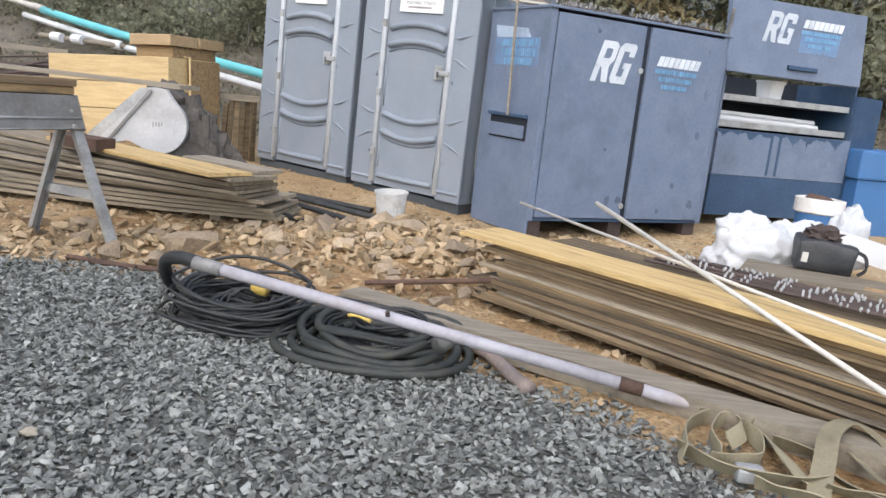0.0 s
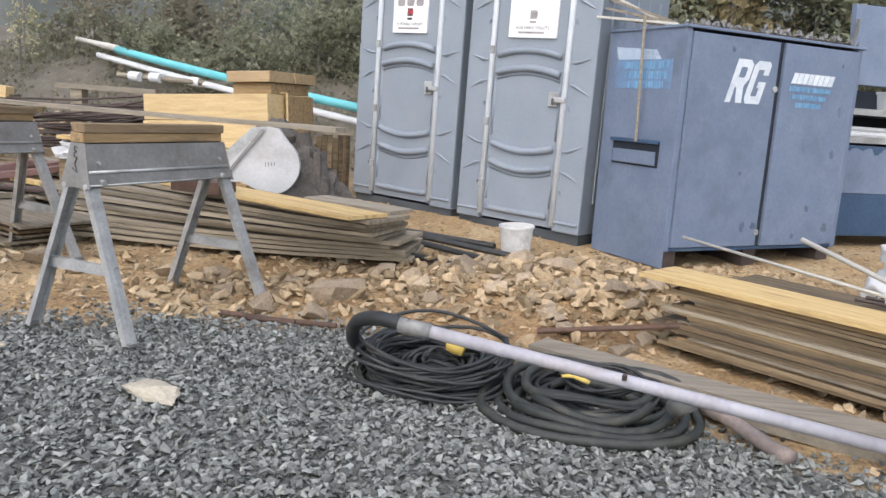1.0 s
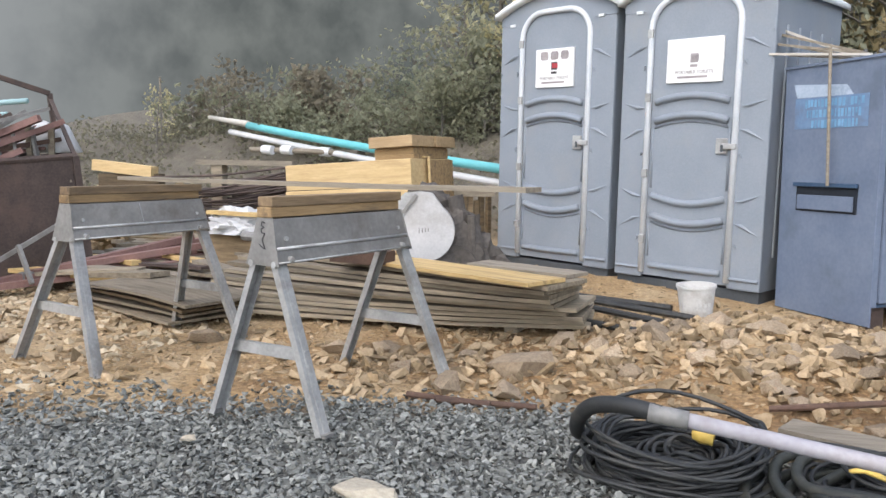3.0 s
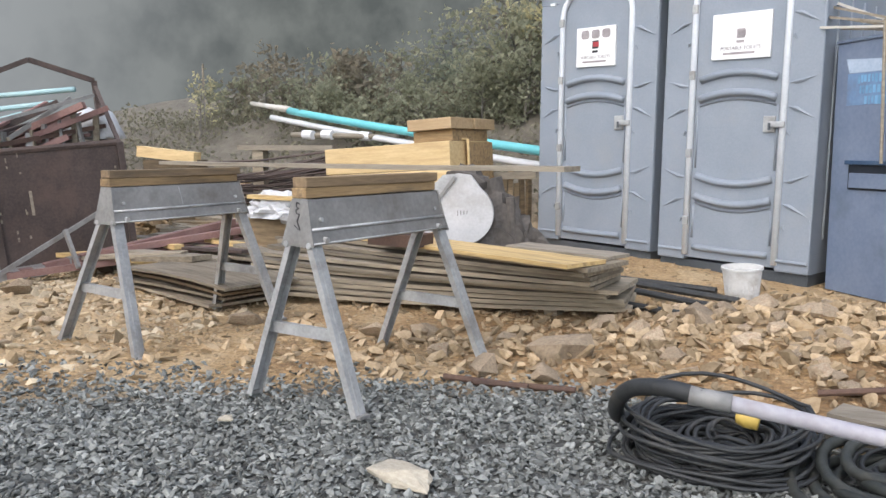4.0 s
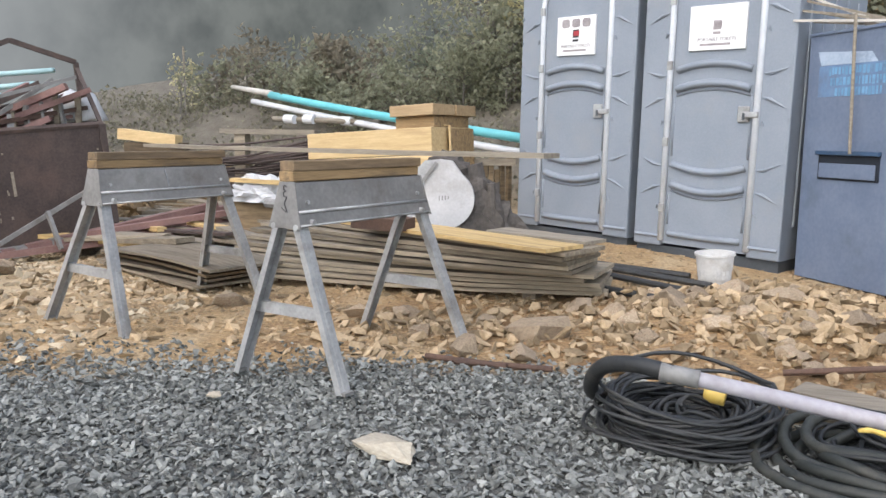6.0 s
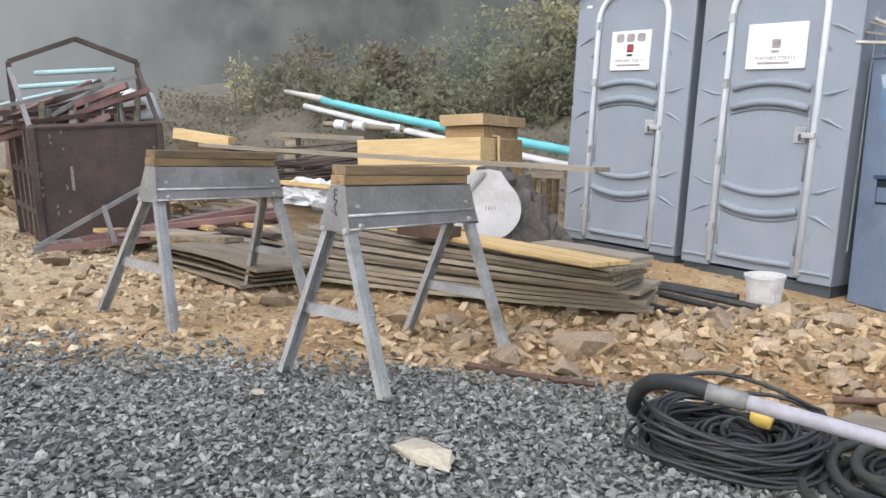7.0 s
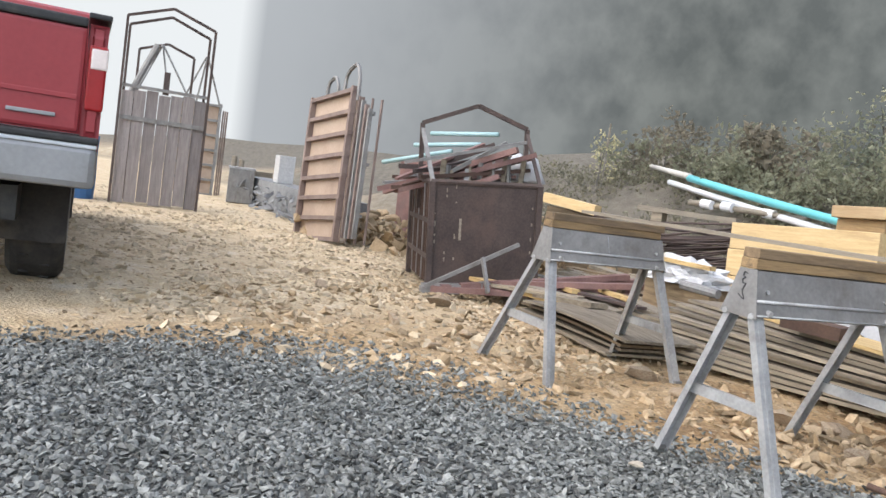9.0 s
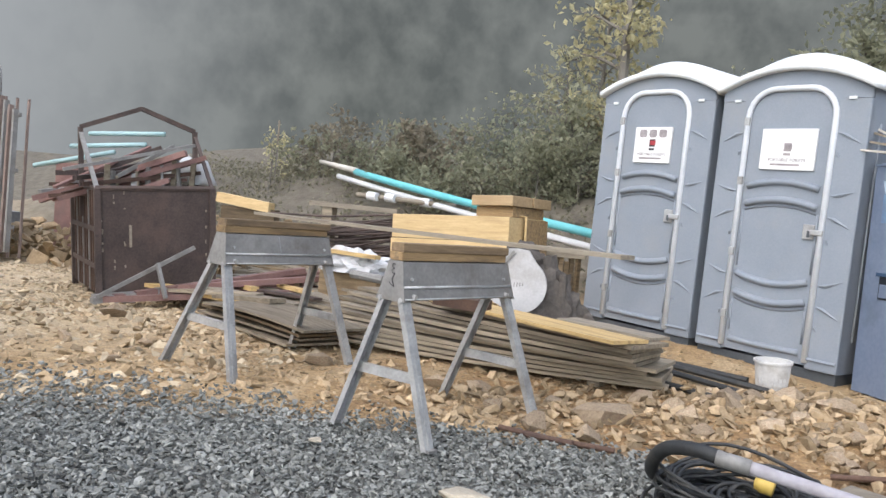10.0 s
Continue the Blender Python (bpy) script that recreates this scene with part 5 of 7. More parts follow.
part("strap", ribbon(bmesh.new(), spline([(0.20, -0.12, 0.22), (0.29, -0.14, 0.20), (0.32, -0.15, 0.10), (0.26, -0.17, 0.04)], 6), 0.03, 0.004), M_BLACK, bag, "black webbing strap")
solo("rope_clump", lump(bmesh.new(), (2.03, 4.50, 0.385), (0.10, 0.08, 0.06), 18, 0.6, 5.0, 3), M_RUSTDARK, "tangled dark rope on a black bag", "rope")
pail = thing("blue_pail", "blue steel pail with a pale dirty rim", "pail", pose(2.72, 6.28, 0.08))
part("body", lathe([(0, 0), (0.155, 0), (0.165, 0.30), (0.15, 0.30), (0.14, 0.05), (0, 0.05)], 36), M_BLUE_BRIGHT, pail)
part("rim", lathe([(0.167, 0.27), (0.18, 0.28), (0.18, 0.38), (0.16, 0.385), (0.15, 0.30), (0.167, 0.27)], 36), M_BUCKET, pail, "pale dirty rim")
part("contents", lump(bmesh.new(), (0, 0, 0.30), (0.13, 0.13, 0.08), 3, 0.4, 3, 2), M_RUST, pail)
solo("white_sheet", bar(bmesh.new(), (2.33, 5.05, 0.32), (3.1, 4.75, 0.16), 0.03, 0.14), M_PVC, "white metal sheet leaning among the sacks", "metal sheet")
solo("yellow_foam", lump(bmesh.new(), (2.16, 4.02, 0.08), (0.13, 0.09, 0.12), 21, 0.3, 2, 2), M_LUMBER, "yellow-brown foam block on the ground", "foam block")
solo("dark_pallet_board", bar(bmesh.new(), (1.6, 4.4, 0.2), (3.2, 3.7, 0.2), 0.4, 0.05), M_BOARD, "dark board lying under sacks", "board")
bk = thing("white_bucket", "dirty white plastic bucket half full of slurry", "bucket", pose(-0.46, 5.47, 0.07, 2, -2, 0) @ Matrix.Diagonal((0.93, 0.93, 0.93, 1)))
part("body", lathe([(0, 0), (0.098, 0), (0.118, 0.195), (0.126, 0.195), (0.126, 0.21), (0.112, 0.21), (0.093, 0.02), (0, 0.02)], 40), M_BUCKETGREY, bk)
part("slurry", lathe([(0.0, 0.135), (0.05, 0.142), (0.08, 0.15), (0.104, 0.14)], 20), M_MUD, bk, "grey dried slurry")
rnd = random.Random(2)
for k in range(7):
    a = math.radians(-150 + 17 * k)
    part("label_bar", box(bmesh.new(), -0.012, 0.012, -0.0, 0.002, 0.05, 0.05 + rnd.uniform(0.03, 0.07), pose(0.1085 * math.cos(a), 0.1085 * math.sin(a), 0, 0, 0, math.degrees(a) + 90)), M_GREYLABEL, bk, "grey printed label bar")
part("wire_handle", T([(0.122 * math.cos(a), 0.122 * math.sin(a), 0.2 - 0.06 * abs(math.sin(a))) for a in [math.pi * k / 12 for k in range(13)]], 0.003, 5), M_GALV, bk)

# ---------- pipe, coils, straps on the gravel ----------
pl = thing("concrete_pipe_boom", "pale painted steel pipe with black hose lying on coils", "pipe")
p0, p1, p2 = Vector((-0.80, 2.785, 0.288)), Vector((0.665, 2.585, 0.105)), Vector((1.10, 2.535, 0.04))
part("tube", T([p0, p1], 0.0215, 14), M_PIPE, pl, smooth=True)
part("tube_end", T([p1 + (p2 - p1).normalized() * 0.07, p2], 0.021, 14), M_PIPE, pl, smooth=True)
part("coupler", T([p1 - (p1 - p0).normalized() * 0.0, p1 + (p2 - p1).normalized() * 0.075], 0.0235, 14), M_RUST, pl, "brown pipe coupler", smooth=True)
part("hose_clamp", T([p0 - Vector((0.035, -0.005, -0.002)), p0 + Vector((0.07, -0.01, -0.009))], 0.026, 14), M_GALV_DARK, pl, "grey tape-wrapped clamp", smooth=True)
hose = spline([p0, (-0.90, 2.84, 0.29), (-0.99, 2.93, 0.255), (-1.035, 3.03, 0.18), (-1.03, 3.13, 0.10), (-0.93, 3.26, 0.05), (-0.7, 3.33, 0.06), (-0.45, 3.27, 0.08), (-0.1, 3.14, 0.09), (0.15, 3.0, 0.06)], 6)
part("hose", T(hose, 0.025, 12, radii=[0.025 - 0.008 * smoothstep(22, 34, q) for q in range(len(hose))]), M_BLACK, pl, "thick black rubber hose", smooth=True)
part("rivet", T([(-0.12, 2.665, 0.215), (-0.12, 2.66, 0.232)], 0.008, 8), M_RUSTDARK, pl)


def coil(center, radius, turns, r, z0, z1, jitter, seed, squash=0.8, lean=0.0, shrink=0.0):
    rnd = random.Random(seed)
    pts, n = [], 26
    ph = rnd.uniform(0, 6)
    dr, dx, dy, zz = 0, 0, 0, 0
    for t in range(turns):
        tr_, tx, ty = rnd.uniform(-jitter, jitter), rnd.uniform(-jitter, jitter) * 0.6, rnd.uniform(-jitter, jitter) * 0.6
        tz = z0 + (z1 - z0) * (t / max(1, turns - 1)) + rnd.uniform(-0.01, 0.01)
        for k in range(n):
            f = k / n
            cr, cx, cy = dr + (tr_ - dr) * f, dx + (tx - dx) * f, dy + (ty - dy) * f
            cz = (tz if t == 0 else zz + (tz - zz) * f)
            a = ph + 2 * math.pi * f
            rr = radius + cr - shrink * (t + f)
            x, y = math.cos(a) * rr, math.sin(a) * rr * squash
            pts.append((center[0] + cx + x, center[1] + cy + y, max(r, cz + lean * y + 0.012 * math.sin(3 * a + t))))
        dr, dx, dy, zz = tr_, tx, ty, tz
    return pts


c1 = thing("cable_coil", "large coil of thin black cable lying on gravel", "cable coil", group="coils on the gravel")
for k, (rad, turns, z0, z1) in enumerate(((0.285, 9, 0.012, 0.05), (0.25, 10, 0.03, 0.12), (0.265, 10, 0.08, 0.17))):
    part("cable", T(coil((-0.735, 3.05), rad * 0.9, turns, 0.0075, z0, z1, 0.055, 30 + k, 0.74, 0.04 + 0.08 * k), 0.0068, 6), M_BLACK, c1, smooth=True)
for k in range(3):
    part("cable", T(coil((-0.73 + 0.02 * k, 3.06 - 0.015 * k), 0.175 - 0.05 * k, 9, 0.0075, 0.015, 0.09 + 0.02 * k, 0.06, 36 + k, 0.8, 0.05), 0.0075, 6), M_BLACK, c1, smooth=True)
c2 = thing("hose_coil", "coil of thick black hose lying on gravel", "hose coil", group="coils on the gravel")
part("hose", T(coil((-0.17, 2.89), 0.395, 4, 0.019, 0.022, 0.06, 0.022, 41, 0.75, 0.04, 0.060), 0.0165, 10), M_HOSE, c2, smooth=True)
part("hose", T(coil((-0.17, 2.95), 0.325, 2, 0.019, 0.065, 0.12, 0.03, 43, 0.66, 0.16, 0.075), 0.0165, 10), M_HOSE, c2, smooth=True)
part("thin_cable", T(coil((-0.15, 2.95), 0.17, 12, 0.007, 0.03, 0.12, 0.05, 44, 0.75), 0.007, 6), M_BLACK, c2, "thin black cable", smooth=True)
part("end_fitting", T([(0.06, 2.77, 0.10), (0.10, 2.72, 0.15)], 0.032, 12), M_GALV_DARK, c2, "grey hose fitting", smooth=True)
solo("yellow_connector", T([(-0.69, 3.04, 0.16), (-0.675, 3.035, 0.16), (-0.667, 3.035, 0.16), (-0.63, 3.025, 0.155)], 0.03, 14, radii=[0.02, 0.026, 0.03, 0.028]), M_YELLOW, "yellow cable connector on a black coil", "connector", group="yellow connectors", smooth=True)
solo("yellow_connector", T([(-0.29, 2.885, 0.135), (-0.25, 2.89, 0.14), (-0.20, 2.87, 0.125)], 0.015, 12, flat=0.6, radii=[0.008, 0.016, 0.011]), M_YELLOW, "yellow cable tag on a hose coil", "connector", group="yellow connectors", smooth=True)
solo("brown_pipe", T([(0.20, 2.96, 0.065), (0.235, 2.895, 0.055), (0.24, 2.885, 0.055), (0.355, 2.665, 0.035), (0.362, 2.652, 0.034), (0.38, 2.618, 0.032)], 0.026, 14, radii=[0.030, 0.030, 0.024, 0.024, 0.029, 0.029]), M_BROWNPIPE, "short brown rusty pipe on gravel", "pipe", smooth=True)
straps = thing("lifting_straps", "heap of tan webbing slings lying on gravel", "straps", pose(1.15, 2.28, 0.02))
SLINGS = (
    # x, y and lean of the webbing's width from upright at start and end, height of the middle
    ([(-0.36, -0.085), (-0.315, 0.09), (-0.222, 0.22), (-0.132, 0.21), (-0.10, 0.08), (-0.135, -0.045), (-0.21, -0.087), (-0.29, -0.086)], 12, -18, 0.036),
    ([(-0.255, -0.077), (-0.244, 0.066), (-0.195, 0.18), (-0.139, 0.20), (-0.130, 0.13), (-0.203, 0.03)], -10, 40, 0.045),
    ([(-0.238, 0.249), (-0.122, 0.25), (-0.066, 0.115), (-0.059, -0.17)], 30, 70, 0.04),
    ([(-0.106, 0.161), (0.015, 0.24), (0.11, 0.25), (0.162, 0.208)], 25, 50, 0.05),
    ([(-0.2, -0.198), (-0.141, -0.23), (-0.045, -0.258)], 35, 50, 0.036),
    ([(-0.01, -0.185), (0.069, -0.198), (0.2, -0.22)], 42, 50, 0.036),
    ([(0.19, 0.19), (0.155, -0.027), (0.181, -0.171), (0.26, -0.30)], 70, 60, 0.05),
    ([(0.259, 0.20), (0.235, -0.013), (0.28, -0.192), (0.36, -0.34)], 70, 60, 0.045),
    ([(0.30, 0.20), (0.30, 0.02), (0.37, -0.15), (0.47, -0.30)], 68, 55, 0.04),
    ([(-0.36, -0.02), (-0.27, -0.13), (-0.12, -0.17), (0.02, -0.12)], 30, 45, 0.036),
    ([(-0.05, 0.10), (0.06, 0.02), (0.05, -0.12), (0.16, -0.26), (0.34, -0.36)], 40, 55, 0.036),
    ([(-0.12, 0.20), (0.0, 0.17), (0.12, 0.13), (0.2, 0.04)], 15, 40, 0.055))
for k, (way, lean0, lean1, z) in enumerate(SLINGS):
    pts = spline([(x, y, z) for x, y in way], 9)
    part("sling", ribbon(bmesh.new(), pts, 0.055, 0.004, [lean0 + (lean1 - lean0) * q / len(pts) + 6 * math.sin(q * 0.5 + k) for q in range(len(pts))]), M_STRAP, straps)
pts = spline([(-0.05, -0.24, 0.02), (0.02, -0.09, 0.06), (0.09, 0.05, 0.105), (0.18, 0.12, 0.115), (0.25, 0.06, 0.085), (0.27, -0.06, 0.035)], 9)
part("sling", ribbon(bmesh.new(), pts, 0.06, 0.004, [88 - 0.3 * q for q in range(len(pts))]), M_STRAP, straps, "webbing sling standing in an arch")
part("buckle", B(-0.235, -0.16, -0.17, -0.12, 0.01, 0.055, 0.012), M_GALV, straps, "grey steel buckle")
for k, (a, b) in enumerate((((-1.75, 3.63, 0.035), (-1.40, 3.585, 0.03)), ((-1.62, 3.60, 0.03), (-1.22, 3.60, 0.028)), ((0.28, 3.62, 0.16), (-0.35, 3.72, 0.05)))):
    solo("steel_rod", T([a, b], 0.013, 8), M_RUST, "short rusty steel rod lying at the gravel edge", "rod", group="loose rods")
for k, (a, b) in enumerate((((-1.25, 5.66, 0.13), (-0.50, 5.20, 0.11)), ((-1.2, 5.45, 0.12), (-0.66, 5.08, 0.10)), ((-1.1, 5.0, 0.1), (-0.66, 4.70, 0.10)), ((-1.25, 5.8, 0.12), (-0.6, 5.5, 0.11)))):
    solo("black_pipe", T([a, b], 0.02, 8), M_BLACK, "black plastic pipe lying on rubble", "pipe", group="black pipes on rubble")

# ---------- steel skip full of scrap ----------
BN = pose(-5.496, 5.257, 0.03, 0, -5, 52.5)
skip = thing("steel_skip", "rusty dark steel skip with a lifting bail", "steel skip", BN)
w, d, h = 0.92, 1.10, 0.90
part("front_panel", B(0.02, w, 0.0, 0.015, 0.06, h - 0.02), M_RUSTDARK, skip)
part("floor_panel", B(0.0, w, 0.02, d, 0.05, 0.07), M_RUSTDARK, skip)
part("back_panel", B(0.02, w, d - 0.015, d, 0.06, h - 0.02), M_RUSTDARK, skip)
part("side_panel", B(w - 0.015, w, 0.02, d - 0.02, 0.06, h - 0.02), M_RUSTDARK, skip)
part("rim", T([(0, 0, h), (w, 0, h), (w, d, h), (0, d, h)], 0.024, 6, closed=True), M_RUSTDARK, skip)
for x, y in ((0, 0), (w, 0), (0, d), (w, d)):
    part("corner_post", B(x - 0.025, x + 0.025, y - 0.025, y + 0.025, 0.0, h, 0.004), M_RUSTDARK, skip)
for k in range(11):
    part("end_bar", B(-0.010, 0.010, 0.07 + 0.09 * k, 0.085 + 0.09 * k + 0.012 * (k % 3), 0.05, h), M_RUST if k % 3 else M_GALV_DARK, skip)
for z in (0.25, 0.55):
    part("end_rail", B(-0.018, -0.006, 0.03, d - 0.03, z, z + 0.04), M_RUSTDARK, skip)
part("toe_plate", B(-0.06, 0.25, -0.12, 0.0, -0.02, 0.06, 0.006), M_GALV_DARK, skip)
bail = [(-0.02, d / 2, h - 0.25), (-0.02, d / 2, h + 0.50), (w * 0.52, d / 2, h + 0.68), (w + 0.02, d / 2, h + 0.50), (w + 0.02, d / 2, h - 0.25)]
bm = bmesh.new()
for a, b in zip(bail, bail[1:]):
    bar(bm, a, b, 0.038, 0.038, (0, 1, 0))
part("bail", bm, M_RUSTDARK, skip, "gabled steel lifting bail")
part("bail_brace", bar(bmesh.new(), (0.0, 0.0, h), (-0.02, d / 2, h + 0.46), 0.035, 0.02), M_GALV_DARK, skip)
part("bail_brace", bar(bmesh.new(), (w, 0.0, h), (w + 0.02, d / 2, h + 0.46), 0.03, 0.02), M_RUSTDARK, skip)
rnd = random.Random(17)
for x in (0.03, 0.12, 0.2, w - 0.06):
    for k in range(5):
        z = rnd.uniform(0.2, h - 0.05)
        part("paint_fleck", B(x, x + rnd.uniform(0.005, 0.014), -0.003, 0.0, z, z + rnd.uniform(0.012, 0.035)), M_GREYWOOD, skip)
part("worn_lettering", B(0.24, 0.26, -0.003, 0.0, 0.42, 0.60), M_GREYWOOD, skip, "worn white lettering bar")
rnd = random.Random(23)
for k in range(26):
    a = Vector((rnd.uniform(-0.4, 0.25), rnd.uniform(0.15, 0.95), h - 0.05 + rnd.uniform(-0.1, 0.22)))
    b = Vector((rnd.uniform(0.55, 1.0), rnd.uniform(0.1, 1.0), h + rnd.uniform(-0.05, 0.38)))
    solo("scrap_beam", bar(bmesh.new(), BN @ a, BN @ b, rnd.uniform(0.025, 0.07), rnd.uniform(0.02, 0.05)), (M_REDSTEEL, M_RUST, M_RUSTDARK, M_REDSTEEL, M_GALV_DARK)[k % 5], "red primed scrap steel beam heaped in a skip", "scrap beam", group="scrap in the skip")
for k in range(11):
    x = 0.10 + 0.07 * k
    solo("scrap_post", bar(bmesh.new(), BN @ Vector((x, 0.25 + 0.03 * (k % 3), h - 0.25)), BN @ Vector((x + rnd.uniform(-0.05, 0.06), 0.3, h + rnd.uniform(0.08, 0.26))), 0.045, 0.02), M_GALV_DARK if k % 2 else M_BOARD, "grey scrap post standing in a skip", "scrap post", group="scrap in the skip")
solo("white_sack", lump(bmesh.new(), BN @ Vector((0.86, 0.55, h + 0.03)), (0.25, 0.17, 0.19), 31, 0.3, 2.4, 3), M_BAG, "white sack on top of a scrap skip", "sack", group="white sacks", smooth=True)
for a, b in (((-5.28, 4.98, 0.10), (-4.86, 5.57, 0.52)), ((-5.02, 5.33, 0.38), (-4.88, 5.28, 0.12))):
    solo("angle_frame", bar(bmesh.new(), a, b, 0.025, 0.03), M_GALV_DARK, "grey steel angle leaning on a skip", "steel angle", group="steel angles by the skip")
for k in range(9):
    a = Vector((-5.32 + 0.05 * k, 4.98 + 0.06 * k, 0.07 + 0.015 * k))
    b = a + Vector((0.75 + rnd.uniform(-0.1, 0.4), 1.25 + rnd.uniform(-0.3, 0.3), rnd.uniform(0.0, 0.28)))
    solo("red_beam", bar(bmesh.new(), a, b, 0.08, 0.045), M_REDSTEEL if k % 3 else M_GALV_DARK, "red primed steel beam lying at the foot of a skip", "steel beam", group="beams at the skip")

# ---------- loose timber and litter behind the sawhorses ----------
rnd = random.Random(29)
for k in range(95):
    x, y = rnd.uniform(-5.0, -2.7), rnd.uniform(5.5, 7.2)
    L, a, z = rnd.uniform(0.5, 1.5), rnd.uniform(-38, 12), 0.06 + rnd.uniform(0.0, 0.10) + 0.10 * smoothstep(5.5, 7.0, y)
    dv = Vector((math.cos(radians(a)), math.sin(radians(a)), rnd.uniform(-0.05, 0.08))) * (L / 2)
    c = Vector((x, y, z + 0.05))
    kind_ = rnd.choice((M_BOARD, M_BOARD, M_GREYWOOD, M_BOARDBROWN, M_LUMBER, M_PLY, M_RUSTDARK))
    solo("loose_board", bar(bmesh.new(), c - dv, c + dv, rnd.uniform(0.05, 0.18), rnd.uniform(0.018, 0.04)), kind_, "loose weathered board in a heap of offcuts", "board", group="loose offcuts")
for k in range(7):
    x, y = rnd.uniform(-4.3, -2.9), rnd.uniform(5.6, 6.7)
    solo("white_scrap", lump(bmesh.new(), (x, y, 0.16 + 0.06 * (y - 5.6)), (rnd.uniform(0.06, 0.14), 0.07, 0.05), k, 0.6, 3.0, 2), M_BAG, "crumpled white plastic scrap among offcuts", "plastic scrap", group="white scraps")
solo("white_film", lump(bmesh.new(), (-3.72, 6.2, 0.42), (0.30, 0.14, 0.14), 51, 0.5, 3.0, 4), M_BAG, "sheet of crumpled white plastic film on offcuts", "plastic film", smooth=False)
solo("film_support", B(-0.3, 0.3, -0.12, 0.12, 0, 0.40), M_BOARDBROWN, "dark offcut block beneath plastic film", "timber block", pose(-3.72, 6.25, 0.02, 0, 0, -12))
solo("pale_offcut", bar(bmesh.new(), (-4.0, 6.15, 0.585), (-3.45, 6.05, 0.575), 0.08, 0.03), M_PLY, "pale offcut lying on plastic film", "board", group="loose offcuts")
solo("chain_roll", T([(-3.62, 5.95, 0.43), (-3.3, 5.85, 0.42)], 0.035, 8), M_GALV_DARK, "grey corrugated conduit among offcuts", "conduit")
solo("blue_scrap", lump(bmesh.new(), (-3.45, 5.75, 0.24), (0.06, 0.04, 0.03), 61, 0.4, 3, 2), M_BLUE_BRIGHT, "blue plastic scrap among offcuts", "plastic scrap")


# ---------- pickup, form panels and crane gear up the track ----------
TK = pose(-5.225, 2.262, 0.0, 0, 0, 66)
truck = thing("pickup_truck", "red pickup truck with chrome rear bumper", "pickup truck", TK)
# local x: across the tail, the body lies at negative x; local y: forward
Wt = 1.90
prof = [(0.0, 0.90), (0.0, 1.42), (0.02, 1.47), (1.95, 1.49), (1.95, 0.60), (1.45, 0.60), (1.40, 0.80), (1.22, 0.92), (0.98, 0.95), (0.74, 0.90), (0.58, 0.76), (0.55, 0.62), (0.25, 0.64), (0.05, 0.80)]
for x0, x1 in ((-0.09, 0.0), (-Wt, -Wt + 0.09)):
    bm = bmesh.new()
    a = [bm.verts.new((x0, y, z)) for y, z in prof]
    b = [bm.verts.new((x1, y, z)) for y, z in prof]
    bm.faces.new(a)
    bm.faces.new(b[::-1])
    for i in range(len(prof)):
        bm.faces.new((a[i], b[i], b[(i + 1) % len(prof)], a[(i + 1) % len(prof)]))
    bmesh.ops.bevel(bm, geom=[e for e in bm.edges if abs(e.verts[0].co.y) < 0.03 and abs(e.verts[1].co.y) < 0.03], offset=0.025, segments=3, affect="EDGES")
    part("bed_side", bm, M_RED, truck)
gate = part("tailgate", B(-Wt + 0.10, -0.10, -0.02, 0.05, 0.91, 1.44, 0.02), M_RED, truck)
part("tailgate_trim", B(-0.43, -0.21, -0.032, -0.018, 0.975, 0.995, 0.004), M_CHROME, gate, "chrome badge bar")
part("gate_crease", B(-Wt + 0.12, -0.12, -0.027, -0.018, 1.075, 1.10, 0.004), M_RED, gate)
part("rail_cap", B(-Wt + 0.10, -0.10, -0.03, 0.08, 1.442, 1.49, 0.012), M_BLACK, truck, "black plastic rail cap")
for x0, x1 in ((-0.10, 0.01), (-Wt - 0.01, -Wt + 0.10)):
    part("rail_cap", B(x0, x1, -0.02, 1.95, 1.492, 1.52, 0.008), M_BLACK, truck, "black plastic rail cap")
for x0, x1 in ((-0.085, 0.005), (-Wt - 0.005, -Wt + 0.085)):
    lamp = part("tail_light", B(x0, x1, -0.012, 0.14, 1.03, 1.36, 0.012), M_REDLENS, truck, "red tail light")
    part("reversing_lens", B(x0 + 0.012, x1 + 0.003, -0.018, 0.10, 1.24, 1.345, 0.01), M_CLEARLENS, lamp, "clear reversing lens")
part("bumper", B(-Wt - 0.01, 0.0, -0.15, 0.10, 0.635, 0.85, 0.035), M_CHROME, truck, "dull chrome step bumper")
part("bumper_edge", B(-Wt - 0.005, -0.005, -0.158, -0.06, 0.838, 0.858, 0.006), M_SILVER, truck, "bright chrome bumper edge")
part("bumper_pad", B(-Wt, 0.0, -0.165, 0.05, 0.86, 0.895, 0.01), M_BLACK, truck, "black bumper step pad")
part("bed_floor", B(-Wt + 0.09, -0.09, 0.05, 1.95, 0.85, 0.90), M_BLACK, truck)
# Black sheet fills the dark space between bumper and tyre.
part("wheel_liner", B(-0.85, -0.11, 0.42, 0.46, 0.28, 0.66), M_TYRE, truck, "black sheet behind the bumper")
part("chassis", B(-Wt + 0.35, -0.35, 0.1, 5.0, 0.42, 0.60), M_BLACK, truck)
part("cab", B(-Wt, 0.0, 2.0, 4.0, 0.60, 1.80, 0.12), M_RED, truck)
part("bonnet", B(-Wt, 0.0, 4.0, 5.2, 0.60, 1.20, 0.1), M_RED, truck)
part("rear_window", B(-Wt + 0.25, -0.25, 1.985, 2.0, 1.32, 1.66), M_PLASTIC_DARK, truck, "dark rear window")
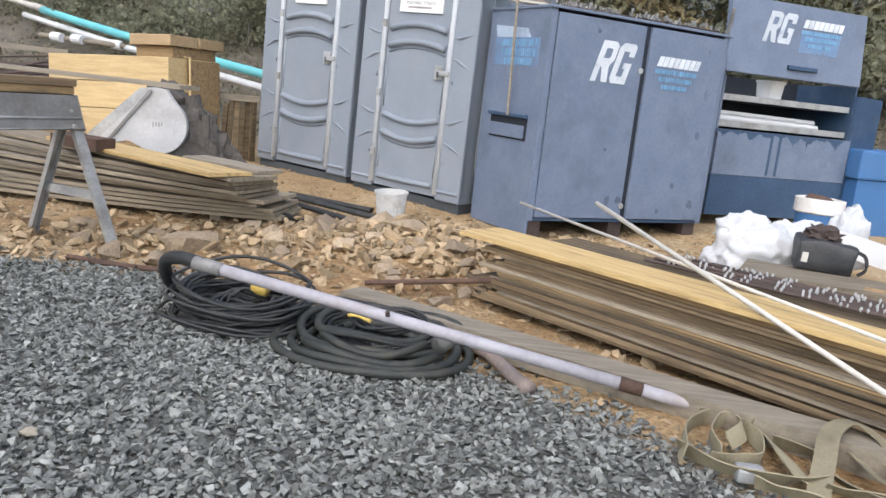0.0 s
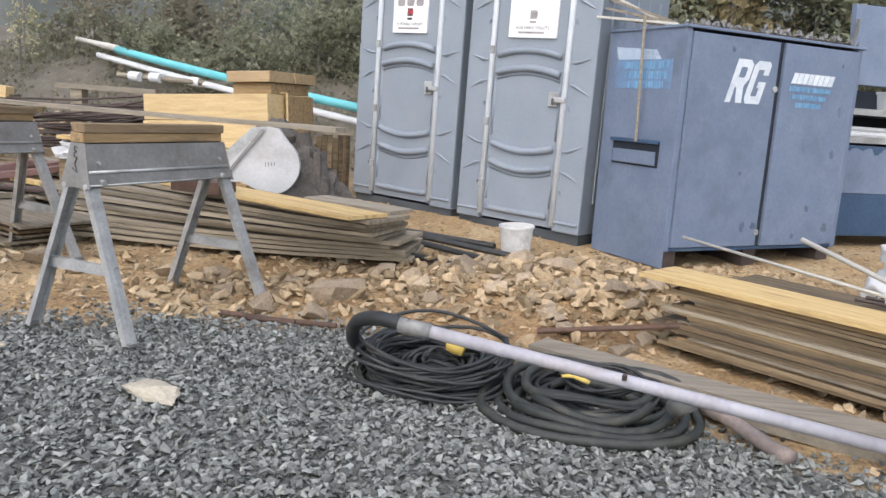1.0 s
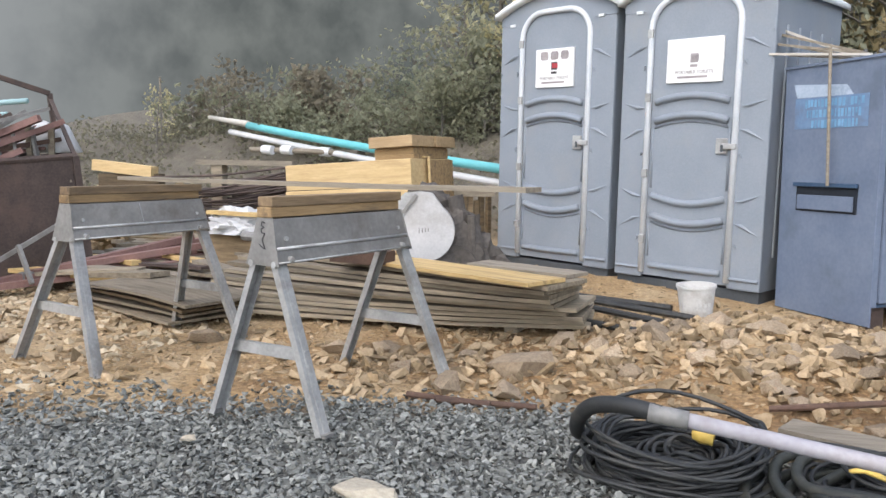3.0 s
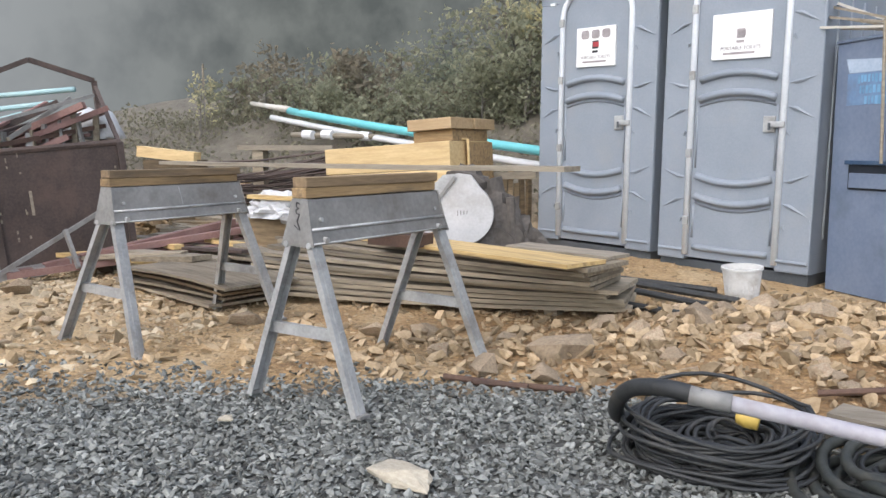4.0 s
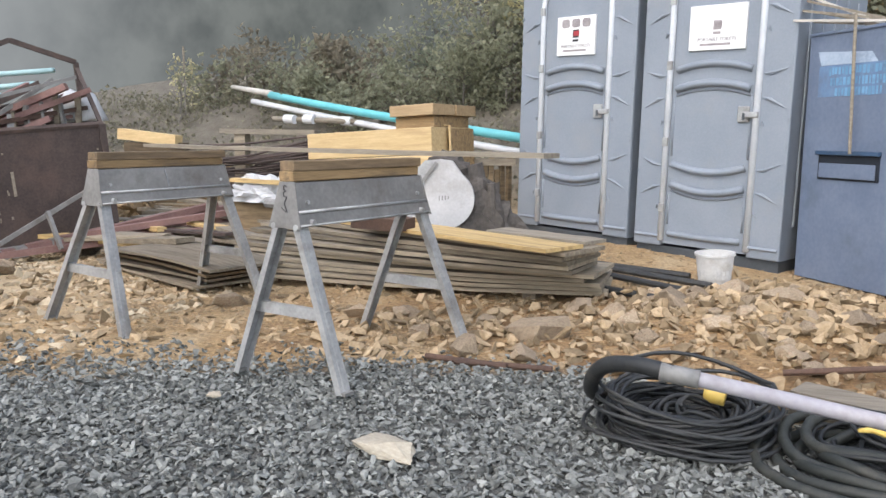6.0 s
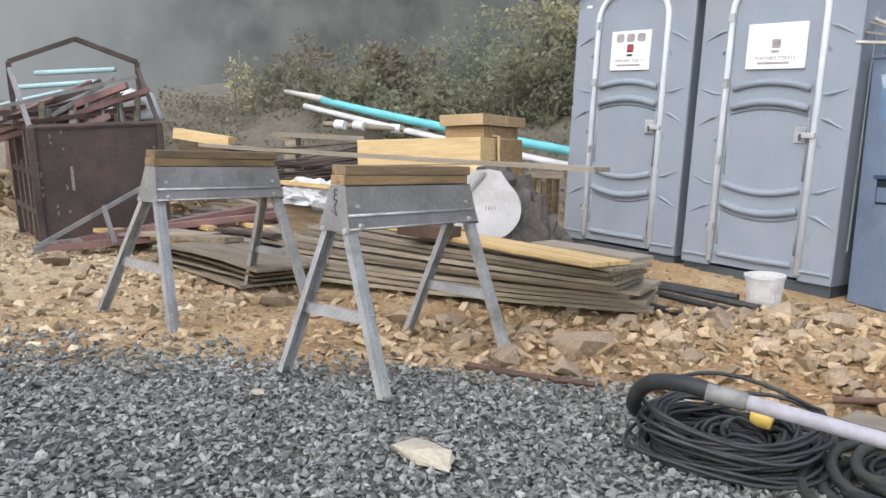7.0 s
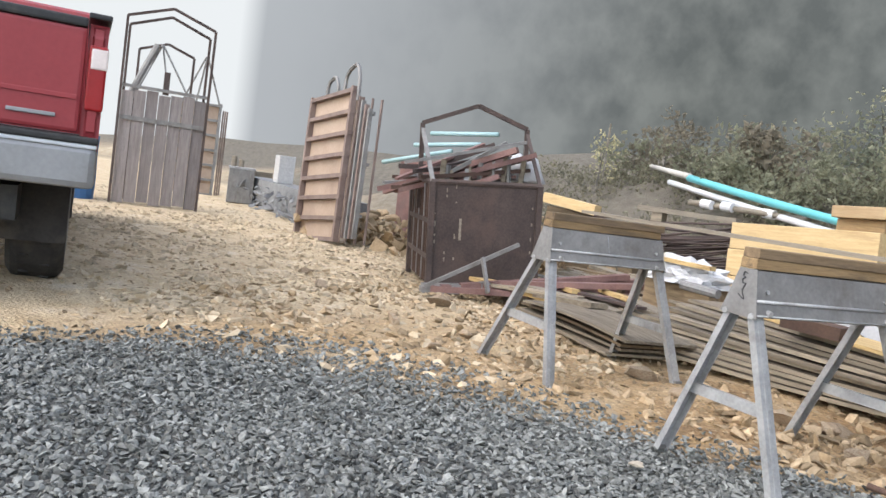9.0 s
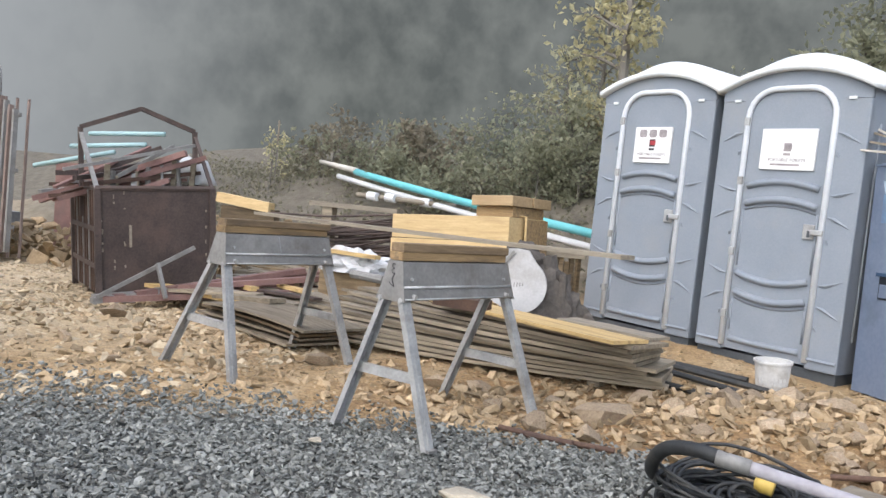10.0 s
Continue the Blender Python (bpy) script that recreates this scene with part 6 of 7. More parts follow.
for x in (-0.42, -Wt + 0.10):
    for y in (0.90, 4.35):
        bm = bmesh.new()
        sweep(bm, [(x + dx, y, 0.395) for dx in (0, 0.03, 0.07, 0.24, 0.28, 0.31)], 0.39, 32, radii=[0.34, 0.38, 0.395, 0.395, 0.38, 0.34])
        for k in range(32):
            a = 2 * math.pi * k / 32
            box(bm, -0.025, 0.025, -0.012, 0.012, 0.392, 0.404, Matrix.Translation((x + (0.10 if k % 2 else 0.21), y, 0.395)) @ pose(0, 0, 0, math.degrees(a), 0, 0))
        wheel = part("wheel", bm, M_TYRE, truck, "muddy black tyre")
        part("rim", T([(x - 0.004, y, 0.395), (x + 0.314, y, 0.395)], 0.21, 20), M_GALV_DARK, wheel)


def form_panel(m, w, h, ribs, label, face, steel):
    t = thing("form_panel", label, "formwork panel", m, "formwork panels")
    part("plywood", B(0, w, 0.0, 0.02, 0, h), face, t)
    for k in range(ribs + 1):
        z = (h - 0.05) * k / ribs
        part("rib", B(-0.01, w + 0.01, -0.07, -0.002, z, z + 0.05), steel, t)
    for x in (0.0, w - 0.05):
        part("stile", B(x, x + 0.05, -0.075, -0.004, 0.0, h + 0.02), steel, t)
    for k in range(3):
        part("brace_post", T([(w + 0.06 + 0.05 * k, 0.06 + 0.1 * k, 0), (w + 0.05 + 0.05 * k, 0.06 + 0.1 * k, h - 0.1)], 0.018, 6), M_FORMRIB, t)
    return t


f1 = form_panel(pose(-9.40, 6.95, -0.07, 0, 0, -16) @ pose(0, 0, 0, -3, -6, 0), 1.25, 1.85, 7, "tan plywood formwork panel with brown steel ribs standing upright", M_TANPLY, M_FORMRIB)
part("lifting_loop", T(spline([(0.35, 0, 1.86), (0.38, 0, 2.02), (0.55, 0, 2.08), (0.66, 0, 1.98), (0.68, 0, 1.86)], 5), 0.025, 6), M_GALV_DARK, f1)
part("lifting_loop", T(spline([(0.86, 0, 1.86), (0.9, 0, 2.06), (1.12, 0, 2.16), (1.25, 0, 2.0), (1.27, 0, 1.7)], 5), 0.025, 6), M_GALV_DARK, f1)
for k in range(4):
    part("side_post", B(1.27 + 0.1 * k, 1.31 + 0.1 * k, 0.0, 0.05, 0.05, 1.75 - 0.06 * k), M_GALV_DARK if k % 2 else M_FORMRIB, f1, "grey steel side post")
for z in (0.3, 0.9, 1.5):
    part("side_rail", B(1.26, 1.62, 0.052, 0.08, z, z + 0.04), M_GALV_DARK, f1)
f2 = form_panel(pose(-15.75, 8.62, 0.0, 0, 0, 63), 0.85, 1.85, 6, "pale plywood formwork panel standing far up the track", M_TANPLY, M_GALV_DARK)
for a, b in (((0.1, 0, 1.85), (0.45, 0, 2.75)), ((0.35, 0, 1.85), (0.47, 0, 2.75)), ((0.8, 0, 1.85), (0.48, 0, 2.75))):
    part("sling", T([a, b], 0.02, 6), M_GALV_DARK, f2)
RK = pose(-11.876, 5.57, 0.0, 0, 0, 64)
rack = thing("timber_rack", "upright rack of dark vertical boards in a steel frame", "timber rack", RK)
for k in range(7):
    part("board", B(0.02 + 0.162 * k, 0.172 + 0.162 * k, -0.02 * (k % 2), 0.05, 0.03 + 0.015 * (k % 3), 1.60 + 0.02 * ((k * 7) % 3 - 1)), M_FOGWOOD, rack)
part("band", B(0.0, 1.16, -0.035, -0.021, 1.18, 1.24), M_GALV_DARK, rack)
part("head_rail", B(0.0, 1.16, -0.03, 0.06, 1.63, 1.67), M_GALV_DARK, rack)
for x0, x1, y, top_, bend_ in ((0.0, 1.16, -0.05, 2.58, 0.20), (0.04, 1.12, 0.22, 2.50, 0.20), (0.20, 0.98, 0.9, 2.26, 0.14)):
    pts = [(x0, y, 0.0), (x0, y, top_), ((x0 + x1) / 2, y, top_ + bend_), (x1, y, top_), (x1, y, 0.0)]
    bm = bmesh.new()
    for a, b in zip(pts, pts[1:]):
        bar(bm, a, b, 0.034, 0.04, (0, 1, 0))
    part("bail", bm, M_RUSTDARK, rack, "dark steel frame")
for x in (0.22, 0.62, 0.9):
    part("sling", T([(x, 0.12, 1.62), (0.5, 0.5, 2.34)], 0.014, 6), M_GALV_DARK, rack)
part("ram", T([(0.12, 0.4, 1.5), (0.44, 0.4, 2.3)], 0.06, 10), M_GALV_DARK, rack, "pale hydraulic ram")
part("stub_post", B(0.55, 0.63, 0.1, 0.16, 1.6, 1.92), M_RUSTDARK, rack)
solo("blue_drum", lathe([(0, 0), (0.3, 0), (0.31, 0.3), (0.3, 0.6), (0.31, 0.88), (0, 0.9)], 20), M_BLUE_BRIGHT, "blue plastic drum behind a timber rack", "drum", pose(-12.3, 5.22, 0.02))
solo("low_wall", bar(bmesh.new(), (-14.4, 9.75, 0.26), (-9.2, 7.65, 0.22), 0.5, 0.56), M_WALLGREY, "low dark rubble wall beside the track", "rubble wall", kind="structure")
box_ = thing("steel_bin", "pale grey steel bin standing up the track", "bin", pose(-13.67, 8.61, 0.0, 0, 0, 56))
part("body", B(0.0, 0.46, 0.0, 0.42, 0.04, 0.66, 0.012), M_GALV_DARK, box_)
part("rim", B(-0.012, 0.472, -0.012, 0.432, 0.66, 0.70, 0.006), M_GALV, box_, "bright steel rim")
for k in range(4):
    part("stiffener", B(0.04 + 0.11 * k, 0.07 + 0.11 * k, -0.012, 0.0, 0.06, 0.64), M_GALV_DARK, box_)
for k in range(2):
    solo("white_can", lathe([(0, 0), (0.05, 0), (0.05, 0.17 - 0.05 * k), (0.04, 0.19 - 0.05 * k), (0, 0.19 - 0.05 * k)], 14), M_GREYWOOD, "pale can standing on a steel bin", "can", pose(-13.67, 8.61, 0.702, 0, 0, 56) @ pose(0.07 + 0.13 * k, 0.1, 0), "cans on the bin")
solo("pale_crate", B(-0.3, 0.3, -0.25, 0.25, 0, 0.62, 0.01), M_GREYWOOD, "pale crate standing far up the track", "crate", pose(-14.9, 10.0, 0.02, 0, 0, 8), "crates up the track")
solo("pale_crate", B(-0.18, 0.18, -0.14, 0.14, 0, 0.48, 0.01), M_GREYLABEL, "pale crate standing on a low wall", "crate", pose(-12.6, 9.02, 0.53, 0, 0, -24), "crates up the track")
for k, (a, b) in enumerate((((-9.6, 8.5, 1.11), (-8.3, 8.5, 1.37)), ((-9.1, 8.6, 1.41), (-7.9, 8.6, 1.5)), ((-8.9, 8.7, 1.6), (-7.7, 8.7, 1.66)))):
    solo("teal_pipe", T([a, b], 0.032, 12), M_TEALFAR, "teal plastic pipe paled for fog, heaped behind a skip", "pipe", group="plastic pipes", smooth=True)
solo("pipe_cradle", bar(bmesh.new(), (-9.2, 8.75, 0.62), (-7.9, 8.7, 0.68), 0.5, 1.1), M_REDSTEEL, "red steel cradle holding teal pipes", "cradle")
mast = thing("survey_post", "white marker post on the bank", "marker post", pose(-7.40, 11.0, 1.15))
part("post", T([(0, 0, 0), (0, 0, 0.8)], 0.010, 8), M_BARK, mast)
part("cap", T([(0, 0, 0.70), (0, 0, 1.02)], 0.015, 8), M_GREYWOOD, mast)


# ---------- trees and shrubs on the bank ----------
def leaf_mesh(name, centers, size, material, rs):
    """Many small bent leaves as one mesh."""
    k = len(centers)
    ax = rs.normal(size=(k, 3))
    ax /= np.linalg.norm(ax, axis=1)[:, None]
    bx = np.cross(ax, rs.normal(size=(k, 3)))
    bx /= np.linalg.norm(bx, axis=1)[:, None]
    s = (size * rs.uniform(0.6, 1.4, k))[:, None]
    nn = np.cross(ax, bx)
    v = np.stack([centers - ax * s, centers + bx * s * 0.55 + nn * s * 0.2, centers + ax * s, centers - bx * s * 0.55 + nn * s * 0.2], 1).reshape(-1, 3)
    q = np.arange(k * 4).reshape(-1, 4)
    me = bpy.data.meshes.new(name)
    me.from_pydata(v.tolist(), [], q.tolist())
    me.materials.append(material)
    return me


def build_tree(x, y, h, r, leaves, size, material, label, seed, base=0.25, cone=False):
    rs = np.random.RandomState(seed)
    t = thing("tree" if h > 2.6 else "shrub", label, "tree" if h > 2.6 else "shrub", pose(x, y, height(x, y) - 0.05), "trees on the bank" if h > 2.6 else "shrubs on the bank")
    bend = rs.uniform(-0.2, 0.2, 2)
    tip = Vector((bend[0], bend[1], h * 0.95))
    bm = sweep(bmesh.new(), [Vector((bend[0] * f * f, bend[1] * f * f, h * 0.95 * f)) for f in (0, 0.25, 0.5, 0.75, 1)], 0.05, 7, radii=[0.02 * h * k for k in (1, 0.8, 0.6, 0.35, 0.1)])
    cs = []
    limbs = int(16 + h * 4)
    for k in range(limbs):
        f = base + (1 - base) * (k + rs.uniform(0, 1)) / limbs
        a = rs.uniform(0, 2 * math.pi)
        wide = r * ((1.05 - f) / (1 - base) if cone else math.sqrt(max(0.05, 1 - ((f - base) / (1 - base) * 1.7 - 0.75) ** 2))) * rs.uniform(0.55, 1.15)
        st = Vector((bend[0] * f * f, bend[1] * f * f, h * 0.95 * f))
        en = st + Vector((math.cos(a) * wide, math.sin(a) * wide, (-0.25 if cone else 0.35) * wide + rs.uniform(-0.1, 0.1)))
        sweep(bm, [st, mix3(st, en, 0.5) + Vector((0, 0, 0.06 * wide)), en], 0.01, 5, radii=[0.007 * h, 0.004 * h, 0.0015 * h])
        n = leaves // limbs
        fr = rs.uniform(0.25, 1.05, n) ** 0.8
        c = np.outer(1 - fr, np.array(st)) + np.outer(fr, np.array(en))
        cs.append(c + rs.normal(size=(n, 3)) * (0.16 * wide + 0.03) * np.array([1, 1, 0.55 if cone else 0.8]))
    part("trunk", bm, M_BARK, t, "thin dark trunk and limbs")
    crown = new("crown", leaf_mesh("crown", np.concatenate(cs), size, material, rs))
    crown.parent = t
    return t


build_tree(-2.35, 12.0, 5.2, 0.85, 2300, 0.06, M_LEAF_YELLOW, "slender tree with sparse pale yellow autumn leaves", 1, 0.10)
build_tree(-3.15, 12.2, 2.3, 0.75, 520, 0.05, M_LEAF_PALE, "loose young birch with sparse pale leaves", 2, 0.15)
build_tree(-2.75, 12.7, 3.4, 0.7, 420, 0.055, M_LEAF_PALE, "loose young birch with sparse pale leaves", 3, 0.3)
rnd = random.Random(77)
# low shrubs and weeds over the bank
for k in range(27):
    x = -7.6 + 0.33 * k + rnd.uniform(-0.25, 0.25)
    y = 11.3 + rnd.uniform(0.0, 2.2)
    big_ = smoothstep(-6.5, -2.5, x)
    build_tree(x, y, rnd.uniform(0.4, 0.95) + 0.85 * big_ * rnd.uniform(0.2, 1.2), rnd.uniform(0.5, 0.75) + 0.4 * big_, int((500 + 800 * rnd.uniform(0, 1)) * (0.35 + 0.65 * big_)), rnd.choice((0.04, 0.048, 0.055)), rnd.choice((M_LEAF_GREEN, M_LEAF_OLIVE, M_LEAF_OLIVE, M_LEAF_BROWN)) if x > -5 else rnd.choice((M_LEAF_BROWN, M_LEAF_BROWN, M_LEAF_OLIVE)), "dull green and brown shrub on the bank", 100 + k, 0.02)
for k, (x, y, hh) in enumerate(((-5.3, 10.9, 0.55), (-4.6, 10.6, 0.5), (-5.9, 11.3, 0.6), (-4.0, 11.0, 0.7), (-3.3, 11.2, 0.9), (-2.7, 11.1, 1.0))):
    build_tree(x, y, hh, 0.55, 1300, 0.034, M_LEAF_OLIVE, "low yellow-green weedy shrub on the bank", 150 + k, 0.02)
build_tree(-7.55, 11.1, 0.95, 0.3, 160, 0.03, M_LEAF_YELLOW, "thin yellow flowering weed beside a marker post", 160, 0.3)
for k, x in enumerate((1.4, 2.6, 3.7, 4.8, 6.0)):
    build_tree(x, 11.6 + 0.5 * (k % 2), 4.2 + 0.4 * (k % 3), 1.25, 5200, 0.06, (M_LEAF_OLIVE, M_LEAF_BROWN, M_LEAF_OLIVE, M_LEAF_AMBER, M_LEAF_OLIVE)[k], "olive leaved tree behind the cabinets", 300 + k, 0.03)
for k, x in enumerate((0.6, 2.0, 3.2, 4.3, 5.4, 6.8, 8.0)):
    build_tree(x, 10.6 + 0.4 * (k % 3), 2.4 + 0.3 * (k % 2), 1.2, 3200, 0.055, (M_LEAF_OLIVE, M_LEAF_AMBER, M_LEAF_GREEN)[k % 3], "bushy olive shrub behind the cabinets", 330 + k, 0.02)

rsw = np.random.RandomState(12)
wx, wy = rsw.uniform(-12, 6, 44000), rsw.uniform(8.8, 14.5, 44000)
wpts = np.array([(a, b, height(a, b) + 0.28 * rsw.uniform() ** 2) for a, b in zip(wx, wy) if noise.noise((a * 0.9, b * 0.9, 9)) > -0.25 and a > -10 + 0.3 * (b - 9)])
tagged(new("weeds", leaf_mesh("weeds", wpts, 0.03, M_WEED, rsw)), "brown and green weeds covering the bank", "weeds", kind="stuff")


# ---------- rocks, stone chips and gravel ----------
def rock_shape(seed, n=13, flat=0.7):
    rs = random.Random(seed)
    bm = bmesh.new()
    for k in range(n):
        v = Vector((rs.gauss(0, 1), rs.gauss(0, 1), rs.gauss(0, 1))).normalized()
        v *= rs.uniform(0.75, 1.1)
        bm.verts.new((v.x, v.y * rs.uniform(0.75, 1), v.z * flat))
    r = bmesh.ops.convex_hull(bm, input=bm.verts)
    bmesh.ops.delete(bm, geom=[g for g in r["geom_interior"] if isinstance(g, bmesh.types.BMVert)], context="VERTS")
    return bm


def scatter(name, places, sizes, material, seed, label, category, shapes=10, flat=0.6, n=9, tilt=35):
    """Thousands of angular stones as one mesh."""
    rs = np.random.RandomState(seed)
    kinds = []
    for k in range(shapes):
        bm = rock_shape(seed * 50 + k, n, flat)
        bmesh.ops.triangulate(bm, faces=bm.faces)
        bm.verts.index_update()
        kinds.append((np.array([v.co[:] for v in bm.verts]), np.array([[v.index for v in f.verts] for f in bm.faces])))
        bm.free()
    V, F, off = [], [], 0
    which = rs.randint(0, shapes, len(places))
    for k in range(shapes):
        idx = np.nonzero(which == k)[0]
        v, fc = kinds[k]
        m = len(idx)
        a = rs.uniform(0, 2 * np.pi, m)
        tx, ty = np.radians(rs.normal(0, tilt, m)), np.radians(rs.normal(0, tilt, m))
        p = v[None] * (sizes[idx][:, None, None] * np.stack([rs.uniform(0.85, 1.2, m), rs.uniform(0.75, 1.0, m), rs.uniform(0.65, 1.0, m)], 1)[:, None])
        x, y, z = p[..., 0], p[..., 1], p[..., 2]
        y, z = y * np.cos(tx)[:, None] - z * np.sin(tx)[:, None], y * np.sin(tx)[:, None] + z * np.cos(tx)[:, None]
        x, z = x * np.cos(ty)[:, None] + z * np.sin(ty)[:, None], -x * np.sin(ty)[:, None] + z * np.cos(ty)[:, None]
        x, y = x * np.cos(a)[:, None] - y * np.sin(a)[:, None], x * np.sin(a)[:, None] + y * np.cos(a)[:, None]
        V.append((np.stack([x, y, z], -1) + places[idx][:, None]).reshape(-1, 3))
        F.append((fc[None] + (off + np.arange(m) * len(v))[:, None, None]).reshape(-1, 3))
        off += m * len(v)
    V, F = np.concatenate(V), np.concatenate(F)
    me = bpy.data.meshes.new(name)
    me.vertices.add(len(V))
    me.vertices.foreach_set("co", V.ravel())
    me.loops.add(F.size)
    me.loops.foreach_set("vertex_index", F.ravel().astype(np.int32))
    me.polygons.add(len(F))
    me.polygons.foreach_set("loop_start", np.arange(0, F.size, 3, dtype=np.int32))
    me.update(calc_edges=True)
    me.shade_flat()
    me.materials.append(material)
    return tagged(new(name, me), label, category, kind="stuff")


rs = np.random.RandomState(5)


def pick(n, x0, x1, y0, y1, keep, sink=0.0, lift=0.0):
    x, y = rs.uniform(x0, x1, n), rs.uniform(y0, y1, n)
    pts = [(a, b, height(a, b) - sink + lift * rs.uniform()) for a, b in zip(x, y) if rs.uniform() < keep(a, b)]
    return np.array(pts)


def on_gravel(a, b):
    k = smoothstep(1.5, 4.5, -a)
    return 1 - smoothstep(-0.16 - 0.6 * k, 0.2 + 0.55 * k, b - edge_y(a) + 0.12 * noise.noise((a * 4, b * 4, 0)) + 0.2 * k * noise.noise((a * 1.5, b * 1.5, 4)))


g = np.concatenate([pick(82000, -5.3, 1.9, 0.9, 3.85, on_gravel, 0.0, 0.012), pick(16000, -6.5, 2.6, -1.6, 0.9, on_gravel, 0.0, 0.01)])
scatter("gravel", g, 0.0105 + 0.0145 * rs.uniform(0, 1, len(g)) ** 1.5, M_GRAVEL, 3, "bed of crushed grey angular gravel", "gravel", 24, 0.52, 8, 26)


def on_dirt(a, b):
    k = smoothstep(-0.25, 0.1, b - edge_y(a))
    return k * (0.35 + 0.65 * smoothstep(-0.2, 0.3, noise.noise((a * 1.1, b * 1.1, 7))))


c = pick(60000, -8.0, 3.0, 1.2, 7.6, on_dirt, 0.003)
scatter("stone_chips", c, 0.006 + 0.030 * rs.uniform(0, 1, len(c)) ** 3.5, M_CHIPS, 4, "tan stone chips strewn over sandy dirt", "stone chips", 16, 0.4, 8, 20)
c = pick(14000, -16.0, -5.0, 2.5, 9.0, lambda a, b: on_dirt(a, b), 0.004)
scatter("stone_chips", c, 0.012 + 0.04 * rs.uniform(0, 1, len(c)) ** 3, M_CHIPSPALE, 6, "pale stone chips strewn over the track", "stone chips", 12, 0.42, 8, 20)


def on_heap(a, b):
    return math.exp(-(((a + 0.15) / 0.85) ** 2 + ((b - 4.5) / 0.62) ** 2)) + 0.5 * math.exp(-(((a + 1.55) / 0.7) ** 2 + ((b - 4.2) / 0.3) ** 2))


c = pick(5200, -2.6, 1.2, 3.6, 5.9, on_heap, 0.0, 0.03)
scatter("rubble", c, 0.022 + 0.045 * rs.uniform(0, 1, len(c)) ** 2, M_CHIPS, 8, "heap of broken tan rubble", "rubble", 12, 0.65, 10, 30)
c = pick(900, -9.5, -5.8, 6.8, 9.6, lambda a, b: 0.8, 0.0, 0.35)
scatter("rubble", c, 0.04 + 0.12 * rs.uniform(0, 1, len(c)) ** 2, M_CHIPS, 9, "bank of broken rubble behind the skip", "rubble", 12, 0.7, 10, 30)
c = pick(9000, -5.8, 1.6, 3.0, 5.8, lambda a, b: smoothstep(-0.05, 0.15, b - edge_y(a)) * (0.3 + 0.7 * smoothstep(-0.1, 0.35, noise.noise((a * 1.4, b * 1.4, 2)))), 0.0)
scatter("rubble", c, 0.014 + 0.055 * rs.uniform(0, 1, len(c)) ** 2.6, M_CHIPS, 10, "broken tan stones strewn over dirt", "rubble", 16, 0.52, 9, 26)
c = pick(9000, -11.0, -3.2, 2.4, 7.0, on_dirt, 0.0)
scatter("rubble", c, 0.014 + 0.055 * rs.uniform(0, 1, len(c)) ** 2.6, M_CHIPSPALE, 11, "broken pale stones strewn over the track", "rubble", 16, 0.5, 9, 26)


f = rs.uniform(0, 1, 420)
c = np.stack([-14.5 + 5.6 * f + rs.normal(0, 0.16, 420), 9.62 - 2.2 * f + rs.normal(0, 0.2, 420), rs.uniform(0.0, 0.5, 420) ** 1.2], 1)
scatter("rubble", c, 0.04 + 0.09 * rs.uniform(0, 1, 420) ** 2, M_WALLGREY, 12, "grey rubble heaped along a low wall", "rubble", 12, 0.5, 8, 30)


def rough_rock(seed, n, flat):
    """An angular rock with chipped, uneven faces."""
    bm = rock_shape(seed, n, flat)
    bmesh.ops.triangulate(bm, faces=bm.faces)
    bmesh.ops.subdivide_edges(bm, edges=bm.edges, cuts=2, use_grid_fill=True)
    for v in bm.verts:
        v.co *= 1 + 0.09 * noise.noise(v.co * 2.3 + Vector((seed, 0, 0))) + 0.05 * noise.noise(v.co * 6.0 + Vector((0, seed, 0)))
    return bm


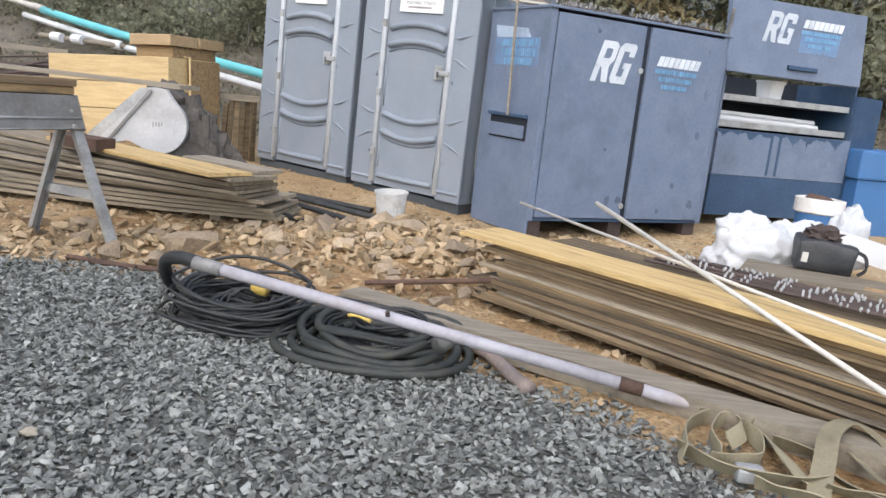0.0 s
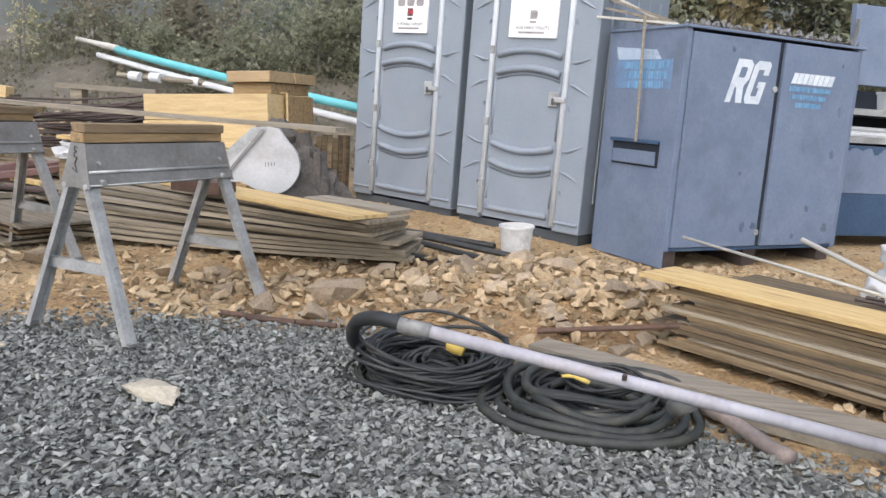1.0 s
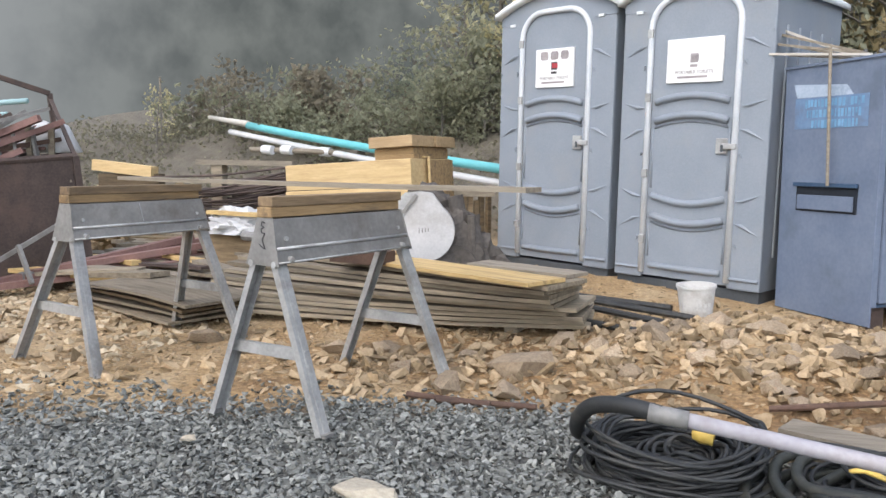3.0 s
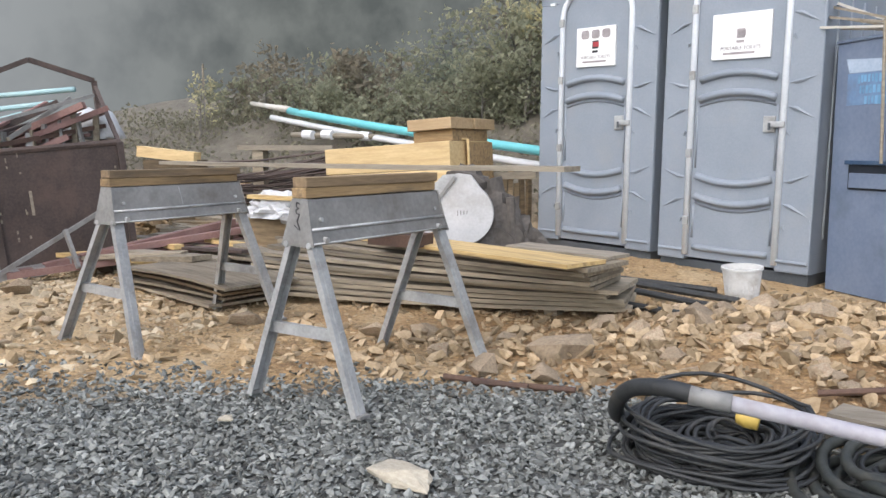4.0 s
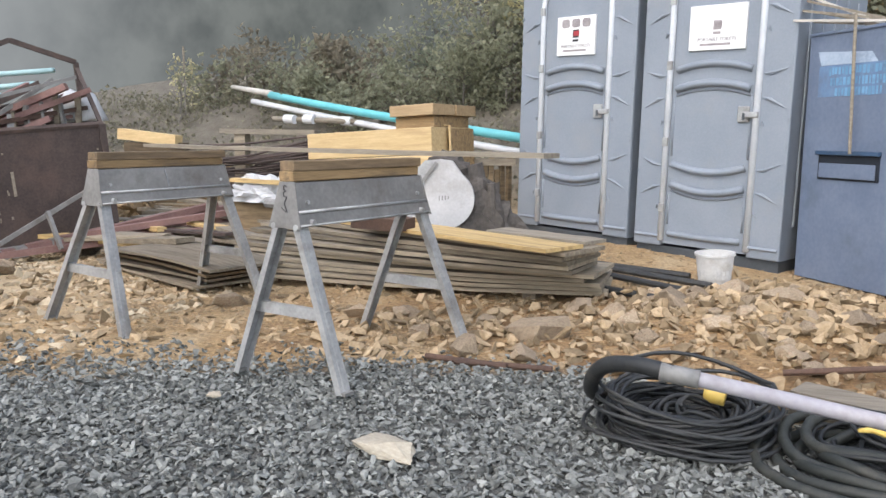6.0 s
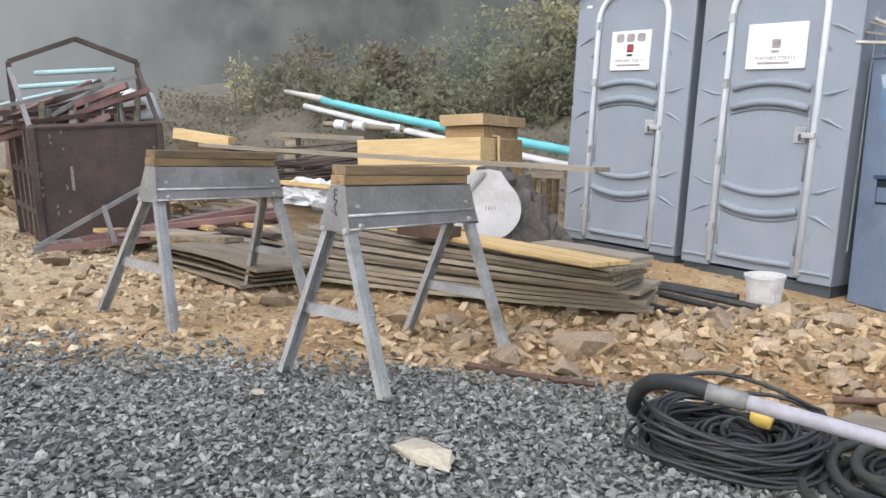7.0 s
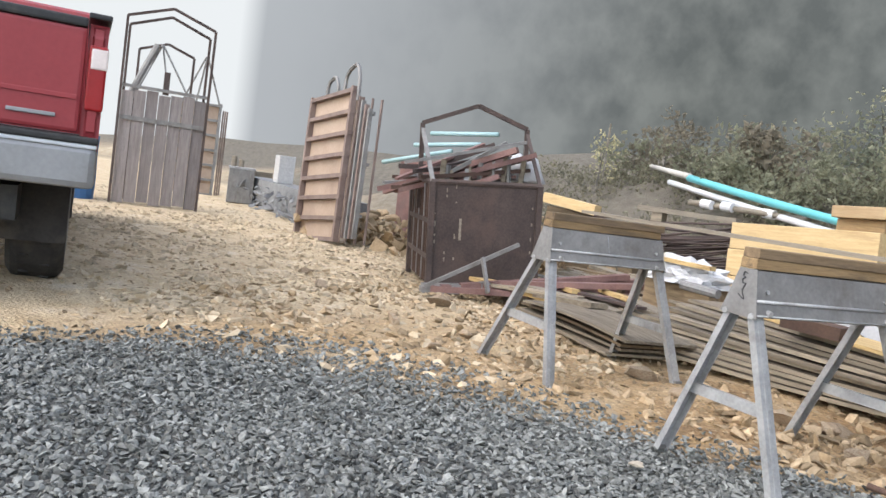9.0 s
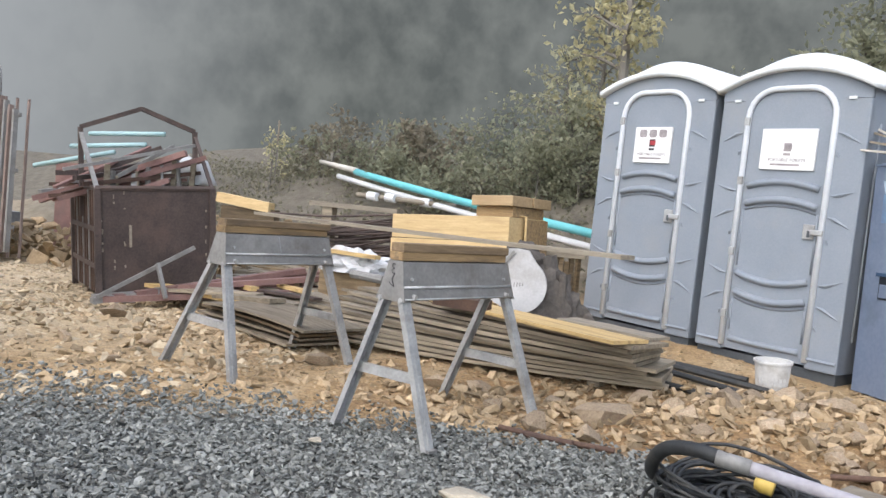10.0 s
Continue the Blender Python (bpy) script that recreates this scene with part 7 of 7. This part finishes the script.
shapes = [finish("rock", rough_rock(900 + k, 13 + k, 0.72), M_ROCK if k % 3 else M_ROCKDARK) for k in range(9)]
spots = [(-1.33, 4.08, 0.15), (-0.92, 4.30, 0.13), (-1.02, 4.45, 0.11), (-0.72, 4.55, 0.14), (-0.45, 4.75, 0.13), (-0.25, 4.45, 0.12), (0.02, 4.25, 0.13), (0.25, 4.5, 0.12), (-0.55, 4.2, 0.10),
         (-1.62, 3.78, 0.10), (-1.86, 4.02, 0.08), (-2.28, 4.3, 0.09), (-1.35, 3.72, 0.08), (-2.75, 4.2, 0.07), (-3.05, 4.35, 0.10), (-0.1, 4.9, 0.11), (0.3, 4.05, 0.1), (-0.3, 3.95, 0.09), (0.12, 3.75, 0.08),
         (-4.55, 3.9, 0.09), (-4.9, 4.75, 0.11), (-5.05, 4.95, 0.08), (-4.1, 4.1, 0.06), (-3.9, 3.6, 0.05), (-5.6, 4.2, 0.07), (-6.3, 4.6, 0.08), (0.55, 4.75, 0.09), (0.7, 4.3, 0.08), (-0.8, 5.0, 0.09), (-0.2, 5.15, 0.08)]
rnd = random.Random(55)
for k in range(85):
    spots.append((rnd.gauss(-0.15, 0.62), rnd.gauss(4.55, 0.40), rnd.uniform(0.035, 0.085)))
spots = [(x, y, r_ * (0.78 if x > -1.2 else 1.0)) for x, y, r_ in spots]
for k, (x, y, s) in enumerate(spots):
    rock = new("rock", shapes[k % len(shapes)])
    rock.matrix_world = Matrix.Translation((x, y, height(x, y) + 0.25 * s)) @ pose(0, 0, 0, rnd.uniform(-20, 20), rnd.uniform(-20, 20), rnd.uniform(0, 360)) @ Matrix.Diagonal((s * rnd.uniform(0.9, 1.25), s * rnd.uniform(0.8, 1.05), s * rnd.uniform(0.7, 1.0), 1))
    tagged(rock, "angular tan rock lying on sandy dirt" if (k % len(shapes)) % 3 else "angular grey-brown rock lying on sandy dirt", "rock", "loose rocks")
pale = finish("pale_stone", rough_rock(990, 18, 0.5), M_PALE_STONE)
for x, y, sx, sy, a in ((-1.635, 2.69, 0.155, 0.085, -30), (-2.36, 2.98, 0.035, 0.03, 10), (-0.93, 1.92, 0.03, 0.025, 0), (0.0, 1.75, 0.02, 0.02, 0)):
    st = new("pale_stone", pale)
    st.matrix_world = Matrix.Translation((x, y, 0.022)) @ pose(0, 0, 0, 0, 0, a) @ Matrix.Diagonal((sx, sy, 0.075 if sx > 0.08 else 0.03, 1))
    tagged(st, "pale cream stone lying on grey gravel", "stone", "pale stones on gravel")
